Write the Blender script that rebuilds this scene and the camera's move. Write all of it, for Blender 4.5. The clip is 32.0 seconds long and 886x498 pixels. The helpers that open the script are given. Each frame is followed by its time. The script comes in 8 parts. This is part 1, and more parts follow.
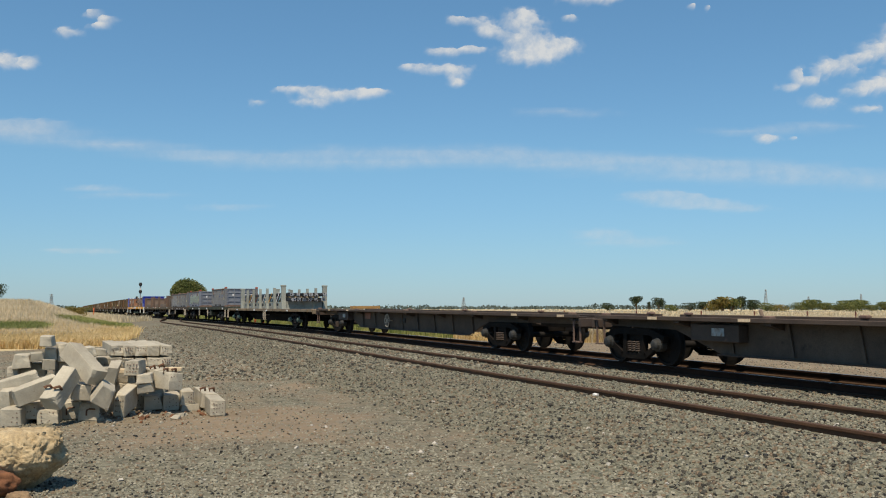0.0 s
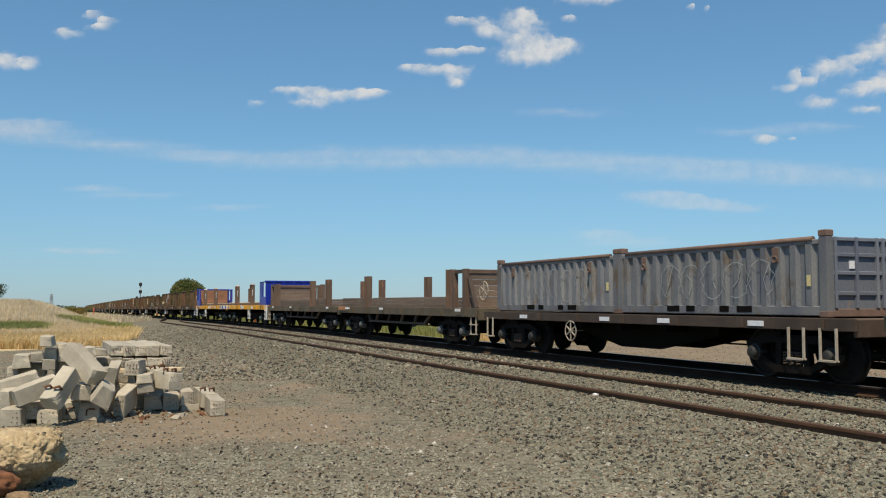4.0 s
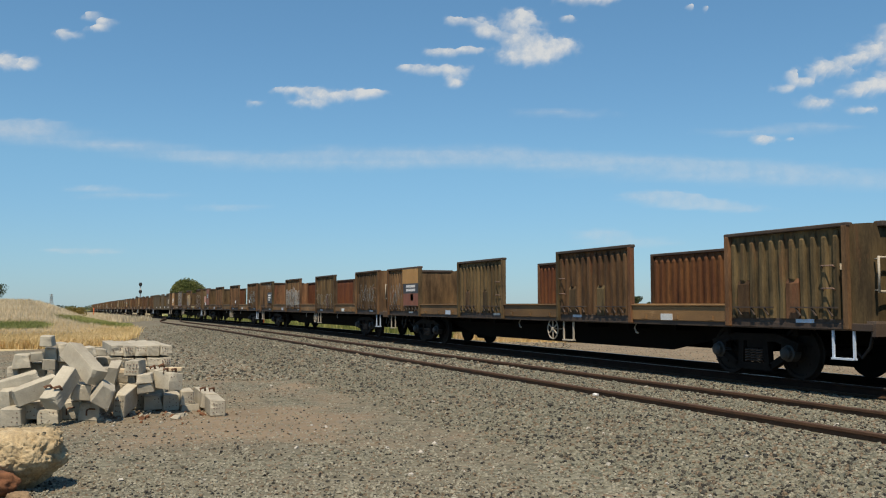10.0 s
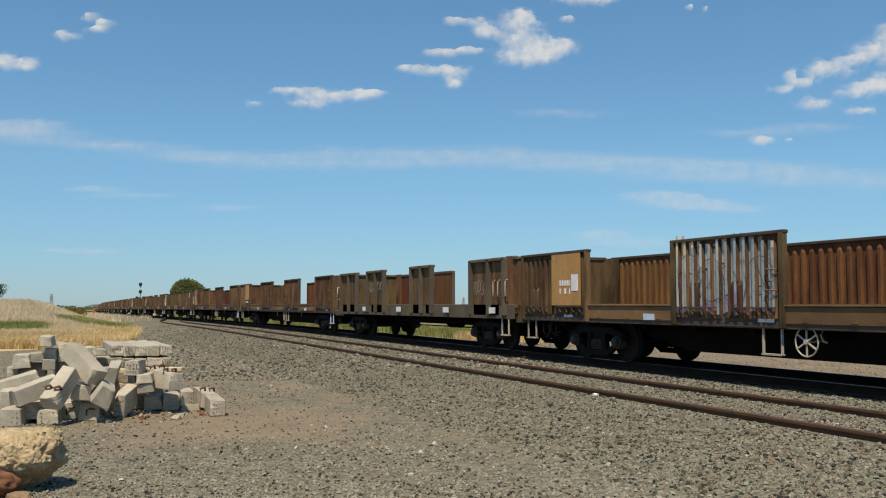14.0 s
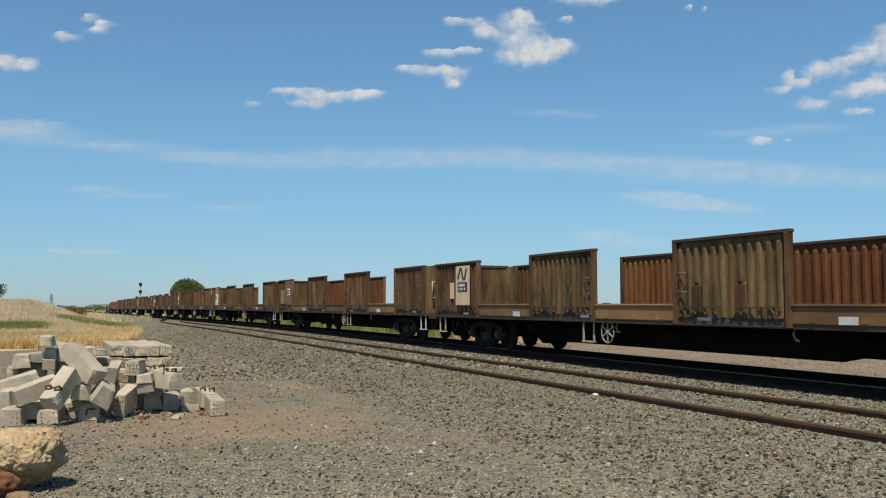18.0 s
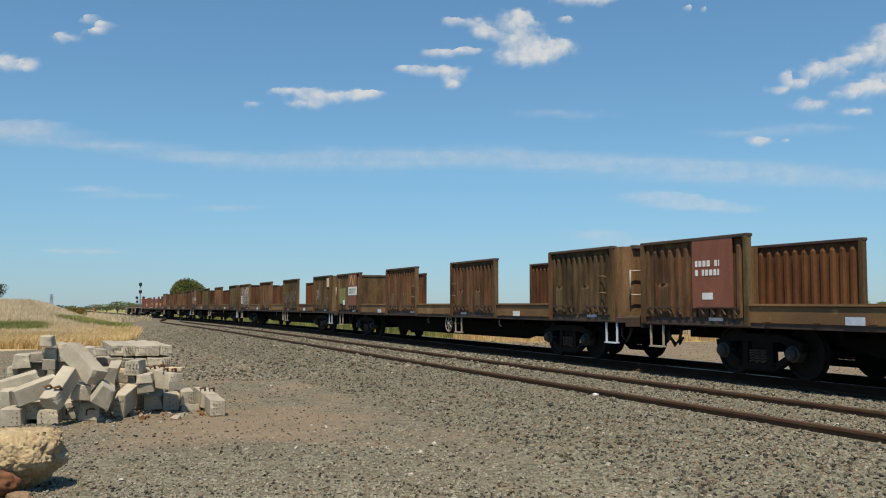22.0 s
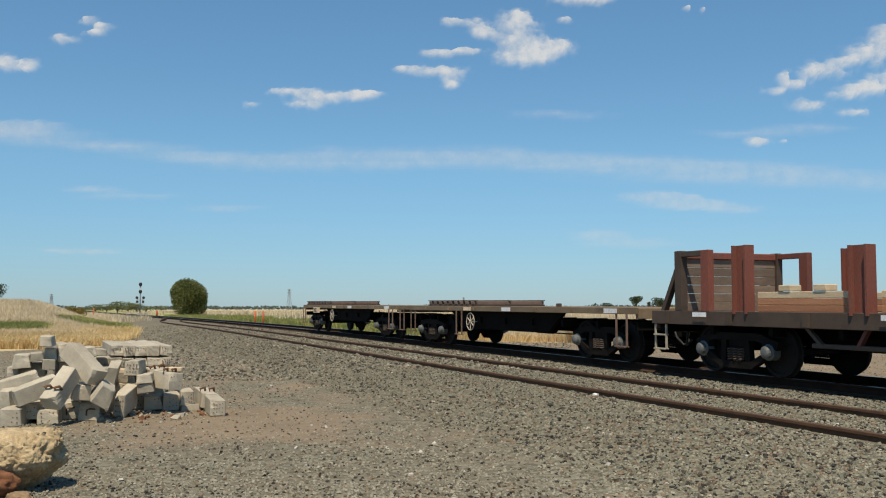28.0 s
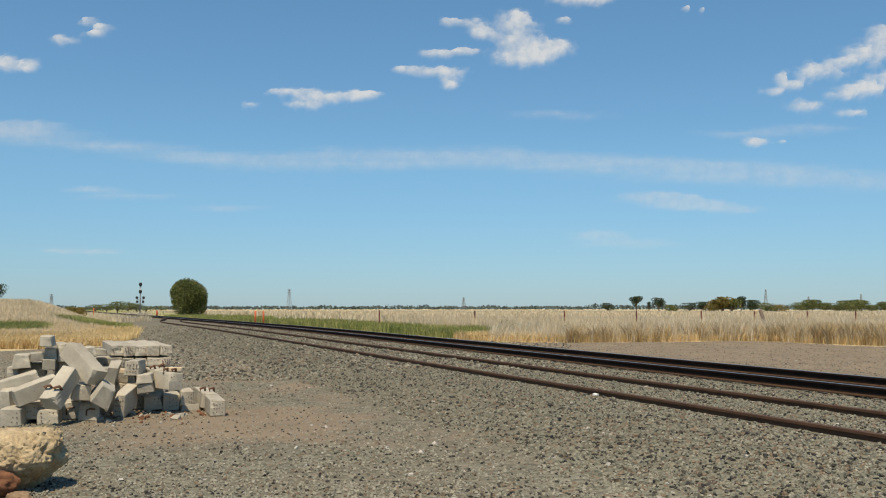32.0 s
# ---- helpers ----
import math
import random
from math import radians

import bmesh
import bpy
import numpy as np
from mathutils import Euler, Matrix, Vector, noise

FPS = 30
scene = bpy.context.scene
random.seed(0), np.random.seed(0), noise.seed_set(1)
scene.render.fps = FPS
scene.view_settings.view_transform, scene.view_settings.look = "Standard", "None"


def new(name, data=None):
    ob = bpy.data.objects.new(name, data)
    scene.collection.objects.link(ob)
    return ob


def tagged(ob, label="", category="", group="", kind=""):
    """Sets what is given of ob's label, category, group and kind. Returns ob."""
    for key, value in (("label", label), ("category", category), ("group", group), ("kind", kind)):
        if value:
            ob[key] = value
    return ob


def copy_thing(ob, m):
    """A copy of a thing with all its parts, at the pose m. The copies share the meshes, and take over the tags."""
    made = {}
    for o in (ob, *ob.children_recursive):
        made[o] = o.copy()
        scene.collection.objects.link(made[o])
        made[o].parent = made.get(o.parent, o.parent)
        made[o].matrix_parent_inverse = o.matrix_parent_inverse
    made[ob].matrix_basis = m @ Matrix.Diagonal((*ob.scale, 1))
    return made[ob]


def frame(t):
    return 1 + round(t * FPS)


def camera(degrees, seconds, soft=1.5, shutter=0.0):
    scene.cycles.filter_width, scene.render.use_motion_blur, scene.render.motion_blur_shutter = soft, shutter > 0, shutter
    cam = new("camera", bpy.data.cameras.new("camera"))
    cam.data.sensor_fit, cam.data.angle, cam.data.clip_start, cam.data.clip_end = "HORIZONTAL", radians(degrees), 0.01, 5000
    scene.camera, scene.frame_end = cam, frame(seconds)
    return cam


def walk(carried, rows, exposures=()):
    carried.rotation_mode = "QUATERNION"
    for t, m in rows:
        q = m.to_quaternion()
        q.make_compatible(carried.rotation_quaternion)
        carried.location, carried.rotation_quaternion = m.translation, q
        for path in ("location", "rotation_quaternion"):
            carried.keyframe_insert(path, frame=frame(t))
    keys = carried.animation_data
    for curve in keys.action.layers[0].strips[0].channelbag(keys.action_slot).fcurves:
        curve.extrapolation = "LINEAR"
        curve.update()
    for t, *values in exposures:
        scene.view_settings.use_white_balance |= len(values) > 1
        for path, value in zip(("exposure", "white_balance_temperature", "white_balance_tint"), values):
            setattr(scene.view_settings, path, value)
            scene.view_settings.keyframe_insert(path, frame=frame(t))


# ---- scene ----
cam = camera(52.03, 32.0, soft=1.1)

# ---- plan (metres): x across the line, y along it, z up; rail tops at RT ----
RT = 0.35
EYE_Z = RT + 1.357
PAN, TILT = radians(23.33), radians(3.385)
GAUGE = 1.65
MAIN_X = 13.06
SIDE_X = 8.76


def run(t):
    """Metres that the train has gone at t seconds: it gathers speed a little."""
    return 0.45 + 19.27 * t + 0.0115 * t * t


def camera_pose():
    m = Matrix.Rotation(-PAN, 4, "Z") @ Matrix.Rotation(radians(90) + TILT, 4, "X")
    return Matrix.Translation((0, 0, EYE_Z)) @ m


walk(cam, [(0, camera_pose()), (32, camera_pose())])

# ---- world, sun, exposure ----
SUN_EL, SUN_DIR = radians(62.0), Vector((-0.56, -0.83, 0)).normalized()
world = bpy.data.worlds.new("world")
scene.world = world
world.use_nodes = True
wn = world.node_tree
sky = wn.nodes.new("ShaderNodeTexSky")
sky.sky_type, sky.sun_disc = "NISHITA", False
sky.sun_elevation, sky.sun_rotation = SUN_EL, math.atan2(SUN_DIR.x, SUN_DIR.y) % (2 * math.pi)
sky.air_density, sky.dust_density, sky.ozone_density, sky.altitude = 1.0, 0.0, 2.5, 0
bg = wn.nodes["Background"]
bg.inputs["Strength"].default_value = 0.120
# clean dry air: the low sky is bluer and dimmer than the model's
at = wn.nodes.new("ShaderNodeTexCoord")
up = wn.nodes.new("ShaderNodeSeparateXYZ")
wn.links.new(at.outputs["Generated"], up.inputs[0])
rampn = wn.nodes.new("ShaderNodeValToRGB")
wn.links.new(up.outputs["Z"], rampn.inputs[0])
rampn.color_ramp.elements[0].position, rampn.color_ramp.elements[0].color = 0.0, (0.34, 0.51, 0.79, 1)
rampn.color_ramp.elements[1].position, rampn.color_ramp.elements[1].color = 0.34, (0.68, 0.935, 0.975, 1)
for q, c in ((0.06, (0.45, 0.63, 0.81, 1)), (0.15, (0.585, 0.80, 0.875, 1))):
    rampn.color_ramp.elements.new(q).color = c
tint = wn.nodes.new("ShaderNodeMix")
tint.data_type, tint.blend_type = "RGBA", "MULTIPLY"
tint.inputs[0].default_value = 1.0
wn.links.new(sky.outputs[0], tint.inputs[6])
wn.links.new(rampn.outputs[0], tint.inputs[7])
wn.links.new(tint.outputs[2], bg.inputs[0])
sun = new("sun", bpy.data.lights.new("sun", "SUN"))
sun.data.energy, sun.data.angle, sun.data.color = 5.0, radians(0.53), (1.0, 0.875, 0.685)
ray_down = Vector((-SUN_DIR.x * math.cos(SUN_EL), -SUN_DIR.y * math.cos(SUN_EL), -math.sin(SUN_EL)))
sun.matrix_world = Matrix.Translation((0, 0, 60)) @ ray_down.to_track_quat("-Z", "Y").to_matrix().to_4x4()
scene.view_settings.exposure = 0.0


# ---- mesh helpers ----
class Geo:
    """Collects vertices and faces of one mesh."""

    def __init__(self):
        self.v, self.f, self.s = [], [], []

    def add(self, verts, faces, smooth=False):
        o = len(self.v)
        self.v += [tuple(p) for p in verts]
        self.f += [tuple(i + o for i in fc) for fc in faces]
        self.s += [smooth] * len(faces)
        return self

    def box(self, x0, x1, y0, y1, z0, z1, bev=0.0):
        if bev:
            b = bev
            rings = []
            for z, k in ((z0, b), (z0 + b, 0), (z1 - b, 0), (z1, b)):
                rings.append([(x0 + k, y0 + k, z), (x1 - k, y0 + k, z), (x1 - k, y1 - k, z), (x0 + k, y1 - k, z)])
            vs = [p for r in rings for p in r]
            fs = [(3, 2, 1, 0), (12, 13, 14, 15)]
            for r in range(3):
                for i in range(4):
                    j = (i + 1) % 4
                    fs.append((r * 4 + i, r * 4 + j, r * 4 + 4 + j, r * 4 + 4 + i))
            return self.add(vs, fs)
        vs = [(x0, y0, z0), (x1, y0, z0), (x1, y1, z0), (x0, y1, z0), (x0, y0, z1), (x1, y0, z1), (x1, y1, z1), (x0, y1, z1)]
        return self.add(vs, [(3, 2, 1, 0), (4, 5, 6, 7), (0, 1, 5, 4), (1, 2, 6, 5), (2, 3, 7, 6), (3, 0, 4, 7)])

    def beam(self, p, q, w, h, up=(0, 0, 1)):
        p, q = Vector(p), Vector(q)
        d = (q - p).normalized()
        u = Vector(up)
        if abs(d.dot(u)) > 0.98:
            u = Vector((1, 0, 0))
        r = d.cross(u).normalized()
        u = r.cross(d).normalized()
        vs = [e + r * (a * w / 2) + u * (b * h / 2) for e in (p, q) for a, b in ((-1, -1), (1, -1), (1, 1), (-1, 1))]
        return self.add(vs, [(0, 1, 2, 3), (7, 6, 5, 4), (0, 4, 5, 1), (1, 5, 6, 2), (2, 6, 7, 3), (3, 7, 4, 0)])

    def tube(self, pts, r, n=8, r1=None, cap=True):
        pts = [Vector(p) for p in pts]
        k = len(pts)
        rings = []
        for i, p in enumerate(pts):
            d = (pts[min(i + 1, k - 1)] - pts[max(i - 1, 0)]).normalized()
            a = d.cross(Vector((0, 0, 1)) if abs(d.z) < 0.9 else Vector((1, 0, 0))).normalized()
            b = d.cross(a).normalized()
            rr = r if r1 is None else r + (r1 - r) * i / (k - 1)
            rings.append([p + (a * math.cos(2 * math.pi * j / n) + b * math.sin(2 * math.pi * j / n)) * rr for j in range(n)])
        vs = [q for ring in rings for q in ring]
        fs = [(i * n + j, i * n + (j + 1) % n, (i + 1) * n + (j + 1) % n, (i + 1) * n + j) for i in range(k - 1) for j in range(n)]
        self.add(vs, fs, True)
        if cap:
            o = len(self.v) - len(vs)
            self.f += [tuple(o + j for j in reversed(range(n))), tuple(o + (k - 1) * n + j for j in range(n))]
            self.s += [False, False]
        return self

    def ring(self, c, axis, r, t, n=20, m=6):
        """A torus."""
        c, ax = Vector(c), Vector(axis).normalized()
        a = ax.cross(Vector((0, 0, 1)) if abs(ax.z) < 0.9 else Vector((1, 0, 0))).normalized()
        b = ax.cross(a)
        vs = []
        for i in range(n):
            e = a * math.cos(2 * math.pi * i / n) + b * math.sin(2 * math.pi * i / n)
            for j in range(m):
                w = 2 * math.pi * j / m
                vs.append(c + e * (r + t * math.cos(w)) + ax * (t * math.sin(w)))
        fs = [(i * m + j, ((i + 1) % n) * m + j, ((i + 1) % n) * m + (j + 1) % m, i * m + (j + 1) % m) for i in range(n) for j in range(m)]
        return self.add(vs, fs, True)

    def lathe(self, axis_pts, prof, n=16, axis="x"):
        """A turned body about the x, y or z axis through axis_pts; prof: (along, radius)."""
        c = Vector(axis_pts)
        vs, fs = [], []
        for a, r in prof:
            for j in range(n):
                w = 2 * math.pi * j / n
                p = {"x": (a, r * math.cos(w), r * math.sin(w)), "y": (r * math.sin(w), a, r * math.cos(w)), "z": (r * math.cos(w), r * math.sin(w), a)}[axis]
                vs.append(c + Vector(p))
        k = len(prof)
        for i in range(k - 1):
            for j in range(n):
                fs.append((i * n + j, i * n + (j + 1) % n, (i + 1) * n + (j + 1) % n, (i + 1) * n + j))
        fs += [tuple(reversed(range(n))), tuple((k - 1) * n + j for j in range(n))]
        return self.add(vs, fs, False)

    def prism(self, poly, lo, hi, axis="x"):
        """A polygon (pairs) extruded along an axis; pairs are the two other axes in order."""
        def put(a, p):
            return {"x": (a, p[0], p[1]), "y": (p[0], a, p[1]), "z": (p[0], p[1], a)}[axis]
        n = len(poly)
        vs = [put(lo, p) for p in poly] + [put(hi, p) for p in poly]
        fs = [tuple(reversed(range(n))), tuple(range(n, 2 * n))] + [(i, (i + 1) % n, n + (i + 1) % n, n + i) for i in range(n)]
        return self.add(vs, fs)

    def mesh(self, name):
        me = bpy.data.meshes.new(name)
        me.from_pydata(self.v, [], self.f)
        me.polygons.foreach_set("use_smooth", self.s)
        bm = bmesh.new()
        bm.from_mesh(me)
        bmesh.ops.recalc_face_normals(bm, faces=bm.faces)
        bm.to_mesh(me)
        bm.free()
        return me


def part(name, geo, material, parent, label="", at=None):
    """One mesh object under a thing or a part. geo: a Geo, or a mesh already made."""
    me = geo if isinstance(geo, bpy.types.Mesh) else geo.mesh(name)
    if material and not me.materials:
        me.materials.append(material)
    ob = new(name, me)
    ob.parent = parent
    if at is not None:
        ob.location = at
    if label:
        ob["label"] = label
    return ob


def thing(name, label, category, geo=None, material=None, m=None, group="", kind=""):
    """A top-level thing: an Empty, or one mesh."""
    me = None
    if geo is not None:
        me = geo if isinstance(geo, bpy.types.Mesh) else geo.mesh(name)
        if material and not me.materials:
            me.materials.append(material)
    ob = new(name, me)
    if m is not None:
        ob.matrix_basis = m
    return tagged(ob, label, category, group, kind)


def raw_mesh(name, verts, faces, material, smooth=False):
    """A large mesh straight from number arrays (all faces of one length)."""
    verts, faces = np.asarray(verts, dtype=np.float32), np.asarray(faces, dtype=np.int32)
    me = bpy.data.meshes.new(name)
    n, k = faces.shape
    me.vertices.add(len(verts))
    me.vertices.foreach_set("co", verts.ravel())
    me.loops.add(n * k)
    me.loops.foreach_set("vertex_index", faces.ravel())
    me.polygons.add(n)
    me.polygons.foreach_set("loop_start", np.arange(0, n * k, k, dtype=np.int32))
    me.polygons.foreach_set("use_smooth", np.full(n, smooth))
    me.update(calc_edges=True)
    me.materials.append(material)
    return me


# ---- materials ----
def material(name, c1, c2, scale=4.0, rough=0.8, metal=0.0, bump=0.3, c3=None, spots=0.5, stretch=(1, 1, 1), fine=60.0, rnd=0.15, world_space=False, spec=0.4, c3scale=1.3, tints=None, grit=0.28):
    """Two-scale procedural surface: c1 and c2 mixed by broad noise, c3 in worn patches, fine grain and relief, a little change from piece to piece."""
    ma = bpy.data.materials.new(name)
    ma.use_nodes = True
    nt = ma.node_tree
    N, L = nt.nodes, nt.links
    bsdf = N["Principled BSDF"]
    if world_space:
        co = N.new("ShaderNodeNewGeometry").outputs["Position"]
    else:
        co = N.new("ShaderNodeTexCoord").outputs["Object"]
    info = N.new("ShaderNodeObjectInfo")
    add = N.new("ShaderNodeVectorMath")
    add.operation = "MULTIPLY_ADD"
    add.inputs[1].default_value = stretch
    off = N.new("ShaderNodeVectorMath")
    off.operation = "SCALE"
    off.inputs[0].default_value = (37.0, 11.0, 23.0)
    if world_space:
        off.inputs["Scale"].default_value = 0.0
    else:
        L.new(info.outputs["Random"], off.inputs["Scale"])
    L.new(co, add.inputs[0])
    L.new(off.outputs[0], add.inputs[2])

    def tex(sc, detail=4.0, r=0.6):
        t = N.new("ShaderNodeTexNoise")
        t.inputs["Scale"].default_value, t.inputs["Detail"].default_value, t.inputs["Roughness"].default_value = sc, detail, r
        L.new(add.outputs[0], t.inputs["Vector"])
        return t.outputs["Fac"]

    def ramp(src, lo, hi):
        m = N.new("ShaderNodeMapRange")
        m.inputs["From Min"].default_value, m.inputs["From Max"].default_value = lo, hi
        L.new(src, m.inputs["Value"])
        return m.outputs[0]

    def mix(fac, a, b, mode="MIX"):
        m = N.new("ShaderNodeMix")
        m.data_type, m.blend_type = "RGBA", mode
        for sock, val in ((m.inputs[0], fac), (m.inputs[6], a), (m.inputs[7], b)):
            if isinstance(val, bpy.types.NodeSocket):
                L.new(val, sock)
            elif isinstance(val, (int, float)):
                sock.default_value = val
            else:
                sock.default_value = (*val, 1)
        return m.outputs[2]

    big, small = tex(scale), tex(fine, 3.0)
    col = mix(ramp(big, 0.35, 0.65), c1, c2)
    if c3:
        worn = tex(scale * c3scale + 0.37, 6.0, 0.7)
        col = mix(ramp(worn, spots, spots + 0.12), col, c3)
    if tints:
        sel = N.new("ShaderNodeMath")
        sel.operation = "FRACT"
        ml = N.new("ShaderNodeMath")
        ml.operation = "MULTIPLY"
        ml.inputs[1].default_value = 7.31
        L.new(info.outputs["Random"], ml.inputs[0])
        L.new(ml.outputs[0], sel.inputs[0])
        col = mix(1.0, col, mix(sel.outputs[0], tints[0], tints[1]), "MULTIPLY")
    grain = ramp(small, 0.2, 0.8)
    gm = N.new("ShaderNodeMapRange")
    gm.inputs["To Min"].default_value, gm.inputs["To Max"].default_value = 1 - grit, 1 + grit
    L.new(grain, gm.inputs["Value"])
    if rnd and not world_space:
        rm = N.new("ShaderNodeMapRange")
        rm.inputs["To Min"].default_value, rm.inputs["To Max"].default_value = 1 - rnd, 1 + rnd
        L.new(info.outputs["Random"], rm.inputs["Value"])
        pr = N.new("ShaderNodeMath")
        pr.operation = "MULTIPLY"
        L.new(gm.outputs[0], pr.inputs[0])
        L.new(rm.outputs[0], pr.inputs[1])
        gain = pr.outputs[0]
    else:
        gain = gm.outputs[0]
    sc = N.new("ShaderNodeVectorMath")
    sc.operation = "SCALE"
    L.new(col, sc.inputs[0])
    L.new(gain, sc.inputs["Scale"])
    L.new(sc.outputs[0], bsdf.inputs["Base Color"])
    rr = N.new("ShaderNodeMapRange")
    rr.inputs["To Min"].default_value, rr.inputs["To Max"].default_value = max(0.05, rough - 0.12), min(1.0, rough + 0.12)
    L.new(big, rr.inputs["Value"])
    L.new(rr.outputs[0], bsdf.inputs["Roughness"])
    bsdf.inputs["Metallic"].default_value = metal
    bsdf.inputs["Specular IOR Level"].default_value = spec
    if bump:
        bp = N.new("ShaderNodeBump")
        bp.inputs["Strength"].default_value, bp.inputs["Distance"].default_value = bump, 0.02
        L.new(small, bp.inputs["Height"])
        L.new(bp.outputs[0], bsdf.inputs["Normal"])
    return ma


RUST = material("rusty_brown_paint", (0.052, 0.035, 0.021), (0.160, 0.106, 0.058), 3.2, 0.8, bump=0.35, c3=(0.133, 0.0676, 0.0368), spots=0.57, stretch=(1, 1, 0.22), rnd=0.3, c3scale=0.8, tints=((1.15, 0.86, 0.78), (0.92, 1.0, 0.86)), spec=0.2)
RUST_IN = material("bright_inner_rust", (0.0828, 0.0375, 0.02), (0.144, 0.0728, 0.0313), 3.0, 0.8, bump=0.25, c3=(0.0515, 0.0294, 0.0191), spots=0.57, stretch=(1, 1, 0.2), rnd=0.3, c3scale=0.8, tints=((1.0, 0.72, 0.75), (1.15, 1.25, 0.95)), spec=0.2)
SILL = material("ochre_rust_sill", (0.225, 0.124, 0.0468), (0.131, 0.0738, 0.0324), 1.1, 0.75, bump=0.2, c3=(0.352, 0.208, 0.0916), spots=0.6, stretch=(1, 0.5, 1), rnd=0.3)
# Next three steels: the shade under the decks is put into near-black colours.
UNDER = material("shade_black_steel", (0.005, 0.0045, 0.004), (0.009, 0.0075, 0.006), 2.0, 0.9, bump=0.2, rnd=0.2, spec=0.08)
BOGIE = material("shaded_oily_cast_steel", (0.008, 0.007, 0.006), (0.015, 0.012, 0.010), 3.0, 0.8, bump=0.3, c3=(0.05, 0.035, 0.022), spots=0.68, spec=0.1)
WHEEL = material("shaded_worn_wheel_steel", (0.010, 0.009, 0.008), (0.02, 0.017, 0.015), 3.0, 0.75, 0.0, bump=0.15, spec=0.15)
AXLEBOX = material("weathered_bearing_cap", (0.0202, 0.0202, 0.0189), (0.0403, 0.0391, 0.0353), 4.0, 0.65, bump=0.2)
DARK = material("dark_brown_steel", (0.0567, 0.0391, 0.029), (0.0857, 0.0592, 0.0428), 1.8, 0.75, bump=0.2, c3=(0.176, 0.113, 0.0756), spots=0.64)
OLIVE = material("dull_olive_steel", (0.0819, 0.0655, 0.0428), (0.12, 0.0941, 0.0605), 1.5, 0.75, bump=0.2, c3=(0.0882, 0.0567, 0.0378), spots=0.6)
WHITE = material("chalky_white_paint", (0.72, 0.72, 0.7), (0.6, 0.6, 0.57), 6.0, 0.6, bump=0.1, c3=(0.45, 0.42, 0.38), spots=0.66)
CREAM = material("cream_handwheel_paint", (0.459, 0.404, 0.317), (0.349, 0.295, 0.229), 6.0, 0.65, bump=0.1, c3=(0.273, 0.186, 0.12), spots=0.6)
YELLOW = material("fresh_yellow_paint", (0.72, 0.36, 0.015), (0.66, 0.31, 0.012), 2.0, 0.45, bump=0.05, rnd=0.05)
BLUE = material("deep_blue_paint", (0.0136, 0.034, 0.34), (0.0113, 0.0272, 0.272), 1.5, 0.4, bump=0.08, rnd=0.05)
TIMBER = material("warm_red_timber", (0.315, 0.137, 0.0683), (0.399, 0.199, 0.105), 2.0, 0.75, bump=0.2, c3=(0.21, 0.089, 0.0525), spots=0.6, stretch=(1, 0.2, 3), rnd=0.25)
GREYTIMBER = material("weathered_grey_timber", (0.147, 0.105, 0.0788), (0.199, 0.147, 0.105), 2.0, 0.85, bump=0.3, c3=(0.084, 0.0578, 0.042), spots=0.62, stretch=(1, 0.2, 3), rnd=0.25)
PALETIMBER = material("pale_sawn_timber", (0.58, 0.46, 0.30), (0.5, 0.38, 0.24), 3.0, 0.75, bump=0.1, stretch=(1, 0.2, 3))
POSTBROWN = material("brown_post_steel", (0.108, 0.0693, 0.0479), (0.158, 0.103, 0.0718), 2.0, 0.7, bump=0.15, c3=(0.315, 0.139, 0.0756), spots=0.58, stretch=(1, 1, 0.3))
REDPOST = material("red_oxide_steel", (0.181, 0.0544, 0.0345), (0.136, 0.0499, 0.0363), 2.0, 0.7, bump=0.15, c3=(0.126, 0.0756, 0.0567), spots=0.6, stretch=(1, 1, 0.3))
CONTAINER = material("grey_blue_container_paint", (0.202, 0.202, 0.195), (0.134, 0.141, 0.159), 1.5, 0.75, bump=0.15, c3=(0.134, 0.101, 0.0699), spots=0.54, stretch=(1, 1, 0.4))
CONTBLUE = material("faded_blue_container_paint", (0.134, 0.148, 0.188), (0.175, 0.188, 0.208), 1.5, 0.65, bump=0.1, c3=(0.228, 0.188, 0.161), spots=0.6, stretch=(1, 1, 0.4))
CASTRED = material("worn_red_casting", (0.353, 0.0823, 0.0412), (0.259, 0.0706, 0.0412), 5.0, 0.7, bump=0.15)
RUSTBOLT = material("flaking_bolt_rust", (0.10, 0.05, 0.028), (0.16, 0.075, 0.04), 9.0, 0.9, bump=0.3)
CASTBROWN = material("rusty_casting", (0.188, 0.118, 0.0882), (0.141, 0.0941, 0.0706), 5.0, 0.75, bump=0.2)
RACKGREY = material("grey_rack_steel", (0.328, 0.339, 0.295), (0.262, 0.273, 0.24), 2.0, 0.65, bump=0.1, c3=(0.218, 0.164, 0.109), spots=0.66)
BARSTEEL = material("black_rolled_bar", (0.03, 0.033, 0.04), (0.05, 0.053, 0.06), 8.0, 0.45, 0.4, bump=0.1, stretch=(1, 0.1, 1))
BAREND = material("bright_bar_ends", (0.5, 0.5, 0.5), (0.25, 0.25, 0.26), 18.0, 0.5, 0.3, bump=0.1)
RAILTOP = material("polished_rail", (0.22, 0.21, 0.21), (0.3, 0.29, 0.29), 5.0, 0.35, 0.8, bump=0.05, world_space=True)
# Main rail sides: rust brown taken almost to black, the wagons' shade painted in.
RAILSIDE = material("shaded_brown_rail_rust", (0.018, 0.011, 0.008), (0.032, 0.019, 0.013), 3.0, 0.9, bump=0.2, world_space=True, spec=0.1)
SIDINGSIDE = material("brown_loop_rail_rust", (0.07, 0.034, 0.017), (0.11, 0.054, 0.026), 3.0, 0.85, bump=0.2, world_space=True)
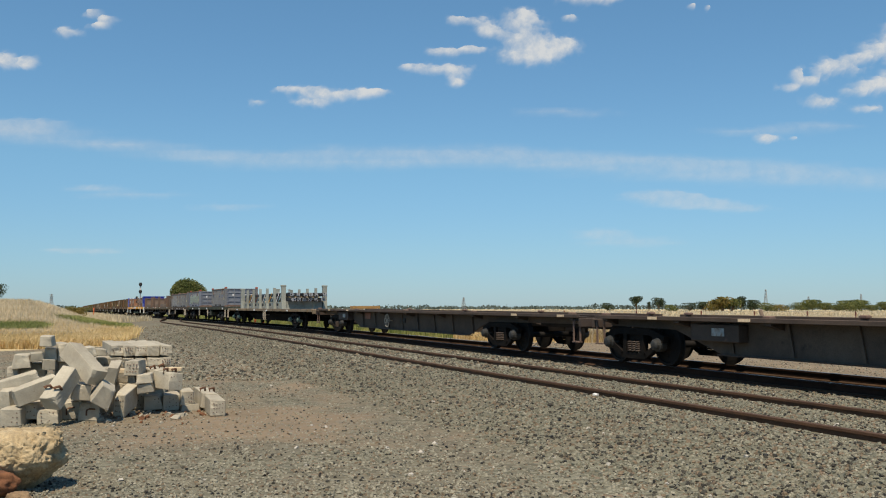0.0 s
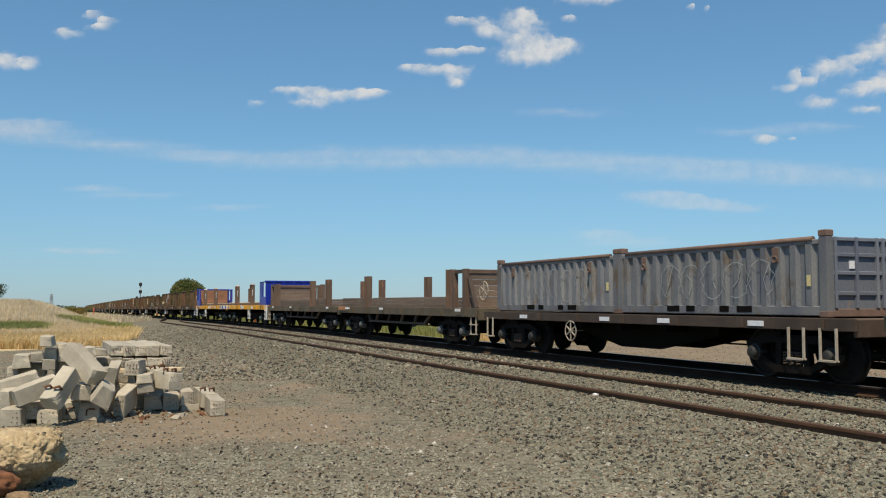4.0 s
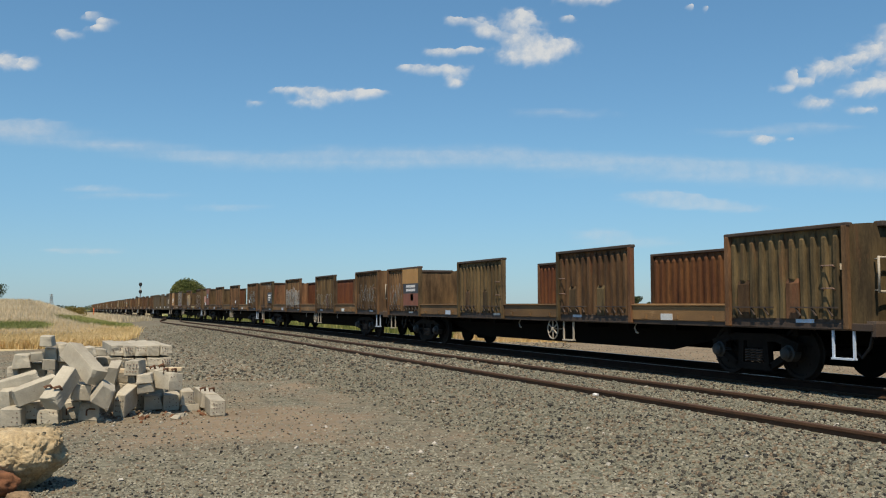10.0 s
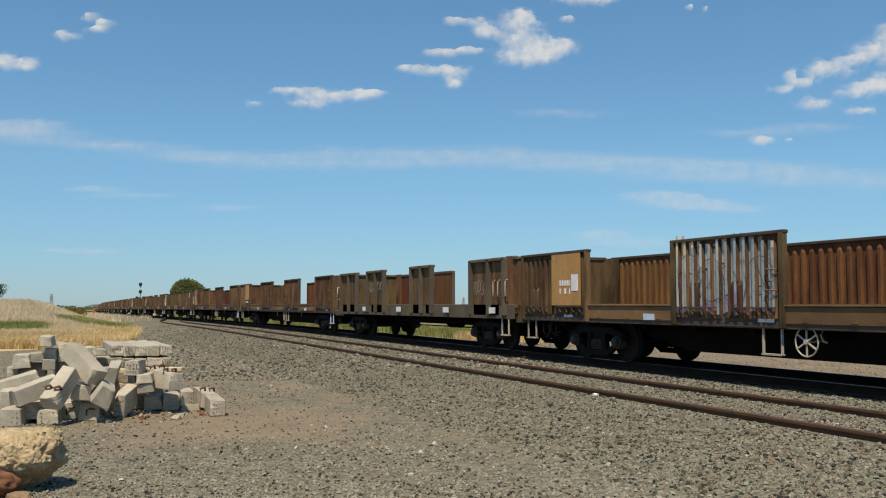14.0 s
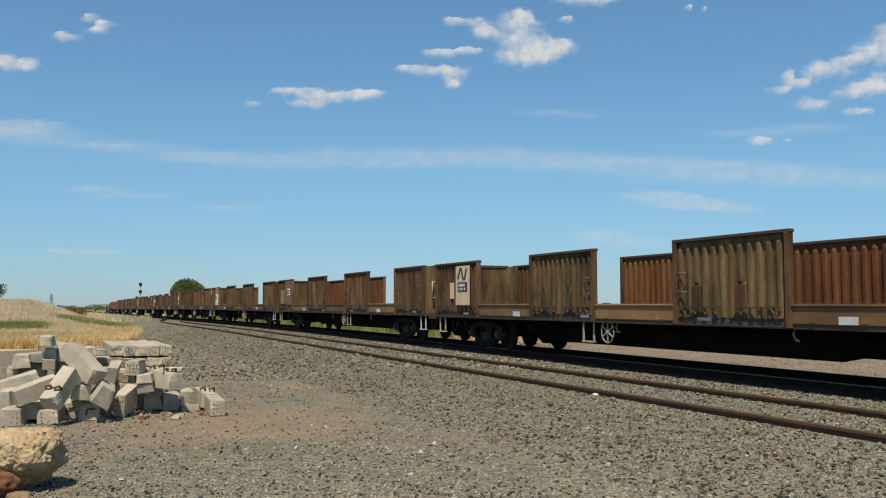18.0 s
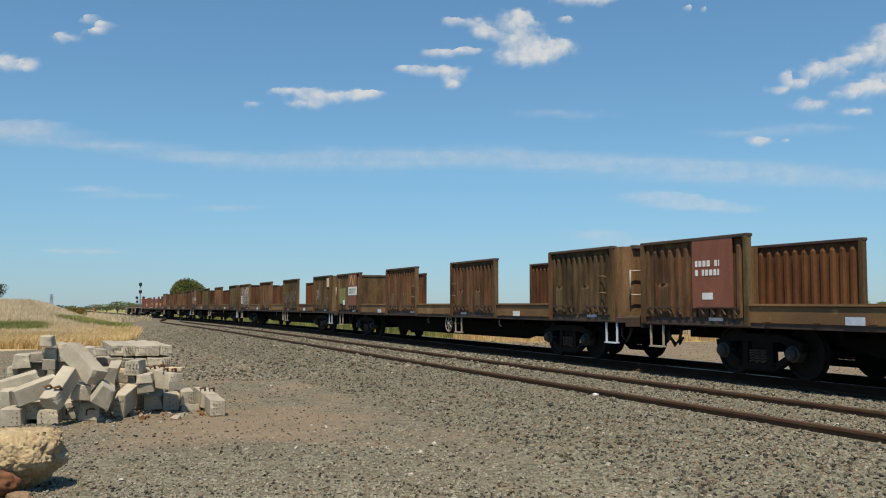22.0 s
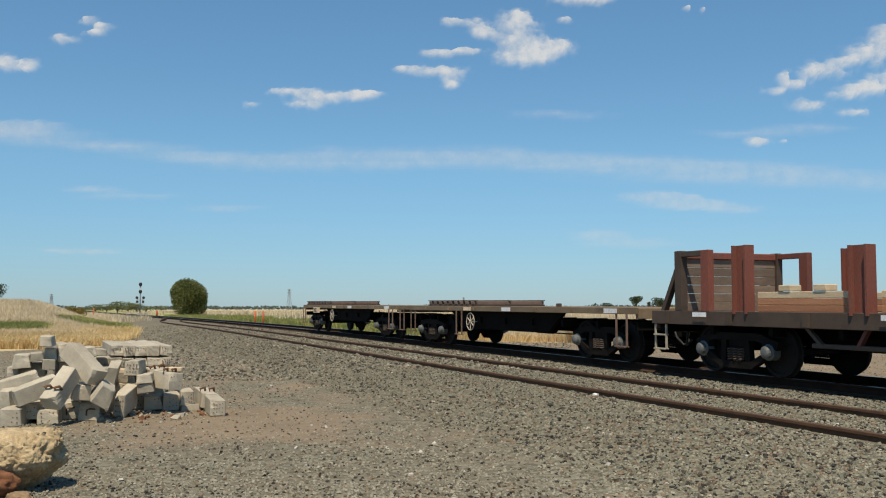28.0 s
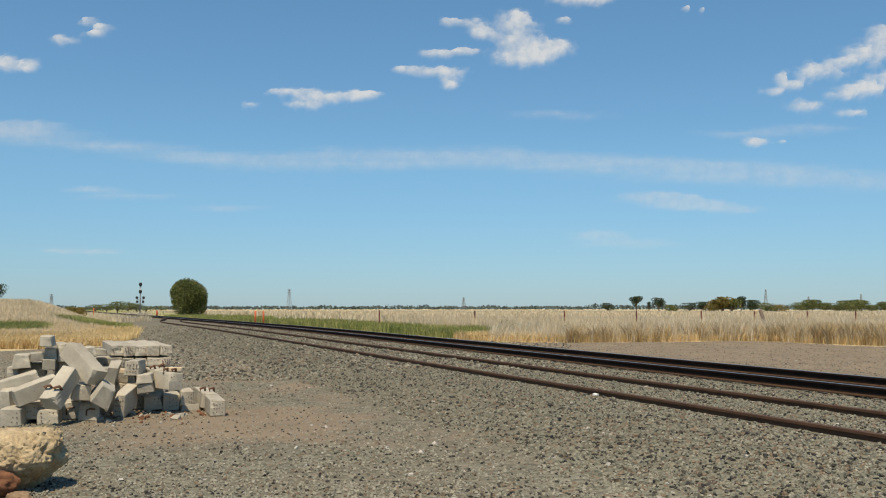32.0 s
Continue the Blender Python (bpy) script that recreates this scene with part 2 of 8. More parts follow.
RAILFOOT = material("dusty_brown_rail_foot", (0.075, 0.044, 0.026), (0.05, 0.03, 0.019), 3.0, 0.9, bump=0.2, world_space=True, spec=0.1)
SIDINGTOP = material("rusty_rail_head", (0.10, 0.06, 0.04), (0.07, 0.042, 0.03), 4.0, 0.8, 0.0, bump=0.15, world_space=True, spec=0.15)
SLEEPER = material("grey_concrete_sleeper", (0.17, 0.145, 0.11), (0.12, 0.10, 0.075), 6.0, 0.9, bump=0.3)
CONCRETE = material("broken_grey_concrete", (0.44, 0.395, 0.305), (0.34, 0.30, 0.23), 3.0, 0.92, bump=0.3, c3=(0.17, 0.14, 0.10), spots=0.62, fine=45, rnd=0.14, c3scale=4, grit=0.1)
LIMESTONE = material("ochre_limestone", (0.50, 0.39, 0.235), (0.36, 0.265, 0.145), 7.0, 0.95, bump=0.8, c3=(0.12, 0.08, 0.045), spots=0.58, fine=35)
REDROCK = material("rust_red_stone", (0.21, 0.09, 0.04), (0.14, 0.06, 0.03), 7.0, 0.95, bump=0.6, fine=35)
BROWNROCK = material("brown_field_stone", (0.30, 0.20, 0.11), (0.21, 0.14, 0.08), 7.0, 0.95, bump=0.6, fine=35)
GLOSSRED = material("orange_marker_paint", (0.6, 0.13, 0.04), (0.5, 0.1, 0.03), 6.0, 0.6, bump=0.1)
BLACK = material("matt_black_paint", (0.02, 0.02, 0.02), (0.03, 0.03, 0.03), 6.0, 0.6, bump=0.1)
GALV = material("galvanised_steel", (0.35, 0.36, 0.36), (0.28, 0.29, 0.29), 6.0, 0.5, 0.5, bump=0.1)
PLATEBLUE = material("pale_blue_reflector", (0.504, 0.576, 0.672), (0.432, 0.504, 0.6), 6.0, 0.5, bump=0.05)


# ---- ground and line of the track ----
def smooth01(t):
    t = min(1.0, max(0.0, t))
    return t * t * (3 - 2 * t)


def fall(r, start=40.0, slope=0.0068):
    """Height lost at distance r on the gently falling plain."""
    d = r - start
    return 0.0 if d <= 0 else -slope * (d * d / (d + 30.0))


LINE_STEP = 2.0
LINE = []


def lay_line():
    x, y, s = MAIN_X, -720.0, -720.0
    while s < 760:
        a = radians(0.8) * smooth01((s - 135) / 110)
        LINE.append((x, y, RT + fall(s)))
        x, y, s = x + math.sin(a) * LINE_STEP, y + math.cos(a) * LINE_STEP, s + LINE_STEP


lay_line()


def on_line(s):
    k = (s + 720.0) / LINE_STEP
    i = max(0, min(len(LINE) - 2, int(k)))
    return Vector(LINE[i]).lerp(Vector(LINE[i + 1]), k - i)


def line_pose(s):
    d = on_line(s + 6) - on_line(s - 6)
    return Matrix.Translation(on_line(s)) @ Matrix.Rotation(math.atan2(-d.x, d.y), 4, "Z") @ Matrix.Rotation(math.atan2(d.z, d.xy.length), 4, "X")


def siding_x(y):
    return SIDE_X + (MAIN_X - SIDE_X) * smooth01((y - 70) / 44.0)


def site(x, y):
    """The yard's own axes, turned a little from the line."""
    c, s = math.cos(radians(1.149)), math.sin(radians(1.149))
    return (x * c + y * s) / 0.928, (y * c - x * s) / 0.928


def ground_z(x, y):
    p, q = site(x, y)
    r = math.hypot(x, y)
    z = fall(r)
    # grass mound left of the line
    z += 1.85 * smooth01((6.6 - p) / 7.0) * math.exp(-((q - 92) / 27.0) ** 2) * smooth01((p + 60) / 40)
    z += 0.03 * noise.noise(Vector((x * 0.35, y * 0.35, 0.0))) + 0.012 * noise.noise(Vector((x * 1.7, y * 1.7, 3.0)))
    # ballast formation
    lx = on_line(y).x if -700 < y < 740 else MAIN_X
    lo = min(siding_x(y), lx) - 1.9 if y < 112 else lx - 2.0
    hi = lx + 2.0
    mid = (min(siding_x(y), lx) + lx) / 2
    low = 0.095 + 0.105 * smooth01((x - mid + 0.1) / 0.9) if y < 80 else 0.19
    lz = on_line(y).z - low if -700 < y < 740 else z
    d = max(lo - x, x - hi, 0.0)
    k = 1 - smooth01(d / 2.4)
    return z * (1 - k) + lz * k


def axis_steps(edges):
    out = []
    for a, b, st in edges:
        n = max(1, round((b - a) / st))
        out += [a + (b - a) * i / n for i in range(n)]
    out.append(edges[-1][1])
    return out


def ground_material():
    """Grey ballast gravel, brown packed dirt and straw-coloured soil by their places on the plan."""
    ma = bpy.data.materials.new("gravel_dirt_and_soil")
    ma.use_nodes = True
    nt = ma.node_tree
    N, L = nt.nodes, nt.links
    bsdf = N["Principled BSDF"]
    geo = N.new("ShaderNodeNewGeometry")
    zone = N.new("ShaderNodeAttribute")
    zone.attribute_name = "zone"
    sep = N.new("ShaderNodeSeparateColor")
    L.new(zone.outputs["Color"], sep.inputs[0])

    def tex(sc, d=4, kind="ShaderNodeTexNoise"):
        t = N.new(kind)
        t.inputs["Scale"].default_value = sc
        if kind == "ShaderNodeTexNoise":
            t.inputs["Detail"].default_value = d
        L.new(geo.outputs["Position"], t.inputs["Vector"])
        return t

    def mix(f, a, b):
        m = N.new("ShaderNodeMix")
        m.data_type = "RGBA"
        for s, v in ((m.inputs[0], f), (m.inputs[6], a), (m.inputs[7], b)):
            if isinstance(v, bpy.types.NodeSocket):
                L.new(v, s)
            elif isinstance(v, float):
                s.default_value = v
            else:
                s.default_value = (*v, 1)
        return m.outputs[2]

    def rng(src, lo, hi, a=0.0, b=1.0):
        m = N.new("ShaderNodeMapRange")
        for i, v in zip(("From Min", "From Max", "To Min", "To Max"), (lo, hi, a, b)):
            m.inputs[i].default_value = v
        L.new(src, m.inputs["Value"])
        return m.outputs[0]

    def math_node(op, a, b):
        m = N.new("ShaderNodeMath")
        m.operation, m.use_clamp = op, True
        for s, v in ((m.inputs[0], a), (m.inputs[1], b)):
            if isinstance(v, bpy.types.NodeSocket):
                L.new(v, s)
            else:
                s.default_value = v
        return m.outputs[0]

    cells = tex(17.0, kind="ShaderNodeTexVoronoi")
    cells2 = tex(31.0, kind="ShaderNodeTexVoronoi")
    shade = N.new("ShaderNodeSeparateColor")
    L.new(cells.outputs["Color"], shade.inputs[0])
    gravel = mix(rng(shade.outputs[0], 0.0, 1.0), (0.10, 0.094, 0.068), (0.23, 0.216, 0.157))
    gravel = mix(rng(shade.outputs[1], 0.88, 1.0, 0, 0.7), gravel, (0.23, 0.15, 0.10))
    gravel = mix(rng(tex(0.5, 5).outputs["Fac"], 0.42, 0.72, 0.0, 0.6), gravel, (0.155, 0.12, 0.084))
    dirt = mix(rng(tex(0.8, 6).outputs["Fac"], 0.35, 0.65), (0.25, 0.19, 0.125), (0.195, 0.15, 0.10))
    dirt = mix(rng(shade.outputs[2], 0.75, 1.0, 0.0, 0.6), dirt, (0.22, 0.20, 0.17))
    soil = mix(rng(tex(0.25, 6).outputs["Fac"], 0.35, 0.65), (0.46, 0.37, 0.21), (0.55, 0.45, 0.27))
    green = mix(rng(tex(0.6, 5).outputs["Fac"], 0.35, 0.65), (0.20, 0.23, 0.075), (0.34, 0.31, 0.12))
    soil = mix(sep.outputs["Blue"], soil, green)
    wob = tex(0.7, 5).outputs["Fac"]
    f1 = rng(math_node("ADD", sep.outputs["Red"], rng(wob, 0.3, 0.7, -0.25, 0.25)), 0.35, 0.65)
    f2 = rng(math_node("ADD", sep.outputs["Green"], rng(wob, 0.3, 0.7, -0.2, 0.2)), 0.4, 0.6)
    col = mix(f2, mix(f1, gravel, dirt), soil)
    L.new(col, bsdf.inputs["Base Color"])
    bsdf.inputs["Roughness"].default_value = 0.95
    bsdf.inputs["Specular IOR Level"].default_value = 0.15
    b1 = N.new("ShaderNodeBump")
    b1.inputs["Strength"].default_value, b1.inputs["Distance"].default_value = 0.65, 0.03
    b1.invert = True
    L.new(cells.outputs["Distance"], b1.inputs["Height"])
    b2 = N.new("ShaderNodeBump")
    b2.inputs["Strength"].default_value, b2.inputs["Distance"].default_value = 0.6, 0.015
    b2.invert = True
    L.new(cells2.outputs["Distance"], b2.inputs["Height"])
    L.new(b1.outputs[0], b2.inputs["Normal"])
    L.new(b2.outputs[0], bsdf.inputs["Normal"])
    return ma


def verge_x(y):
    """Where the grass left of the line ends, going along it."""
    if y < 61:
        return 3.2 + 3.0 * smooth01((y - 39) / 22.0) ** 0.7
    return 6.2 + (y - 61) * 0.065


def field_x(y):
    """Where the grass right of the line begins."""
    return 20.0 + 12.5 * smooth01((37.5 - y) / 5.0)


def in_grass(x, y):
    """How much of the soil belongs to grass (0 to 1) and how green it is."""
    lx = on_line(min(700, max(-700, y))).x
    p, q = site(x, y)
    if x < lx - 2.6:
        g = smooth01((verge_x(q) - p) / 0.8 + 0.5) * smooth01((q - 38.5 - 0.5 * p) / 1.0 + 0.5)
        green = math.exp(-((p - 4.3) / 2.0) ** 2 - ((q - 67) / 6.0) ** 2) + 0.6 * math.exp(-((p + 0.8) / 2.4) ** 2 - ((q - 54) / 5.0) ** 2)
        return g, 0.75 * green
    if x > lx:
        edge = field_edge(x, y)
        g = smooth01(edge / 0.8 + 0.5)
        green = smooth01((q - 36) / 8.0) * smooth01(1.15 - edge / (3.0 + 0.07 * q)) + 0.5 * smooth01((p - 50) / 10) * smooth01((38 - q) / 10)
        return g, min(0.85, green)
    return 0.0, 0.0


def field_edge(x, y):
    """Metres into the field right of the line."""
    p, q = site(x, y)
    return min(p - field_x(q), x - on_line(min(700, max(-700, y))).x - 4.5)


def trodden(p, r):
    """How worn the brown patch beside the blocks is, 0 to 1."""
    return math.exp(-((p - 3.0) / 2.6) ** 2 - ((r - 14.0) / 3.2) ** 2)


def build_ground():
    xs = axis_steps([(-4200, -600, 450), (-600, -120, 80), (-120, -24, 8), (-24, -8, 1.2), (-8, 24, 0.4), (24, 60, 1.2), (60, 160, 8), (160, 700, 60), (700, 4300, 450)])
    ys = axis_steps([(-1500, -150, 150), (-150, -10, 14), (-10, 3, 1.3), (3, 45, 0.45), (45, 140, 1.6), (140, 320, 8), (320, 900, 50), (900, 4400, 400)])
    nx = len(xs)
    vs = [(x, y, ground_z(x, y)) for y in ys for x in xs]
    fs = [(j * nx + i, j * nx + i + 1, (j + 1) * nx + i + 1, (j + 1) * nx + i) for j in range(len(ys) - 1) for i in range(nx - 1)]
    me = raw_mesh("ground", vs, fs, ground_material(), True)
    at = me.color_attributes.new("zone", "FLOAT_COLOR", "POINT")
    cols = []
    for x, y, z in vs:
        lx = on_line(min(700, max(-700, y))).x
        g, gr = in_grass(x, y)
        bed = 1 - smooth01((max(siding_x(y) - 2.6 - x, x - lx - 2.3, 0)) / 1.2)
        dirt = 0.0
        if x > lx:
            dirt = smooth01((x - lx - 2.0) / 1.0)
        else:
            # trodden brown patch beside the blocks, gravel in front of it
            p, r = site(x, y)
            dirt = max(0.9 * trodden(p, r), 0.5 * math.exp(-((p - 5.2) / 1.5) ** 2 - ((r - 22) / 16.0) ** 2))
            dirt = max(dirt, 0.45 * smooth01((siding_x(y) - 4.2 - x) / 1.5) * smooth01((y - 11) / 6.0))
        cols += [dirt * (1 - bed), g * (1 - bed), gr, 1.0]
    at.data.foreach_set("color", cols)
    tagged(new("ground", me), "grey ballast gravel, brown dirt and dry grassland soil", "ground", kind="structure")


build_ground()


# ---- rails and sleepers ----
RAIL_PROFILE = [(-0.075, -0.17), (0.075, -0.17), (0.075, -0.155), (0.014, -0.135), (0.012, -0.045), (0.036, -0.035), (0.036, -0.006), (0.028, 0.0), (-0.028, 0.0), (-0.036, -0.006), (-0.036, -0.035), (-0.012, -0.045), (-0.014, -0.135), (-0.075, -0.155)]


def rail_thing(name, label, path, top_mat, side_mat):
    """A rail swept along a path of (x, y, z)."""
    n = len(RAIL_PROFILE)
    vs, fs, mi = [], [], []
    for i, p in enumerate(path):
        a, b = Vector(path[max(0, i - 1)]), Vector(path[min(len(path) - 1, i + 1)])
        d = (b - a)
        r = Vector((d.y, -d.x, 0)).normalized()
        for u, w in RAIL_PROFILE:
            vs.append((p[0] + r.x * u, p[1] + r.y * u, p[2] + w))
    for i in range(len(path) - 1):
        for j in range(n):
            k = (j + 1) % n
            fs.append((i * n + j, i * n + k, (i + 1) * n + k, (i + 1) * n + j))
            mi.append(1 if j in (6, 7, 8) else (2 if j in (1, 2, 12, 13) else 0))
    me = raw_mesh(name, vs, fs, side_mat)
    me.materials.append(top_mat)
    me.materials.append(RAILFOOT)
    me.polygons.foreach_set("material_index", mi)
    return tagged(new(name, me), label, "rail", group="rails of the two tracks", kind="structure")


def build_tracks():
    for sgn in (-1, 1):
        path = []
        for s in list(range(-700, -20, 40)) + list(range(-20, 120, 4)) + list(range(120, 740, 8)):
            m = line_pose(s)
            path.append(tuple(m @ Vector((sgn * GAUGE / 2, 0, 0))))
        rail_thing("rail_main", "dark worn steel rail of the main line", path, RAILTOP, RAILSIDE)
    for sgn in (-1, 1):
        path = []
        y = -700.0
        while y < 113:
            x = siding_x(y)
            if sgn == 1 and x + GAUGE / 2 > MAIN_X - GAUGE / 2 - 0.08:
                break
            path.append((x + sgn * GAUGE / 2, y, RT + fall(y)))
            y += 40 if y < -40 else 2.0
        rail_thing("rail_siding", "rust-brown steel rail of the loop track", path, SIDINGTOP, SIDINGSIDE)


build_tracks()


def sleeper_mesh():
    return Geo().box(-1.3, 1.3, -0.13, 0.13, -0.2, 0.0, 0.02).mesh("sleeper")


def build_sleepers():
    me = sleeper_mesh()
    me.materials.append(SLEEPER)
    for nm, lab, fx, top in (("track_main", "pale concrete sleepers of the main line in ballast", lambda y: on_line(y).x, 1.0), ("track_siding", "brown sleepers of the loop track in ballast", siding_x, 0.0)):
        tr = tagged(new(nm), lab, "sleepers", kind="structure")
        rng = random.Random(nm)
        for k in range(165):
            y = 2.0 + k * 0.66
            if nm == "track_siding" and y > 84:
                break
            o = new("sleeper", me)
            o.parent = tr
            o.location = (fx(y), y, RT + fall(y) - (0.182 if top else 0.092) - rng.uniform(0.0, 0.02))


build_sleepers()


# ---- the train ----
def bogie_meshes():
    """The meshes of a three-piece freight bogie, shared by all."""
    made = {}
    for sx in (-1, 1):
        side = Geo()
        for a, b, w in (((-1.1, 0.57), (-0.6, 0.72), 0.15), ((-0.6, 0.72), (0.6, 0.72), 0.14), ((0.6, 0.72), (1.1, 0.57), 0.15), ((-0.98, 0.50), (-0.42, 0.2), 0.12), ((0.98, 0.50), (0.42, 0.2), 0.12), ((-0.45, 0.19), (0.45, 0.19), 0.13), ((-0.3, 0.7), (-0.34, 0.2), 0.12), ((0.3, 0.7), (0.34, 0.2), 0.12)):
            side.beam((sx * 1.08, a[0], a[1]), (sx * 1.08, b[0], b[1]), 0.13, w)
        for sy in (-0.89, 0.89):
            side.box(*sorted((sx * 1.01, sx * 1.15)), sy - 0.17, sy + 0.17, 0.5, 0.66, 0.02)
        made["side", sx] = side.mesh("side_frame")
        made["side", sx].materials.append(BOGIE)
        coil = [(sx * 1.1 + 0.062 * math.cos(k * 0.7), 0.062 * math.sin(k * 0.7), 0.27 + 0.0053 * k) for k in range(46)]
        made["spring", sx] = Geo().tube(coil, 0.018, 5).mesh("spring")
        made["spring", sx].materials.append(DARK)
        box = Geo().lathe((0, 0, 0), [(sx * 1.0, 0.15), (sx * 1.16, 0.15), (sx * 1.18, 0.12), (sx * 1.24, 0.115), (sx * 1.27, 0.08), (sx * 1.28, 0.03)], 14, "x")
        made["box", sx] = box.mesh("bearing_cap")
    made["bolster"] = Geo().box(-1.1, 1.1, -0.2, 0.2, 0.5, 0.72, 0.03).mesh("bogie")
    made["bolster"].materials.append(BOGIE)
    return made


BOGIE_MESH = bogie_meshes()
CAP_MESH = {}


def cap_mesh(sx, mat):
    """The bearing cap in a given paint."""
    if (sx, mat.name) not in CAP_MESH:
        me = BOGIE_MESH["box", sx].copy()
        me.materials.append(mat)
        CAP_MESH[sx, mat.name] = me
    return CAP_MESH[sx, mat.name]


def bogie(parent, y, box_mat):
    """Two cast side frames, bolster, springs and bearing caps."""
    body = part("bogie", BOGIE_MESH["bolster"], None, parent, at=(0, y, 0))
    for sx in (-1, 1):
        part("side_frame", BOGIE_MESH["side", sx], None, body)
        for sy in (-0.15, 0.0, 0.15):
            part("spring", BOGIE_MESH["spring", sx], None, body, at=(0, sy, 0))
        for sy in (-0.89, 0.89):
            part("bearing_cap", cap_mesh(sx, box_mat), None, body, at=(0, sy, 0.46))
    return body


def wheelset_mesh(r=0.46):
    g = Geo()
    for sx in (-1, 1):
        x = sx * GAUGE / 2
        o = sx * 0.035
        g.lathe((x, 0, 0), [(-o * 1.3, r - 0.07), (-o, r + 0.028), (-o * 0.6, r + 0.028), (-o * 0.3, r + 0.004), (o * 2.0, r - 0.004), (o * 2.0, r - 0.06), (o * 1.0, r - 0.075), (o * 0.9, 0.16), (o * 2.0, 0.13), (o * 2.0, 0.02)], 28, "x")
    g.tube([(-1.0, 0, 0), (1.0, 0, 0)], 0.075, 10)
    for sx in (-1, 1):
        for k in range(5):
            w = 2 * math.pi * k / 5
            g.lathe((sx * (GAUGE / 2 + 0.03), 0.26 * math.cos(w), 0.26 * math.sin(w)), [(0, 0.03), (sx * 0.02, 0.028)], 6, "x")
    return g.mesh("wheelset")


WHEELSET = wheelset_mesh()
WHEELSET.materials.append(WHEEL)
AXLES = {-1: [], 1: []}


def add_wheels(body, half=0.89, r=0.46):
    for sg in (-1, 1):
        w = part("wheelset", WHEELSET, None, body, at=(0, sg * half, r))
        AXLES[sg].append(w)


def full_bogie(parent, y, box_mat=AXLEBOX):
    b = bogie(parent, y, box_mat)
    add_wheels(b)
    return b


def handwheel(parent, y, x=-1.36, z=0.70, r=0.25, mat=None, name="handwheel"):
    g = Geo().ring((0, 0, 0), (1, 0, 0), r, 0.015, 26, 6)
    for k in range(6):
        w = math.pi / 6 + k * math.pi / 3
        g.beam((0, 0, 0), (0, r * math.cos(w), r * math.sin(w)), 0.024, 0.024)
    g.lathe((0, 0, 0), [(-0.03, 0.045), (0.05, 0.045)], 10, "x")
    g.tube([(0, 0, 0), (0.35, 0, 0)], 0.02, 6)
    return part(name, g, mat or CREAM, parent, "cream spoked handbrake wheel", at=(x, y, z))


def step_iron(parent, y, x=-1.38, z0=0.45, z1=0.98, w=0.36, mat=None, rungs=1, t=0.035):
    g = Geo()
    for sy in (-1, 1):
        g.beam((0, sy * w / 2, z1), (0, sy * w / 2, z0), t, t)
    for i in range(rungs):
        z = z0 + (z1 - z0) * i / max(1, rungs) * 0.9
        g.box(-0.06, 0.06, -w / 2, w / 2, z - 0.015, z + 0.015)
    return part("step", g, mat or CREAM, parent, at=(x, y, 0))


def coupler(parent, y, sg):
    g = Geo().box(-0.09, 0.09, min(y, y + sg * 0.36), max(y, y + sg * 0.36), 0.78, 0.98, 0.015)
    yk = y + sg * 0.36
    g.box(-0.15, 0.12, min(yk, yk + sg * 0.14), max(yk, yk + sg * 0.14), 0.74, 1.02, 0.03)
    part("coupler", g, DARK, parent)
    h = Geo()
    pts = [(-0.35, y + sg * 0.05, 0.80), (-0.33, y + sg * 0.12, 0.62), (-0.25, y + sg * 0.25, 0.45), (-0.15, y + sg * 0.33, 0.5), (-0.1, y + sg * 0.36, 0.58)]
    h.tube(pts, 0.028, 6)
    part("brake_hose", h, BLACK, parent)


def underframe(parent, y0, y1, belly=True, mat=None, w=1.2):
    g = Geo()
    g.box(-0.2, 0.2, y0 + 0.1, y1 - 0.1, 0.62, 0.98)
    if belly:
        for x in (-0.62, 0.55):
            g.prism([(y0 + 3.9, 0.95), (y0 + 4.0, 0.73), (y0 + 6.0, 0.34), (y1 - 6.0, 0.34), (y1 - 4.0, 0.73), (y1 - 3.9, 0.95)], x, x + 0.08, "x")
    n = int((y1 - y0) / 1.6)
    for i in range(n + 1):
        y = y0 + 0.15 + (y1 - y0 - 0.3) * i / n
        g.box(-w, w, y - 0.05, y + 0.05, 0.78, 0.97)
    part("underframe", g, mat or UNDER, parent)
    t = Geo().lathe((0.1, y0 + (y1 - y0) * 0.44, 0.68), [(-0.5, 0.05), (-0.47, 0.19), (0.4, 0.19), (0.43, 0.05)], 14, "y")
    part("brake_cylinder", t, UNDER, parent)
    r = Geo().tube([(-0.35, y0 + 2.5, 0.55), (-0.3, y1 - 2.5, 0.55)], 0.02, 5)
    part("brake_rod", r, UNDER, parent)


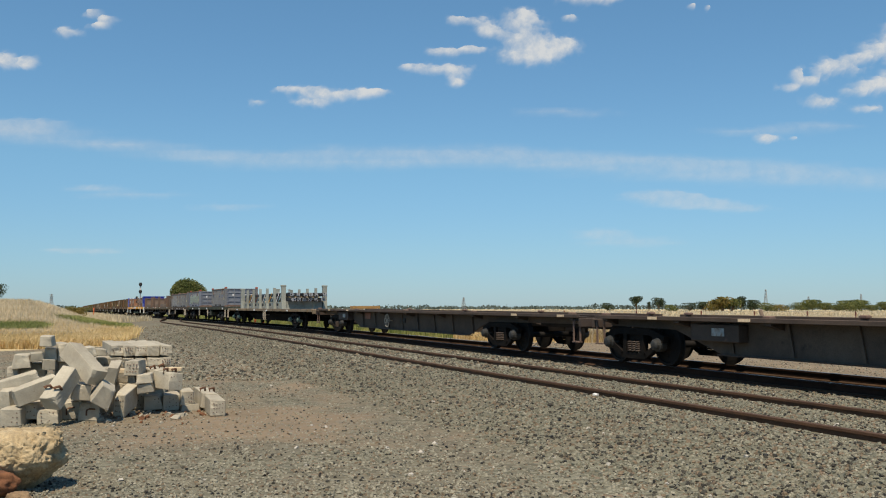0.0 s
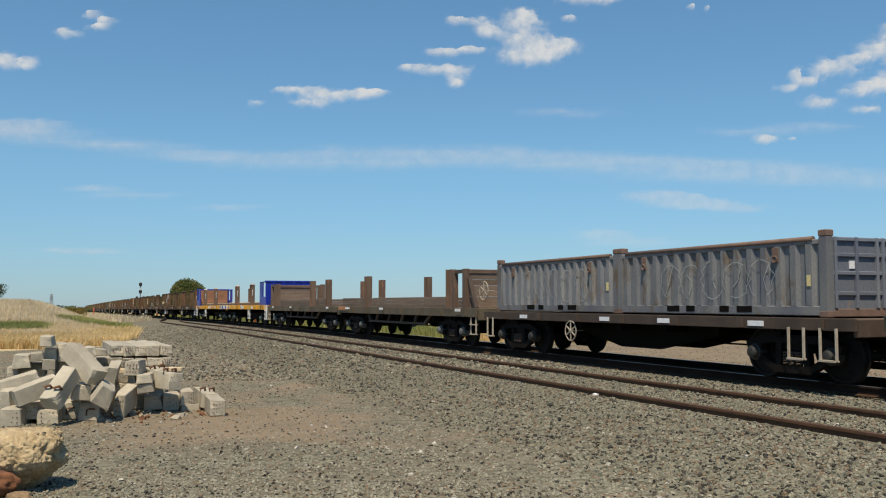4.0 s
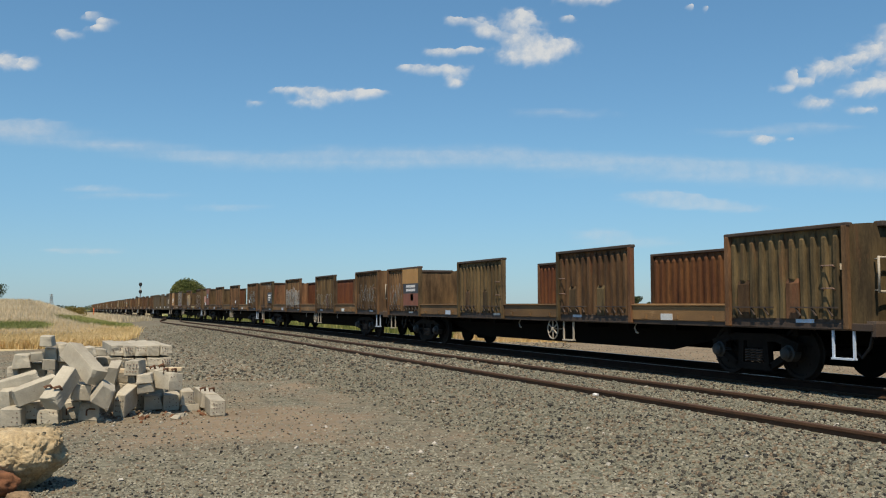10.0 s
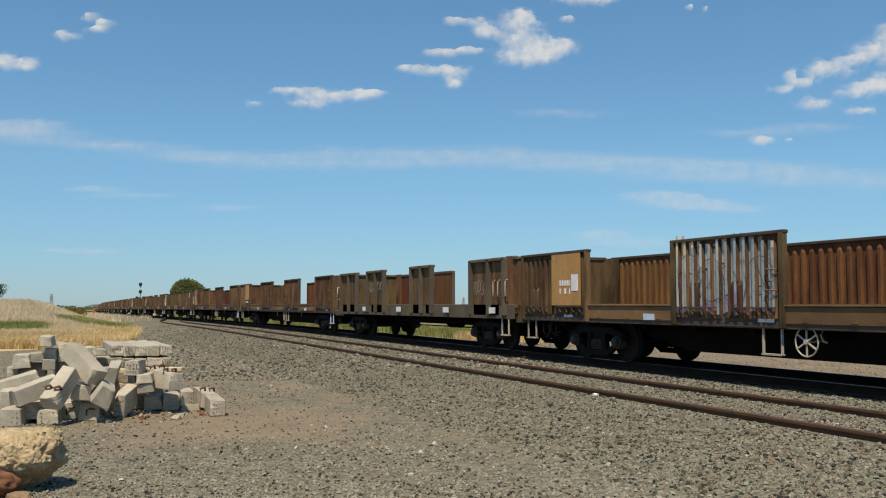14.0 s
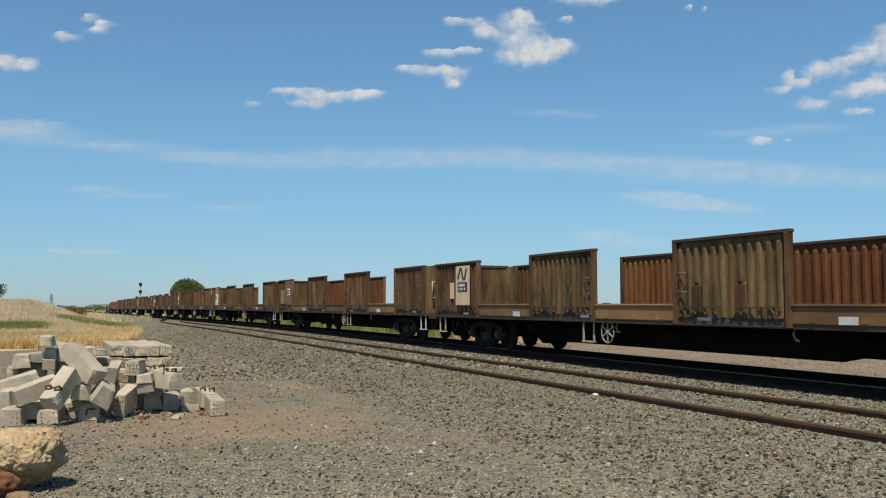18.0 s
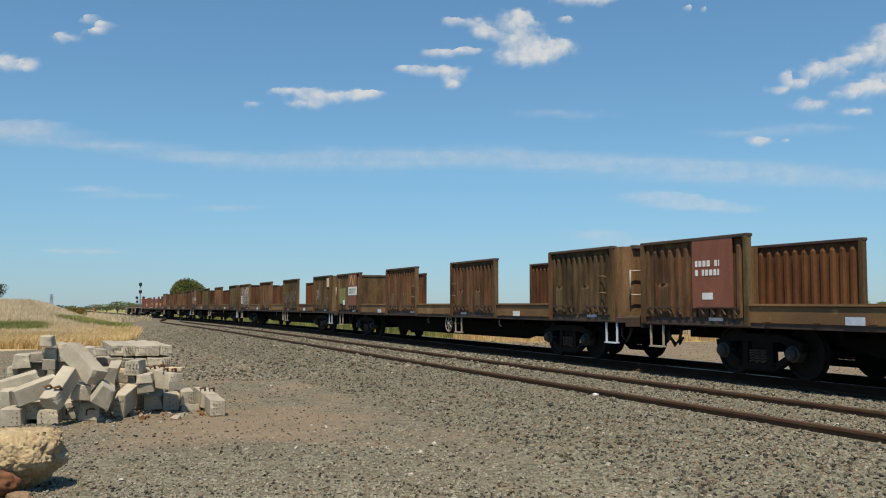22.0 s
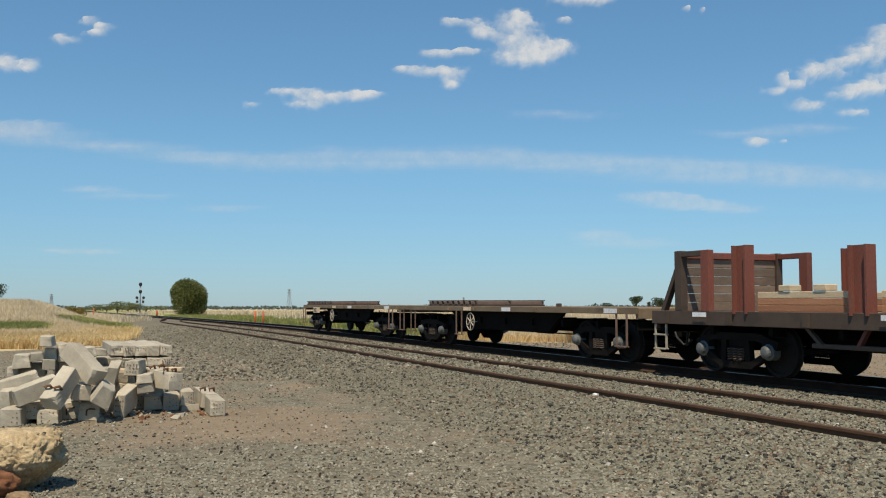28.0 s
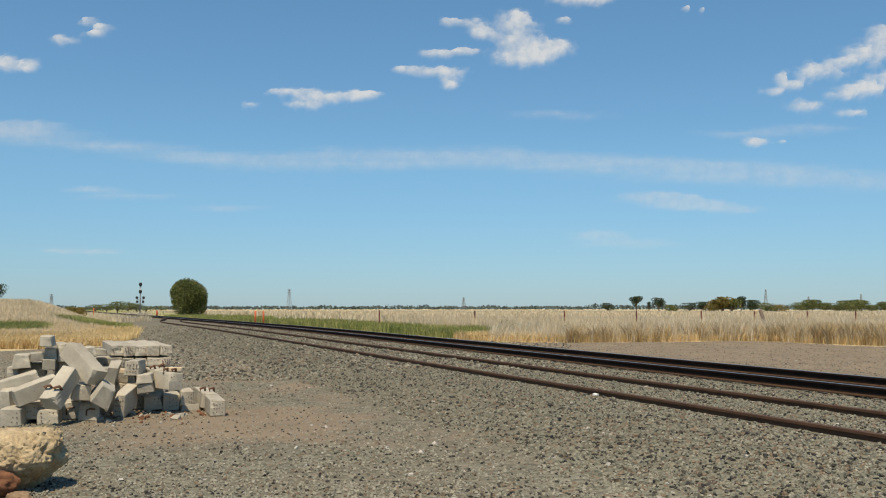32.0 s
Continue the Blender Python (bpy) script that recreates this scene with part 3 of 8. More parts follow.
def corrugated(y0, y1, z0, z1, x, depth=0.062, pitch=0.245, pads=(), seed=1):
    """One pressed steel sheet standing along y, with upright ribs that taper out at the top; the ribs named in pads begin higher."""
    rng = random.Random(seed)
    n = max(3, round((y1 - y0) / pitch))
    p = (y1 - y0) / n
    cross = ((0.40, 0.0), (0.44, 0.6), (0.52, 0.98), (0.80, 1.0), (0.88, 0.7), (0.93, 0.0))
    cols = [[(x, y0, z) for z in (z0, z0 + 0.3, z0 + 0.7, z1 - 0.3, z1 - 0.05, z1)]]
    for i in range(n):
        a = y0 + i * p
        hi = z1 - 0.035 - rng.uniform(0, 0.025)
        yc = a + 0.66 * p
        dent, zm = rng.uniform(-0.012, 0.008), z0 + rng.uniform(0.3, 0.5)
        rows = [(z0, 1, 0.0), (zm, 1, dent), (zm + rng.uniform(0.15, 0.4), 1, 0.0), (hi - 0.11, 1, 0.0), (hi, 0.15, 0.0), (z1, 0, 0.0)]
        if i in pads:
            zp = z0 + 0.68
            rows[:3] = [(z0, 0, 0.0), (zp - 0.08, 0, 0.0), (zp, 1, 0.0)]
        for u, q in cross:
            col = []
            for r, (z, k, w) in enumerate(rows):
                y = a + u * p
                col.append((x - depth * q * k - (w if q > 0.5 else 0.0), y * 0.5 + yc * 0.5 if r == 4 else y + w * 0.6, z))
            cols.append(col)
    cols.append([(x, y1, z) for z in (z0, z0 + 0.3, z0 + 0.7, z1 - 0.3, z1 - 0.05, z1)])
    vs, fs, m = [], [], 8
    for c in cols:
        vs += c + [(x + 0.035, c[5][1], z1), (x + 0.035, c[0][1], z0)]
    for k in range(len(cols) - 1):
        for r in range(m):
            q = (r + 1) % m
            fs.append((k * m + r, k * m + q, k * m + m + q, k * m + m + r))
    for k in (0, len(cols) - 1):
        fs.append(tuple(k * m + r for r in range(m)))
    return Geo().add(vs, fs)


TOPZ, SILLZ = 2.60, 1.29
BIN_L = 21.95
# panels from the low end: (start, end) measured along the wagon
BIN_PANELS = [(0.45, 3.2), (6.32, 9.39), (12.42, 15.42), (18.67, 21.81)]


def hooks(y0, y1, z=1.20, x=-1.482):
    """The zigzag of rope hooks along the foot of a panel."""
    g = Geo()
    for a, b in ((y0 + 0.15, (y0 + y1) / 2 - 0.2), ((y0 + y1) / 2 + 0.2, y1 - 0.15)):
        n = max(3, int((b - a) / 0.26))
        g.beam((x, a, z + 0.07), (x, b, z + 0.07), 0.025, 0.025)
        for i in range(n):
            y = a + (b - a) * (i + 0.5) / n
            g.beam((x + 0.01, y + 0.06, z + 0.06), (x + 0.0, y - 0.05, z - 0.07), 0.028, 0.024)
    return g


def bin_wagon():
    """A bogie wagon with four ribbed side panels a side and open doorways between them."""
    w = thing("steel_wagon", "rust-brown open bogie wagon with ribbed steel side panels", "rail wagon", group="wagons of the freight train")
    o = -BIN_L / 2
    underframe(w, o, -o)
    deck = Geo().box(-1.34, 1.34, o, -o, 0.97, 1.06)
    part("deck", deck, GREYTIMBER, w)
    for sx in (-1, 1):
        lip = Geo().box(*sorted((sx * 1.34, sx * 1.42)), o, -o, 0.90, 1.02, 0.01)
        part("side_sill", lip, DARK, w)
    # low drop sides in the doorways
    for a, b in ((3.2, 6.32), (9.39, 12.42), (15.42, 18.67)):
        for sx in (-1, 1):
            d = Geo().box(*sorted((sx * 1.36, sx * 1.44)), o + a + 0.02, o + b - 0.02, 0.99, SILLZ, 0.012)
            d.box(*sorted((sx * 1.30, sx * 1.40)), o + a + 0.06, o + b - 0.06, SILLZ - 0.03, SILLZ + 0.05)
            d.box(*sorted((sx * 1.405, sx * 1.47)), o + a + 0.02, o + b - 0.02, SILLZ + 0.002, SILLZ + 0.032, 0.006)
            for yy in (a + 0.5, (a + b) / 2, b - 0.5):
                d.box(*sorted((sx * 1.44, sx * 1.47)), o + yy - 0.06, o + yy + 0.06, 1.02, 1.10)
            part("drop_side", d, SILL, w, "ochre rusty low drop side")
    for i, (a, b) in enumerate(BIN_PANELS):
        for sx in (-1, 1):
            g = corrugated(o + a + 0.06, o + b - 0.06, 1.08, TOPZ - 0.03, -1.395 if sx < 0 else 1.44, pads=(4, 9) if sx < 0 else (), seed=i + 3)
            p = part("side_panel", g, RUST if sx < 0 else RUST_IN, w)
            x = sx * 1.43
            for yy in (a, b):
                part("corner_post", Geo().box(x - 0.06, x + 0.05, o + yy - 0.05, o + yy + 0.05, 0.92, TOPZ - 0.02, 0.01), RUST, p)
            cap = Geo().box(x - 0.055, x + 0.07, o + a - 0.06, o + b + 0.06, TOPZ - 0.035, TOPZ + 0.03, 0.012)
            part("top_rail", cap, DARK, p)
            bot = Geo().box(*sorted((sx * 1.36, sx * 1.405)), o + a + 0.07, o + b - 0.07, 0.94, 1.085, 0.006)
            bot.box(*sorted((sx * 1.36, sx * 1.44)), o + a + 0.07, o + b - 0.07, 0.925, 0.945)
            part("bottom_rail", bot, DARK, p)
            if sx < 0:
                q = (b - a - 0.12) / max(3, round((b - a - 0.12) / 0.245))
                for k in (4, 9):
                    ya = o + a + 0.06 + k * q
                    part("patch_plate", Geo().prism([(-1.355, 1.08), (-1.44, 1.08), (-1.44, 1.68), (-1.40, 1.76), (-1.355, 1.76)], ya + 0.03 * q, ya + 1.25 * q, "y"), RUST, p, "flat plate over the foot of a rib")
                part("hook_rail", hooks(o + a, o + b), DARK, p)
                for yy in {1: (b - 0.25,), 2: (a + 0.25,), 0: (a + 0.35,), 3: ()}[i]:
                    for z in (1.58, 1.95):
                        part("rung", Geo().tube([(-1.45, o + yy - 0.12, z - 0.03), (-1.50, o + yy - 0.12, z), (-1.50, o + yy + 0.12, z), (-1.45, o + yy + 0.12, z - 0.03)], 0.013, 5), CASTBROWN, p)
    # end walls with rounded corners
    for sg in (-1, 1):
        e = Geo()
        y = sg * (BIN_L / 2 - 0.04)
        ya, yb = sorted((y, y - sg * 0.06))
        arc = []
        for k in range(6):
            q = (1 - k / 5) * math.pi / 2
            arc.append((-(1.12 + 0.30 * math.sin(q)), y - sg * 0.40 * (1 - math.cos(q))))
        arc += [(-a, b) for a, b in reversed(arc)]
        inner = [(a * 0.965, b - sg * 0.05) for a, b in reversed(arc)]
        e.prism(arc + inner, 1.0, TOPZ, "z")
        wall = part("end_wall", e, RUST, w)
        cap = Geo().box(-1.2, 1.2, y - 0.08, y + 0.08, TOPZ - 0.06, TOPZ + 0.03, 0.012)
        part("end_cap", cap, DARK, wall)
        ladder = Geo()
        for z in (1.52, 2.05):
            ladder.tube([(-1.33, y + sg * 0.10, z), (-0.92, y + sg * 0.12, z)], 0.02, 6)
        for x in (-1.33, -0.92):
            ladder.tube([(x, y + sg * 0.11, 1.50), (x, y + sg * 0.11, 2.07)], 0.02, 6)
            for z in (1.54, 2.03):
                ladder.tube([(x, y + sg * 0.11, z), (x * 0.95, y - sg * 0.02, z)], 0.014, 5)
        part("grab_irons", ladder, CREAM, wall)
        head = Geo().box(-1.40, 1.40, min(y, y + sg * 0.08), max(y, y + sg * 0.08), 0.82, 1.02)
        part("headstock", head, DARK, w)
        coupler(w, y, sg)
        hy = y - sg * 0.35
        part("air_hose", Geo().tube([(-0.95, hy, 0.92), (-1.0, hy - sg * 0.04, 0.62), (-1.0, hy - sg * 0.2, 0.46), (-1.0, hy - sg * 0.36, 0.6), (-0.95, hy - sg * 0.4, 0.9)], 0.03, 6), BLACK, w)
    for y in (-8.05, 7.8):
        full_bogie(w, y)
    handwheel(w, -1.15)
    for y in (0.75, -4.6):
        part("release_handle", Geo().tube([(-1.25, y, 0.93), (-1.30, y + 0.02, 0.82), (-1.31, y - 0.05, 0.72), (-1.31, y - 0.12, 0.70)], 0.02, 6), CREAM, w, "pale hanging brake release handle")
    step_iron(w, -1.95, w=0.45)
    step_iron(w, -BIN_L / 2 + 0.6, w=0.42, mat=PLATEBLUE)
    step_iron(w, BIN_L / 2 - 0.5, w=0.42, mat=CREAM)
    # small pale plates along the sill
    for i, y in enumerate((-9.6, -5.9, -2.4, 1.9, 5.3, 8.6)):
        g = Geo().box(-1.45, -1.435, y - 0.19, y + 0.19, 1.0, 1.13) if i in (1, 4) else Geo().box(-1.418, -1.402, y - 0.2, y + 0.2, 0.955, 1.075)
        part("plate", g, PLATEBLUE if i % 2 == 0 else WHITE, w, "pale reflector plate")
    return w


def train_pose(u, t):
    return line_pose(u - run(t))


TRAIN = []


def on_train(w, u):
    TRAIN.append((w, u))


first_bin = bin_wagon()
BIN_MIDS = [170.48 + 22.53 * k for k in range(6)] + [322.58 + 22.53 * k for k in range(10)]
for i, u in enumerate(BIN_MIDS):
    w = first_bin if i == 0 else copy_thing(first_bin, Matrix.Identity(4))
    if i:
        for o in w.children_recursive:
            if o.data == WHEELSET:
                AXLES[1 if o.location.y > 0 else -1].append(o)
    on_train(w, u)


# ---- marks on the ribbed wagons ----
PATCHES = {}


def paint(name, c, rough=0.6, worn=(0.2, 0.14, 0.10), spots=0.6):
    if name not in PATCHES:
        PATCHES[name] = material(name, c, tuple(k * 0.82 for k in c), 3.0, rough, bump=0.1, c3=worn, spots=spots, stretch=(1, 1, 0.4), rnd=0.05, c3scale=2.2)
    return PATCHES[name]


INKS = {"smoke": paint("pale_smoke_spray", (0.56, 0.56, 0.518), spots=0.54), "white": paint("white_spray", (0.52, 0.52, 0.485), spots=0.56), "pale_blue": paint("pale_blue_spray", (0.364, 0.532, 0.588), spots=0.54), "cream": paint("cream_panel", (0.77, 0.588, 0.378), spots=0.57),
        "mint": paint("mint_spray", (0.322, 0.406, 0.329), spots=0.54), "yellow": paint("yellow_spray", (0.7, 0.588, 0.28), spots=0.56), "pink": paint("pink_panel", (0.588, 0.308, 0.224), spots=0.58),
        "ochre": paint("ochre_panel", (0.476, 0.252, 0.077), spots=0.58), "black": paint("black_panel", (0.049, 0.0532, 0.063), spots=0.68), "olive": paint("olive_panel", (0.21, 0.238, 0.077), spots=0.62),
        "rust": paint("rust_red_panel", (0.238, 0.084, 0.049), worn=(0.26, 0.11, 0.05), spots=0.56), "sheet": paint("white_plate", (0.8, 0.8, 0.8), spots=0.7), "gold": paint("gold_paint", (0.63, 0.35, 0.098), spots=0.66),
        "grey": paint("grey_smear", (0.364, 0.392, 0.378), spots=0.52), "orange": paint("orange_rust_panel", (0.504, 0.21, 0.077), spots=0.55), "purple": paint("violet_spray", (0.364, 0.252, 0.378), spots=0.6)}


def patch(parent, ink, y0, y1, z0, z1, x=-1.478, name="panel_patch", label=""):
    return part(name, Geo().box(x, x + 0.012, y0, y1, z0, z1), INKS[ink], parent, label)


def bars(parent, ink, y0, y1, z0, z1, rows, x=-1.486, gap=0.45, seed=0):
    """Lettering that cannot be read: rows of short plain bars."""
    rng = random.Random(seed)
    g = Geo()
    h = (z1 - z0) / rows
    for r in range(rows):
        z = z1 - (r + 0.5) * h
        y = y1
        while y > y0 + 0.02:
            w = min(y - y0, h * rng.uniform(0.35, 0.6))
            if rng.random() > 0.12:
                g.box(x, x + 0.006, y - w * 0.8, y, z - h * 0.33, z + h * 0.33)
            y -= w + h * 0.12
    ob = part("marking", g, INKS[ink], parent)
    ob["kind"] = "stuff"
    return ob


def ribbon(g, pts, x, w):
    """A flat painted stroke through points (y, z)."""
    n = len(pts)
    vs, fs = [], []
    for i, (y, z) in enumerate(pts):
        a, b = pts[max(0, i - 1)], pts[min(n - 1, i + 1)]
        dy, dz = b[0] - a[0], b[1] - a[1]
        q = math.hypot(dy, dz) or 1
        vs += [(x, y - dz / q * w / 2, z + dy / q * w / 2), (x, y + dz / q * w / 2, z - dy / q * w / 2)]
    for i in range(n - 1):
        fs.append((2 * i, 2 * i + 1, 2 * i + 3, 2 * i + 2))
    g.add(vs, fs)


def graffiti(parent, ink, y0, y1, z0, z1, letters, seed, w=0.045, x=-1.484, fill=None, tall=1.0):
    """Sprayed bubble strokes that spell nothing."""
    rng = random.Random(seed)
    w *= 0.45
    g = Geo()
    L = (y1 - y0) / letters
    for i in range(letters):
        cy, cz = y1 - (i + 0.5) * L, (z0 + z1) / 2 + rng.uniform(-0.05, 0.05)
        ry, rz = L * rng.uniform(0.42, 0.56), (z1 - z0) / 2 * rng.uniform(0.8, 1.0)
        a0, span = rng.uniform(0, 6.28), rng.uniform(3.6, 6.0)
        pts = [(cy + ry * math.cos(a0 + span * k / 14) * (1 + 0.15 * math.sin(3 * k)), cz + rz * math.sin(a0 + span * k / 14)) for k in range(15)]
        ribbon(g, pts, x, w)
        ribbon(g, [(cy + ry * rng.uniform(-0.7, 0.7), cz + rz * rng.uniform(0.3, 1.0)), (cy + ry * rng.uniform(-0.3, 0.3), cz), (cy + ry * rng.uniform(-0.7, 0.7), cz - rz * rng.uniform(0.3, 1.0))], x, w)
        if fill:
            poly = [(cy + ry * math.copysign(abs(math.cos(q)) ** 0.5, math.cos(q)) * rng.uniform(0.75, 1.0), cz + rz * math.copysign(abs(math.sin(q)) ** 0.5, math.sin(q)) * rng.uniform(0.7, 1.05)) for q in [k * 6.2832 / 12 for k in range(12)]]
            part("graffiti_fill", Geo().prism(poly, x + 0.002, x + 0.008, "x"), INKS[fill], parent)
    return part("graffiti", g, INKS[ink], parent)


def rib_paint(parent, i, inks, seed, z0=1.14, z1=2.55, a_cut=0.0, b_cut=0.0):
    """Sprayed colour over the ribs and hollows of one panel, ragged above and below."""
    rng = random.Random(seed)
    a, b = panel_span(i)
    a, b = a + 0.06, b - 0.06
    n = max(3, round((b - a) / 0.245))
    p = (b - a) / n
    made = {k: Geo() for k in inks}
    for k in range(n):
        y = a + k * p
        if y < a + a_cut or y > b - b_cut - p:
            continue
        wob = 0.5 + 0.5 * math.sin(k * 0.9 + seed)
        lo = z0 + rng.uniform(0, 0.12)
        hi = z1 - rng.uniform(0, 0.15) - 0.25 * wob * (z1 - z0) * 0.5
        cuts = sorted(rng.uniform(lo, hi) for _ in range(2))
        bands = list(zip([lo] + cuts, cuts + [hi]))
        for (c, d) in bands:
            lift = ((c + d) / 2 - z0) / (z1 - z0) * len(inks) + 0.7 * math.sin(k * 0.55 + seed)
            ink = inks[max(0, min(len(inks) - 1, int(lift)))]
            if d - c < 0.05:
                continue
            made[ink].box(-1.4632, -1.4595, y + p * 0.52, y + p * 0.80, c, d)
            made[ink].box(-1.4005, -1.3965, y + 0.0, y + p * 0.36, c + rng.uniform(0, 0.05), d)
    for ink, g in made.items():
        if g.v:
            part("sprayed_paint", g, INKS[ink], parent)["kind"] = "stuff"


def emblem(parent, ink, y0, y1, z0, z1, x=-1.486):
    """A plain slanted zigzag emblem."""
    g = Geo()
    w, L = (y1 - y0) * 0.16, y1 - y0
    ribbon(g, [(y1, z0), (y1 - 0.30 * L, z1), (y1 - 0.42 * L, z1)], x, w)
    ribbon(g, [(y1 - 0.42 * L, z1), (y1 - 0.62 * L, z0)], x, w)
    ribbon(g, [(y1 - 0.62 * L, z0), (y1 - 0.8 * L, z0), (y0, z1)], x, w)
    return part("emblem", g, INKS[ink], parent)


def panel_span(i):
    o = -BIN_L / 2
    return o + BIN_PANELS[i][0], o + BIN_PANELS[i][1]


def decorate(k, w):
    """What sets each ribbed wagon apart: number panels, patches and sprayed paint."""
    p0, p1, p2, p3 = (panel_span(i) for i in range(4))
    z = (1.12, 2.6)
    a, b = p3
    if k == 0:
        patch(w, "rust", a + 0.6, a + 1.7, 1.45, 2.6); patch(w, "pink", a + 0.65, a + 1.2, 1.75, 2.05); bars(w, "sheet", a + 0.7, a + 1.5, 2.05, 2.45, 2, seed=1)
        patch(w, "mint", b - 1.0, b - 0.5, 1.6, 2.1)
    elif k == 1:
        bars(w, "yellow", p0[0] + 0.3, p0[1] - 0.3, 1.45, 1.85, 1, seed=2); graffiti(w, "white", p0[0] + 0.6, p0[1] - 0.3, 1.42, 1.85, 7, 21, 0.04)
        graffiti(w, "white", p1[0] + 0.1, p1[1] - 0.2, 1.35, 1.9, 8, 5, 0.05); bars(w, "white", p1[0] + 0.2, p1[1] - 0.6, 1.02, 1.14, 1, x=-1.535, seed=8)
        rib_paint(w, 2, ("grey", "mint"), 9, 1.1, 1.75); graffiti(w, "pale_blue", p2[0] + 0.1, p2[1] - 0.1, 1.15, 1.75, 5, 9, 0.05)
        patch(w, "cream", a + 1.1, a + 1.75, 1.55, 2.25); bars(w, "rust", a + 1.2, a + 1.6, 1.9, 2.15, 2, seed=3)
    elif k == 2:
        bars(w, "cream", p0[0] + 0.05, p0[0] + 0.17, 1.85, 2.0, 1, seed=4)
        patch(w, "ochre", a + 0.1, a + 1.6, 2.05, 2.62); patch(w, "black", a + 0.1, a + 1.5, 1.7, 2.05); bars(w, "sheet", a + 0.35, a + 1.2, 1.75, 2.02, 2, seed=6); patch(w, "rust", a + 0.1, a + 1.5, 1.25, 1.7)
        patch(w, "sheet", a + 0.55, a + 0.8, 1.45, 1.68); graffiti(w, "grey", a + 1.7, b - 0.3, 1.3, 2.1, 4, 31, 0.03)
    elif k == 3:
        graffiti(w, "grey", p0[0] + 0.3, p0[1] - 0.6, 1.4, 2.1, 6, 12, 0.035)
        rib_paint(w, 2, ("grey", "smoke", "white"), 13, 1.12, 2.25); graffiti(w, "grey", p2[0] + 0.15, p2[1] - 0.15, 1.15, 2.0, 6, 13, 0.05)
        patch(w, "black", a + 0.15, a + 1.2, 1.4, 2.0); bars(w, "sheet", a + 0.3, a + 1.0, 1.5, 1.9, 3, seed=14); graffiti(w, "grey", a + 0.3, a + 1.5, 2.15, 2.5, 4, 15, 0.03)
        graffiti(w, "grey", p1[0] + 0.3, p1[1] - 0.3, 1.3, 1.8, 5, 35, 0.03)
    elif k == 4:
        graffiti(w, "pale_blue", p0[0] + 0.5, p0[1] - 0.7, 1.4, 2.2, 4, 16, 0.045)
        patch(w, "sheet", p1[0] + 0.9, p1[0] + 1.15, 1.4, 1.58); patch(w, "sheet", p0[1] - 0.7, p0[1] - 0.45, 1.4, 1.6)
        patch(w, "rust", a + 0.1, a + 1.35, 1.3, 2.6); patch(w, "black", a + 0.35, a + 1.1, 1.8, 2.2, x=-1.482); bars(w, "pale_blue", a + 0.45, a + 1.0, 1.84, 2.14, 2, x=-1.49, seed=17)
        patch(w, "pink", b - 1.5, b - 0.7, 1.45, 2.0); patch(w, "sheet", b - 1.55, b - 1.2, 1.25, 1.5, x=-1.482)
    elif k == 5:
        graffiti(w, "white", p0[0] + 0.3, p0[1] + 0.05, 1.05, 2.15, 4, 18, 0.05)
        rib_paint(w, 1, ("grey", "cream", "yellow"), 19, 1.15, 2.35, 0.3, 0.3); graffiti(w, "grey", p1[0] + 0.5, p1[1] - 0.4, 1.2, 2.1, 5, 19, 0.04); rib_paint(w, 2, ("purple", "grey", "grey", "smoke", "grey", "cream"), 20, 1.1, 2.75); graffiti(w, "black", p2[0] + 0.2, p2[1] - 0.2, 1.3, 2.3, 4, 20, 0.035)
        patch(w, "ochre", a + 0.25, a + 1.6, 1.3, 2.6); bars(w, "sheet", a + 0.7, a + 1.2, 1.55, 1.95, 2, seed=21); patch(w, "sheet", a + 0.35, a + 0.65, 1.65, 2.05, x=-1.484)
        bars(w, "yellow", p1[0] - 2.3, p1[0] - 0.3, 1.08, 1.22, 1, seed=23)
    elif k == 7:
        patch(w, "orange", a + 0.1, a + 1.55, 1.3, 2.6); emblem(w, "black", a + 0.35, a + 1.2, 2.15, 2.5); patch(w, "black", a + 0.1, a + 1.6, 1.75, 2.1, x=-1.482); bars(w, "sheet", a + 0.5, a + 1.2, 1.8, 2.05, 2, x=-1.49, seed=24)
        patch(w, "olive", b - 1.2, b - 0.45, 1.4, 2.05); patch(w, "sheet", b - 0.95, b - 0.8, 1.4, 1.58, x=-1.484)
    elif k == 8:
        patch(w, "pale_blue", p0[0] + 0.3, p0[0] + 0.75, 2.0, 2.45); graffiti(w, "pale_blue", p0[0] + 0.3, p0[0] + 0.75, 1.85, 2.45, 2, 25, 0.05); graffiti(w, "pale_blue", p0[1] - 0.45, p0[1] - 0.1, 1.15, 1.75, 2, 26, 0.04)
        patch(w, "cream", a + 0.55, a + 1.55, 1.3, 2.5); emblem(w, "black", a + 0.75, a + 1.4, 2.1, 2.42); patch(w, "black", a + 0.7, a + 1.4, 1.7, 2.0, x=-1.482); bars(w, "sheet", a + 0.85, a + 1.3, 1.73, 1.97, 2, x=-1.49, seed=27)
        patch(w, "cream", a + 1.7, a + 2.0, 1.5, 2.0)
    elif k == 9:
        patch(w, "rust", a + 0.1, a + 1.5, 1.3, 2.55); patch(w, "sheet", a + 0.45, a + 1.05, 1.8, 2.15, x=-1.482); bars(w, "black", a + 0.5, a + 1.0, 1.84, 2.1, 2, x=-1.49, seed=28)
        patch(w, "olive", b - 1.5, b - 0.6, 1.35, 2.1); graffiti(w, "pink", b - 1.4, b - 0.7, 1.7, 2.0, 4, 29, 0.05); graffiti(w, "gold", a + 0.4, a + 1.2, 1.4, 1.7, 4, 30, 0.03)
    elif k == 10:
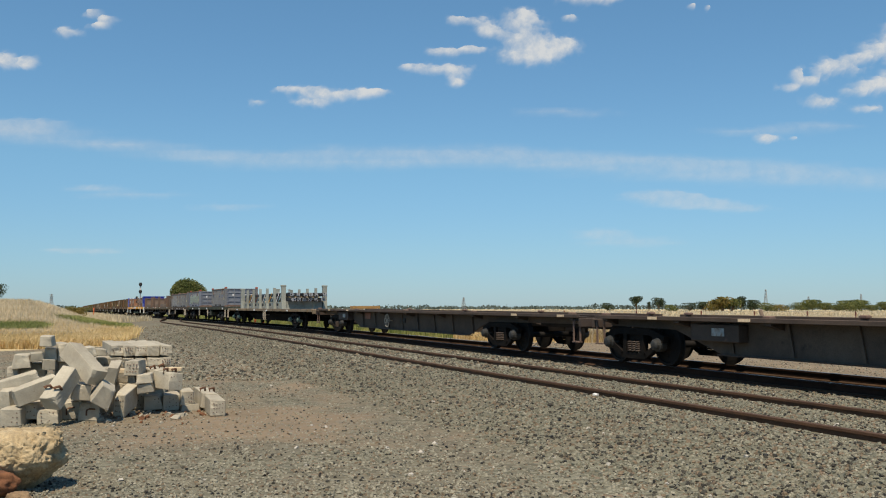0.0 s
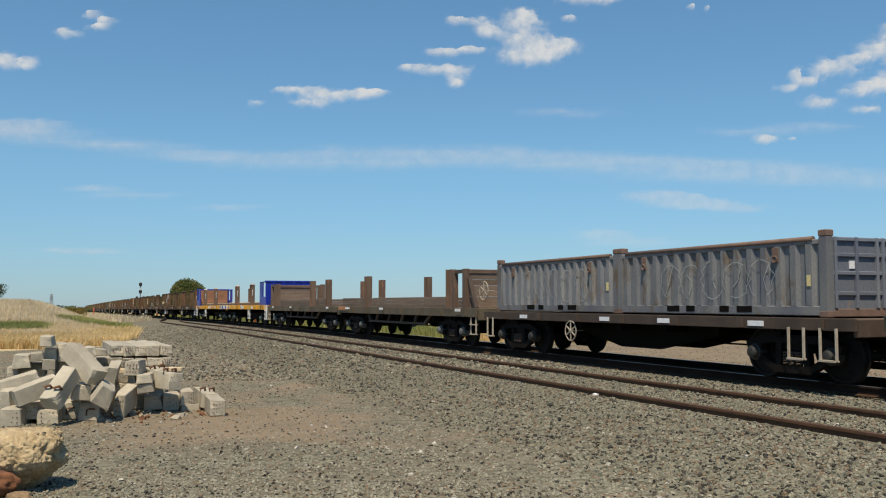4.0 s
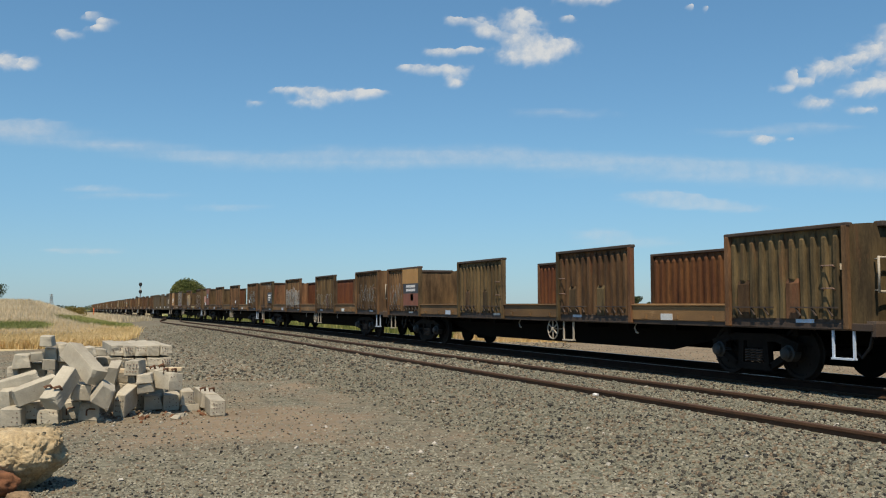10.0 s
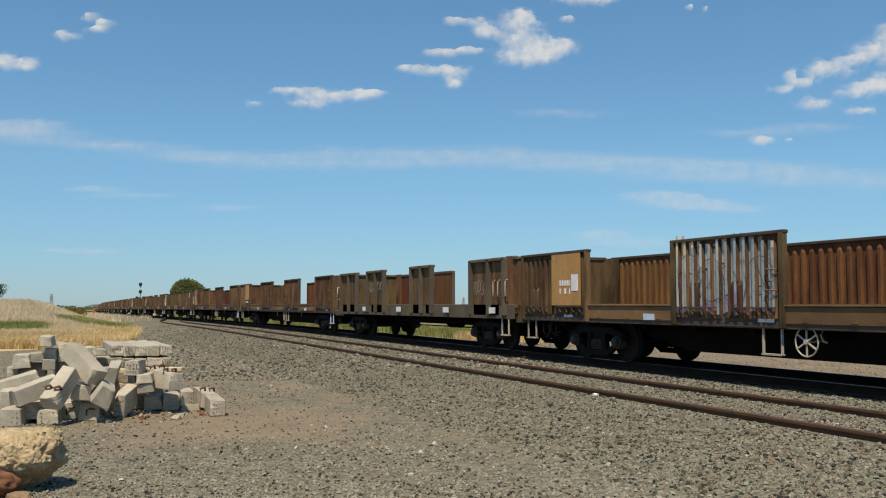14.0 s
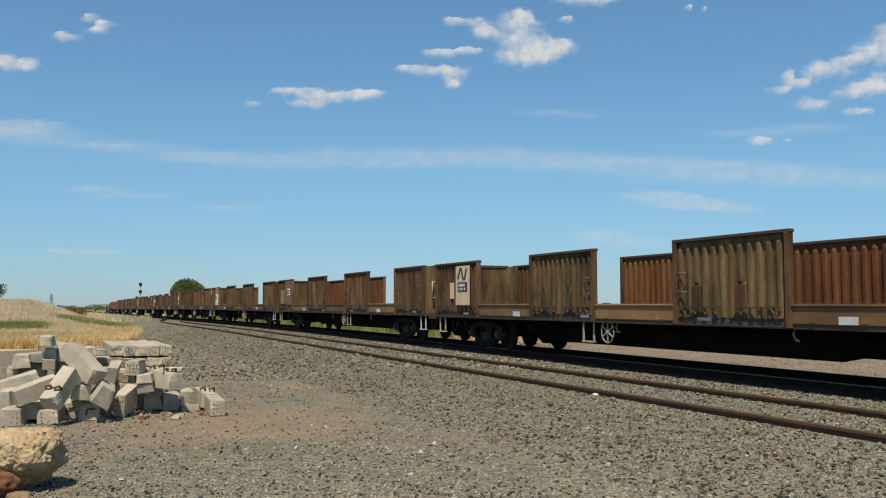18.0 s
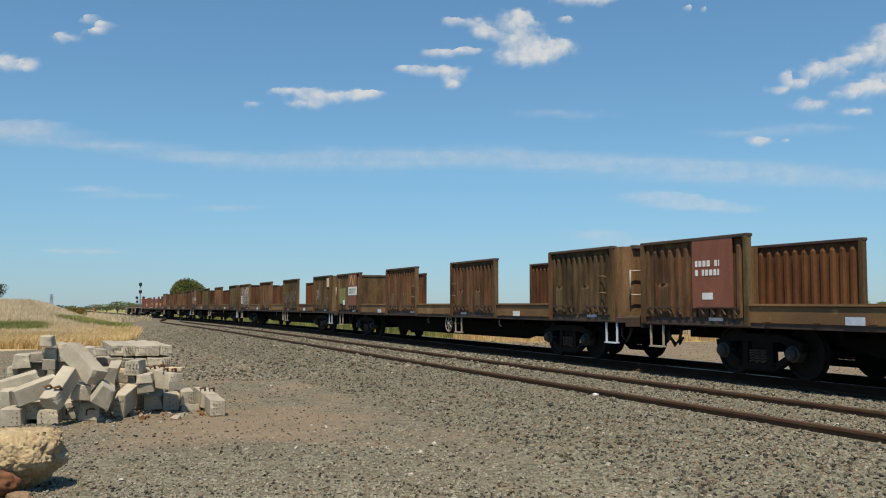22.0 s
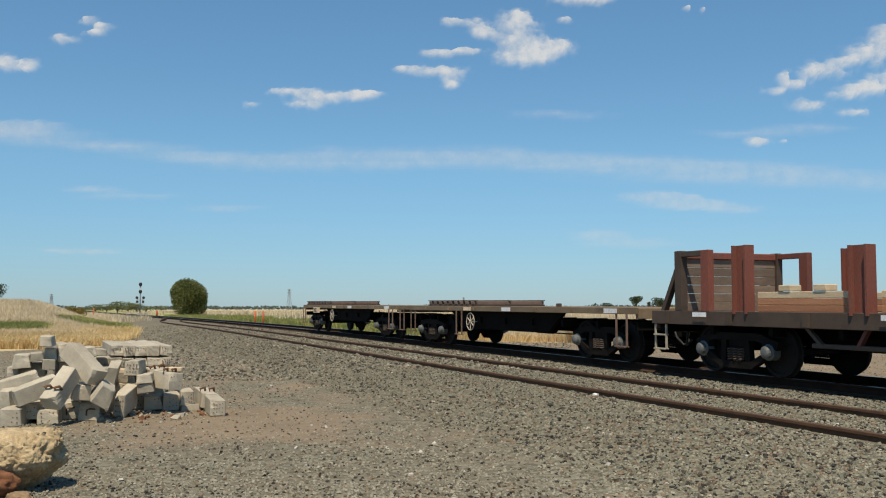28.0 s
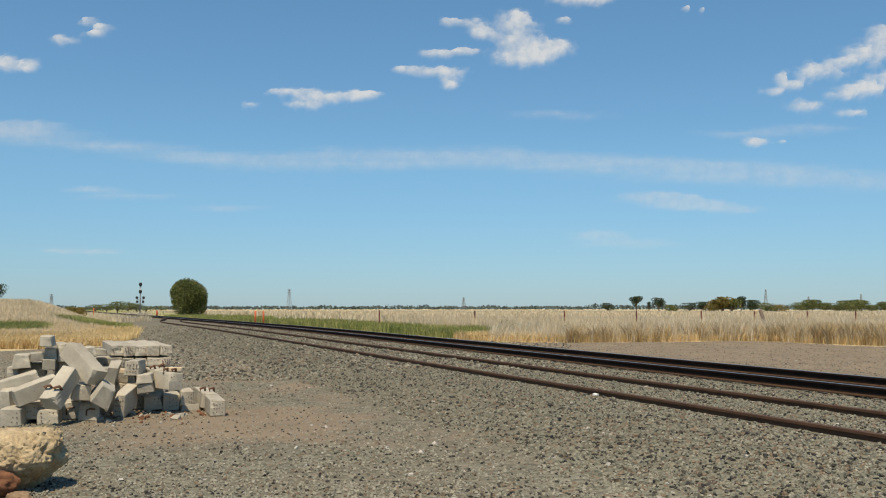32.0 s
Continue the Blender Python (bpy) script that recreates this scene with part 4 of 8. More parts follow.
        patch(w, "orange", a + 0.35, a + 1.5, 2.1, 2.62); patch(w, "sheet", a + 0.3, a + 1.5, 1.25, 2.1); bars(w, "black", a + 0.95, a + 1.45, 1.65, 2.0, 2, seed=32); bars(w, "grey", a + 0.8, a + 1.4, 1.35, 1.45, 1, seed=33)
    elif k == 11:
        patch(w, "rust", a + 0.35, a + 1.5, 1.25, 2.6); bars(w, "sheet", a + 0.7, a + 1.4, 1.85, 2.2, 2, seed=34); patch(w, "sheet", a + 0.9, a + 1.2, 1.42, 1.55, x=-1.484)
        patch(w, "cream", p0[0] - 0.3, p0[0] - 0.05, 2.1, 2.5, x=-1.40)
    elif k == 12:
        patch(w, "rust", a + 0.4, a + 1.5, 1.25, 2.6); emblem(w, "gold", a + 0.6, a + 1.3, 2.15, 2.5); patch(w, "sheet", a + 0.35, a + 1.5, 1.7, 2.05, x=-1.482); bars(w, "grey", a + 0.5, a + 1.4, 1.76, 2.0, 2, x=-1.49, seed=36)
        patch(w, "olive", b - 1.2, b - 0.4, 1.35, 2.0); graffiti(w, "ochre", b - 1.1, b - 0.5, 1.6, 1.9, 3, 37, 0.04); patch(w, "sheet", b - 1.15, b - 0.9, 1.3, 1.5, x=-1.484)
    elif k == 13:
        graffiti(w, "white", p0[1] - 1.0, p0[1] - 0.5, 1.5, 2.0, 2, 38, 0.05); graffiti(w, "grey", p1[0] + 0.3, p1[1] - 0.3, 1.4, 2.0, 5, 39, 0.04); patch(w, "cream", p0[0] + 0.15, p0[0] + 0.5, 2.1, 2.5)
        rib_paint(w, 3, ("grey", "sheet", "grey"), 47, 1.1, 2.55, 0.0, 0.3); graffiti(w, "grey", a + 0.4, a + 2.1, 1.3, 2.3, 6, 40, 0.06); patch(w, "black", b - 1.1, b - 0.5, 1.3, 1.95); bars(w, "sheet", b - 1.05, b - 0.55, 1.35, 1.9, 4, seed=41)
    elif k == 14:
        patch(w, "rust", a + 0.4, a + 1.5, 1.3, 2.6); patch(w, "black", a + 0.4, a + 1.55, 1.65, 2.05, x=-1.482); bars(w, "sheet", a + 0.55, a + 1.45, 1.7, 2.0, 2, x=-1.49, seed=42)
        patch(w, "rust", b - 1.3, b - 0.5, 1.4, 1.95); graffiti(w, "cream", b - 1.3, b - 0.6, 1.4, 2.0, 3, 43, 0.04)
    elif k == 15:
        patch(w, "rust", a + 0.4, a + 1.6, 1.3, 2.6); graffiti(w, "cream", b - 1.2, b - 0.5, 1.5, 2.1, 3, 44, 0.04)
    elif k == 6:
        patch(w, "ochre", a + 0.3, a + 1.5, 1.6, 2.6); bars(w, "sheet", a + 0.5, a + 1.3, 1.4, 1.55, 1, seed=45)


for i, (w, u) in enumerate(list(TRAIN)):
    decorate(i, w)
    if i in (5, 8, 14):
        # these run the other way round, with the handbrake by the third panel
        for o in w.children:
            if o.name.startswith("handwheel"):
                o.location.y = 1.02
            elif o.name.startswith("step") and abs(o.location.y + 1.95) < 0.1:
                o.location.y = 1.78


# ---- the other wagons ----
def wagon(u0, u1, label, name="flat_wagon"):
    w = thing(name, label, "rail wagon", group="wagons of the freight train")
    on_train(w, (u0 + u1) / 2)
    mid = (u0 + u1) / 2
    return w, u0 - mid, u1 - mid, mid


def ends(w, y0, y1, mat=DARK, z0=0.80, z1=1.02, hw=1.25):
    for y, sg in ((y0, -1), (y1, 1)):
        part("headstock", Geo().box(-hw, hw, min(y, y - sg * 0.1), max(y, y - sg * 0.1), z0, z1, 0.015), mat, w)
        coupler(w, y, sg)


SKEL = material("dusty_dark_brown_steel", (0.0781, 0.058, 0.0441), (0.113, 0.0848, 0.063), 1.8, 0.8, bump=0.2, c3=(0.0504, 0.0378, 0.0302), spots=0.6, spec=0.2)


def skeletal(u0, u1, bogies, hw_u, red=None, label="dark brown empty skeletal container wagon with fishbelly girders"):
    """Two fishbelly girders, thin edge rails and outriggers with container pins."""
    w, y0, y1, mid = wagon(u0, u1, label, "skeletal_wagon")
    b0, b1 = bogies[0] - mid, bogies[1] - mid
    for sx in (-1, 1):
        g = Geo()
        xa, xb = sorted((sx * 0.86, sx * 0.90))
        prof = [(b0 + 1.2, 0.82), (b0 + 2.6, 0.36), (b1 - 2.6, 0.36), (b1 - 1.2, 0.82), (y1 - 0.3, 0.86), (y1 - 0.3, 1.04), (y0 + 0.3, 1.04), (y0 + 0.3, 0.86)]
        g.prism(prof, xa, xb, "x")
        girder = part("girder", g, SKEL, w, "dark brown fishbelly girder")
        fl = Geo().box(*sorted((sx * 0.78, sx * 1.24)), y0 + 0.3, y1 - 0.3, 1.035, 1.06)
        fl.box(*sorted((sx * 0.78, sx * 1.0)), b0 + 2.6, b1 - 2.6, 0.335, 0.36)
        part("flange", fl, DARK, girder)
        y = b0 + 2.2
        while y < b1 - 2.0:
            part("stiffener", Geo().beam((sx * 0.935, y, 0.40), (sx * 0.935, y + 0.12, 1.03), 0.06, 0.03), SKEL, girder)
            y += 1.55
        part("edge_rail", Geo().box(*sorted((sx * 1.20, sx * 1.28)), y0 + 0.15, y1 - 0.15, 1.03, 1.12, 0.01), DARK, w)
    for k in range(9):
        y = y0 + 0.5 + (y1 - y0 - 1.0) * k / 8
        g = Geo()
        for sx in (-1, 1):
            g.prism([(sx * 0.5, 1.05), (sx * 0.5, 0.78), (sx * 1.22, 0.98), (sx * 1.22, 1.05)], y - 0.09, y + 0.09, "y")
        part("outrigger", g, DARK, w)
        if k % 2 == 0:
            for sx in (-1, 1):
                part("container_pin", Geo().box(sx * 1.18 - 0.07, sx * 1.18 + 0.07, y - 0.09, y + 0.09, 1.10, 1.17, 0.02), CASTBROWN, w)
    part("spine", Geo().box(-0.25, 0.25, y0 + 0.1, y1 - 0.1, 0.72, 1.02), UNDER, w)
    ends(w, y0, y1)
    for b in (b0, b1):
        full_bogie(w, b)
    handwheel(w, hw_u - mid, x=-1.12)
    step_iron(w, y0 + 0.25, x=-1.2, z0=0.42, w=0.3, mat=CASTBROWN)
    step_iron(w, y1 - 0.3, x=-1.2, z0=0.42, w=0.3, mat=CASTBROWN)
    part("control_box", Geo().box(-1.15, -0.92, y1 - 4.9, y1 - 3.5, 0.62, 0.98, 0.02), DARK, w)
    part("plate", Geo().box(-1.165, -1.152, y1 - 4.5, y1 - 4.15, 0.74, 0.9), INKS["grey"], w, "pale dusty plate")
    part("brake_valve", Geo().lathe((-0.8, (y0 + y1) / 2 + 1.0, 0.72), [(-0.28, 0.04), (-0.25, 0.15), (0.25, 0.15), (0.28, 0.04)], 12, "y"), AXLEBOX, w)
    if red:
        part("panel_patch", Geo().box(-0.925, -0.91, red - mid - 0.35, red - mid + 0.35, 0.72, 0.98), INKS["rust"], w, "red oxide plate")
    for y in (y0 + 0.9, y0 + 3.4, y1 - 2.4, y1 - 5.2):
        part("plate", Geo().box(-1.293, -1.283, y - 0.16, y + 0.16, 1.045, 1.105), INKS["cream"], w)
    return w


skeletal(-3.0, 18.9, (-0.2, 17.4), 5.0)
wb = skeletal(19.4, 43.4, (23.95, 40.2), 33.6, red=36.5)
part("stowed_beam", Geo().box(-0.6, 0.7, 8.2, 8.6, 1.14, 1.26), PATCHES["ochre_panel"], wb, "rusty orange loose beam")


def flat_deck(u0, u1, bogies, label, sill=DARK, z0=0.93, z1=1.08, hw=None, name="flat_wagon", belly=True, cap=AXLEBOX, half=1.33):
    w, y0, y1, mid = wagon(u0, u1, label, name)
    underframe(w, y0, y1, belly)
    part("deck", Geo().box(-half + 0.05, half - 0.05, y0 + 0.02, y1 - 0.02, z1 - 0.08, z1), GREYTIMBER, w)
    for sx in (-1, 1):
        part("side_sill", Geo().box(*sorted((sx * (half - 0.06), sx * half)), y0, y1, z0, z1 + 0.01, 0.01), sill, w)
        y = y0 + 0.7
        while y < y1 - 0.4:
            part("stake_pocket", Geo().box(*sorted((sx * half, sx * (half + 0.05))), y - 0.07, y + 0.07, z0 + 0.02, z1 - 0.02), sill, w)
            y += 1.9
    ends(w, y0, y1, sill, z0 - 0.1, z1)
    for b in bogies:
        full_bogie(w, b - mid, cap)
    if hw:
        handwheel(w, hw - mid, x=-1.33)
    return w, y0, y1, mid


def plates(w, ys, z0, z1, x, ink="sheet", half=0.2):
    for y in ys:
        part("plate", Geo().box(x - 0.012, x, y - half, y + half, z0, z1), INKS[ink], w, "pale reflector plate")


# rack wagon with steel bars
TANSILL = material("dusty_tan_sill", (0.214, 0.158, 0.0983), (0.151, 0.111, 0.0693), 1.4, 0.75, bump=0.2, c3=(0.0756, 0.0567, 0.0403), spots=0.6, stretch=(1, 0.5, 1))
GREEN_CAP = material("pale_green_bearing_paint", (0.0706, 0.112, 0.0941), (0.118, 0.153, 0.129), 4.0, 0.6, bump=0.2)
w, y0, y1, mid = flat_deck(44.0, 66.8, (47.9, 64.3), "tan-brown flat wagon carrying a grey stake rack", TANSILL, 0.93, 1.07, 54.75, cap=GREEN_CAP)
plates(w, (48.9 - mid, 54.0 - mid, 57.5 - mid, 63.2 - mid), 0.95, 1.02, -1.34)
step_iron(w, 54.25 - mid, w=0.36, z0=0.42)
step_iron(w, y1 - 0.4, w=0.3, z0=0.42)
rack, _, _, rmid = wagon(50.0, 62.4, "grey steel stake rack strapped on a flat wagon", "stake_rack")
rack["category"] = "steel rack"
rmid -= 0.2
for yy in (50.22 - rmid, 61.85 - rmid):
    for sx in (-1, 1):
        p = part("end_post", Geo().prism([(yy - 0.18, 1.075), (yy + 0.18, 1.075), (yy + 0.095, 1.6), (yy + 0.095, 2.36), (yy - 0.095, 2.36), (yy - 0.095, 1.6)], sx * 1.18 - 0.12, sx * 1.18 + 0.12, "x"), RACKGREY, rack)
        part("corner_casting", Geo().box(sx * 1.18 - 0.15, sx * 1.18 + 0.14, yy - 0.1, yy + 0.1, 2.36, 2.46, 0.015), RACKGREY, p)
    part("end_panel", Geo().box(-1.05, 1.05, yy - 0.03, yy + 0.03, 1.08, 1.52, 0.01), RACKGREY, rack)
    for x in (-0.55, 0.0, 0.55):
        part("end_rib", Geo().box(x - 0.05, x + 0.05, yy - 0.09, yy + 0.09, 1.08, 1.56), RACKGREY, rack)
for yy in (52.23, 54.13, 56.1, 58.07, 59.98):
    for sx in (-1, 1):
        g = Geo().prism([(-0.1, 1.075), (0.19, 1.075), (0.075, 1.42), (0.06, 2.33), (-0.06, 2.33), (-0.06, 1.42)], sx * 1.22 - 0.07, sx * 1.22 + 0.07, "x")
        part("stake", g, RACKGREY, rack, at=(0, yy - rmid, 0))
for sx in (-1, 1):
    part("side_panel", Geo().box(*sorted((sx * 1.12, sx * 1.16)), 50.4 - rmid, 61.7 - rmid, 1.08, 1.46, 0.01), RACKGREY, rack)
for yy in (51.6, 52.6, 53.5, 54.6, 55.5, 56.6, 57.6, 58.6, 59.4, 60.6):
    part("ratchet", Geo().box(-1.235, -1.165, yy - rmid - 0.05, yy - rmid + 0.05, 1.22, 1.4, 0.01), BARSTEEL, rack, "strap tensioner on the rack side")
    part("lashing_rod", Geo().tube([(-1.2, yy - rmid, 1.25), (-1.2, yy - rmid - 0.3, 1.15)], 0.014, 5), GALV, rack)
part("bed", Geo().box(-1.15, 1.15, 50.1 - rmid, 62.0 - rmid, 1.075, 1.14), RACKGREY, rack)
for yy in (51.0, 53.2, 55.4, 57.4, 59.2, 61.1):
    for z in (1.46, 1.72):
        part("timber_bearer", Geo().box(-1.08, 1.08, yy - rmid - 0.09, yy - rmid + 0.09, z, z + 0.09, 0.008), PALETIMBER, rack)
rng = random.Random(7)
for layer, z in ((0, 1.62), (1, 1.9)):
    for b in range(6):
        cx = -0.86 + b * 0.34
        ya, yb = 48.9 - rmid + rng.uniform(0, 0.7), 62.3 - rmid + rng.uniform(-0.3, 0.3)
        bundle, tips = Geo(), Geo()
        for k in range(9):
            x, zz = cx + (k % 3 - 1) * 0.075 + rng.uniform(-0.01, 0.01), z + (k // 3 - 1) * 0.068 + rng.uniform(-0.008, 0.008)
            e = ya + rng.uniform(-0.05, 0.12)
            bundle.tube([(x, e, zz), (x, yb, zz)], 0.036, 7)
            tips.lathe((x, e, zz), [(-0.012, 0.037), (0.01, 0.037)], 7, "y")
        bu = part("bar_bundle", bundle, BARSTEEL, rack, "bundle of black steel bars")
        bu["kind"] = "stuff"
        part("bar_ends", tips, BAREND, bu, "bright cut bar ends")["kind"] = "stuff"
for yy, ink in ((51.4, "pale_blue"), (52.0, "sheet"), (53.3, "pale_blue"), (53.9, "gold"), (55.1, "pale_blue"), (55.6, "sheet"), (57.2, "pale_blue"), (57.8, "rust"), (59.2, "sheet"), (59.7, "gold")):
    part("strap", Geo().beam((-1.19, yy - rmid, 1.45), (-1.05, yy - rmid - 0.22, 2.05), 0.06, 0.012, up=(1, 0, 0)), INKS[ink], rack, "webbing tie-down strap")


DEEPBLUE = material("dull_blue_daub", (0.035, 0.05, 0.15), (0.06, 0.075, 0.15), 6.0, 0.75, bump=0.1, c3=(0.12, 0.12, 0.13), spots=0.55)


def folded_sheet(y0, y1, z0, z1, x, depth, pitch=0.36):
    """A container side: one sheet folded into upright trapezoid corrugations."""
    n = round((y1 - y0) / pitch)
    p = (y1 - y0) / n
    line = []
    for i in range(n):
        a = y0 + i * p
        line += [(a, 0.0), (a + 0.30 * p, 0.0), (a + 0.48 * p, depth), (a + 0.84 * p, depth)]
    line.append((y1, 0.0))
    back = 0.02 if depth < 0 else -0.02
    return Geo().prism([(x + d, y) for y, d in line] + [(x + d + back, y) for y, d in reversed(line)], z0, z1, "z")


def half_container(u, name_label, side=CONTAINER, cast=CASTRED, paint_it=None, zb=1.2, H=1.42, seed=0):
    """A half-height twenty-foot container: corner posts, ribbed sides, framed ends, soft top."""
    c, y0, y1, mid = wagon(u, u + 6.058, name_label, "half_height_container")
    c["category"], c["group"] = "container", "half-height containers"
    top = zb + H
    for sy, y in ((-1, y0), (1, y1)):
        ya, yb = sorted((y, y - sy * 0.16))
        for sx in (-1, 1):
            xa, xb = sorted((sx * 1.219, sx * 1.06))
            part("corner_post", Geo().box(xa, xb, ya, yb, zb + 0.1, top, 0.012), CONTBLUE if side is CONTBLUE else side, c)
            part("corner_casting", Geo().box(xa - 0.006, xb + 0.006, ya - 0.004, yb + 0.004, top, top + 0.12, 0.015), cast, c, "worn corner casting")
            part("corner_casting", Geo().box(xa - 0.006, xb + 0.006, ya - 0.004, yb + 0.004, zb, zb + 0.118, 0.015), CASTBROWN, c)
        part("end_sill", Geo().box(-1.06, 1.06, ya + 0.02, yb - 0.02, zb + 0.01, zb + 0.15, 0.01), CASTBROWN, c)
        e = part("end_panel", Geo().box(-1.06, 1.06, *sorted((y - sy * 0.05, y - sy * 0.10)), zb + 0.14, top - 0.02), CONTBLUE, c, "faded blue end panel")
        for z in (zb + 0.42, zb + 0.78, zb + 1.1, top - 0.04):
            part("end_rail", Geo().box(-1.06, 1.06, *sorted((y - sy * 0.01, y - sy * 0.06)), z - 0.035, z + 0.035, 0.01), CONTBLUE, e)
        for x in (-1.0, -0.52, -0.04, 0.1, 0.55, 1.0):
            part("end_bar", Geo().box(x - 0.03, x + 0.03, *sorted((y + sy * 0.0, y - sy * 0.06)), zb + 0.16, top, 0.008), CONTBLUE, e)
        bars_g = Geo()
        for k in range(8):
            bars_g.box(0.28 + k * 0.085, 0.335 + k * 0.085, *sorted((y - sy * 0.045, y - sy * 0.05)), zb + 0.86, zb + 0.98)
        part("marking", bars_g, INKS["sheet"], e)
        part("marking", Geo().box(-0.66, -0.5, *sorted((y - sy * 0.03, y - sy * 0.05)), zb + 0.86, zb + 1.0), INKS["sheet"], e)
    for sx in (-1, 1):
        g = folded_sheet(y0 + 0.16, y1 - 0.16, zb + 0.2, top - 0.12, sx * 1.165, 0.05 * sx)
        s = part("side_panel", g, side, c)
        part("top_rail", Geo().box(*sorted((sx * 1.12, sx * 1.215)), y0 + 0.16, y1 - 0.16, top - 0.13, top - 0.04, 0.012), side, s)
        part("bottom_rail", Geo().box(*sorted((sx * 1.13, sx * 1.215)), y0 + 0.16, y1 - 0.16, zb + 0.03, zb + 0.2, 0.012), side, s)
        # Forklift pockets are solid blocks, their hollow's shade given by near-black colour.
        for yy in (-1.05, -0.5, 0.5, 1.05):
            part("fork_pocket", Geo().box(*sorted((sx * 1.2, sx * 1.222)), yy - (0.2 if abs(yy) > 0.8 else 0.13), yy + (0.2 if abs(yy) > 0.8 else 0.13), zb + 0.075, zb + 0.195), UNDER, s, "near-black block painted as a shaded forklift pocket")
        for yy in (y0 + 1.15, y1 - 1.0):
            lk = Geo().box(*sorted((sx * 1.215, sx * 1.25)), yy - 0.06, yy + 0.06, top - 0.42, top - 0.14, 0.01)
            lk.ring((sx * 1.25, yy, top - 0.36), (1, 0, 0), 0.06, 0.015, 10, 4)
            part("latch", lk, CASTBROWN, s)
    cover = Geo()
    n = 12
    prof = [(-1.17 + 2.34 * k / n, top - 0.06 + 0.05 * math.sin(math.pi * k / n)) for k in range(n + 1)]
    cover.prism(prof + [(1.17, top - 0.10), (-1.17, top - 0.10)], y0 + 0.1, y1 - 0.1, "y")
    part("cover", cover, CASTBROWN, c, "dusty brown tarpaulin cover")
    roll = Geo().tube([(-1.19, y0 + 0.3, top - 0.03), (-1.19, y1 - 0.3, top - 0.03)], 0.05, 8)
    part("cover_edge", roll, CASTBROWN, c)
    part("plate", Geo().box(-1.232, -1.222, y0 + 0.35, y0 + 0.43, zb + 0.55, zb + 0.75), INKS["yellow"], c)
    if paint_it == "blue_marks":
        for yy, za in ((y0 + 2.35, 0.75), (y0 + 1.25, 0.7), (y1 - 0.75, 0.8)):
            part("panel_patch", Geo().box(-1.228, -1.218, yy - 0.055, yy + 0.055, zb + za, zb + za + 0.26), DEEPBLUE, c, "dull blue paint daub")
    if paint_it == "mint":
        graffiti(c, "purple", y0 + 0.5, y1 - 0.4, zb + 0.25, zb + 1.1, 9, seed, 0.03, x=-1.236)
        graffiti(c, "white", y0 + 0.5, y1 - 0.4, zb + 0.22, zb + 1.15, 9, seed + 1, 0.04, x=-1.232, fill="mint")
    if paint_it == "outline":
        graffiti(c, "grey", y0 + 1.2, y1 - 1.6, zb + 0.3, zb + 1.15, 5, seed, 0.035, x=-1.232)
    return c


GREENSILL = material("dark_green_steel", (0.0378, 0.0454, 0.0302), (0.063, 0.0655, 0.0428), 1.6, 0.8, bump=0.15, c3=(0.113, 0.0756, 0.0529), spots=0.6, stretch=(1, 0.5, 1))
w, y0, y1, mid = flat_deck(67.35, 87.85, (70.6, 85.4), "dark green container flat wagon", GREENSILL, 0.97, 1.19, 76.0)
plates(w, (69.0 - mid, 76.4 - mid, 80.6 - mid, 84.4 - mid), 1.0, 1.12, -1.34)
step_iron(w, 80.1 - mid, w=0.34, z0=0.48)
step_iron(w, y0 + 0.3, w=0.34, z0=0.45)
part("tool_box", Geo().box(-1.28, -0.95, 74.55 - mid, 75.35 - mid, 0.5, 0.9, 0.02), GREENSILL, w)
half_container(68.72, "grey half-height container with blue daubs on a flat wagon", CONTAINER, CASTRED, "blue_marks")
half_container(81.25, "blue-grey half-height container with mint bubble graffiti", CONTBLUE, CASTRED, "mint", seed=50)
w, y0, y1, mid = flat_deck(88.4, 101.85, (89.95, 100.1), "brown short container flat wagon", DARK, 0.93, 1.14, 97.0)
plates(w, (90.6 - mid, 93.3 - mid, 95.5 - mid, 99.4 - mid), 0.98, 1.08, -1.34)
for yy in (y0 + 0.5, y0 + 1.2, y1 - 0.5):
    step_iron(w, yy, w=0.34, z0=0.42)
half_container(89.05, "weathered grey half-height container with outline graffiti", CONTAINER, CASTBROWN, "outline", zb=1.16, seed=60)
half_container(95.14, "weathered grey half-height container, faintly tagged", CONTAINER, CASTBROWN, "outline", zb=1.16, seed=70)


def h_post(w, y, x, z0, z1, mat, width=0.55, tab=False, label=""):
    """A rolled H-section stanchion with its flanges along the wagon's side."""
    g = Geo()
    g.box(x - 0.02, x + 0.02, y - width / 2 + 0.03, y + width / 2 - 0.03, z0, z1)
    for k in (-1, 1):
        g.box(x - 0.11, x + 0.11, y + k * (width / 2 - 0.02) - 0.02, y + k * (width / 2 - 0.02) + 0.02, z0, z1)
    p = part("stanchion", g, mat, w)
    if tab:
        for k in (-0.12, width / 2 - 0.1):
            part("tip", Geo().box(x - 0.1, x + 0.1, y - k - 0.07, y - k + 0.07, z1, z1 + 0.09), WHITE, p, "white painted tip")
    return p


DULLCAP = material("dull_grey_bearing_cap", (0.0823, 0.0882, 0.0882), (0.135, 0.141, 0.135), 6.0, 0.6, bump=0.2, c3=(0.0353, 0.0294, 0.0235), spots=0.6)


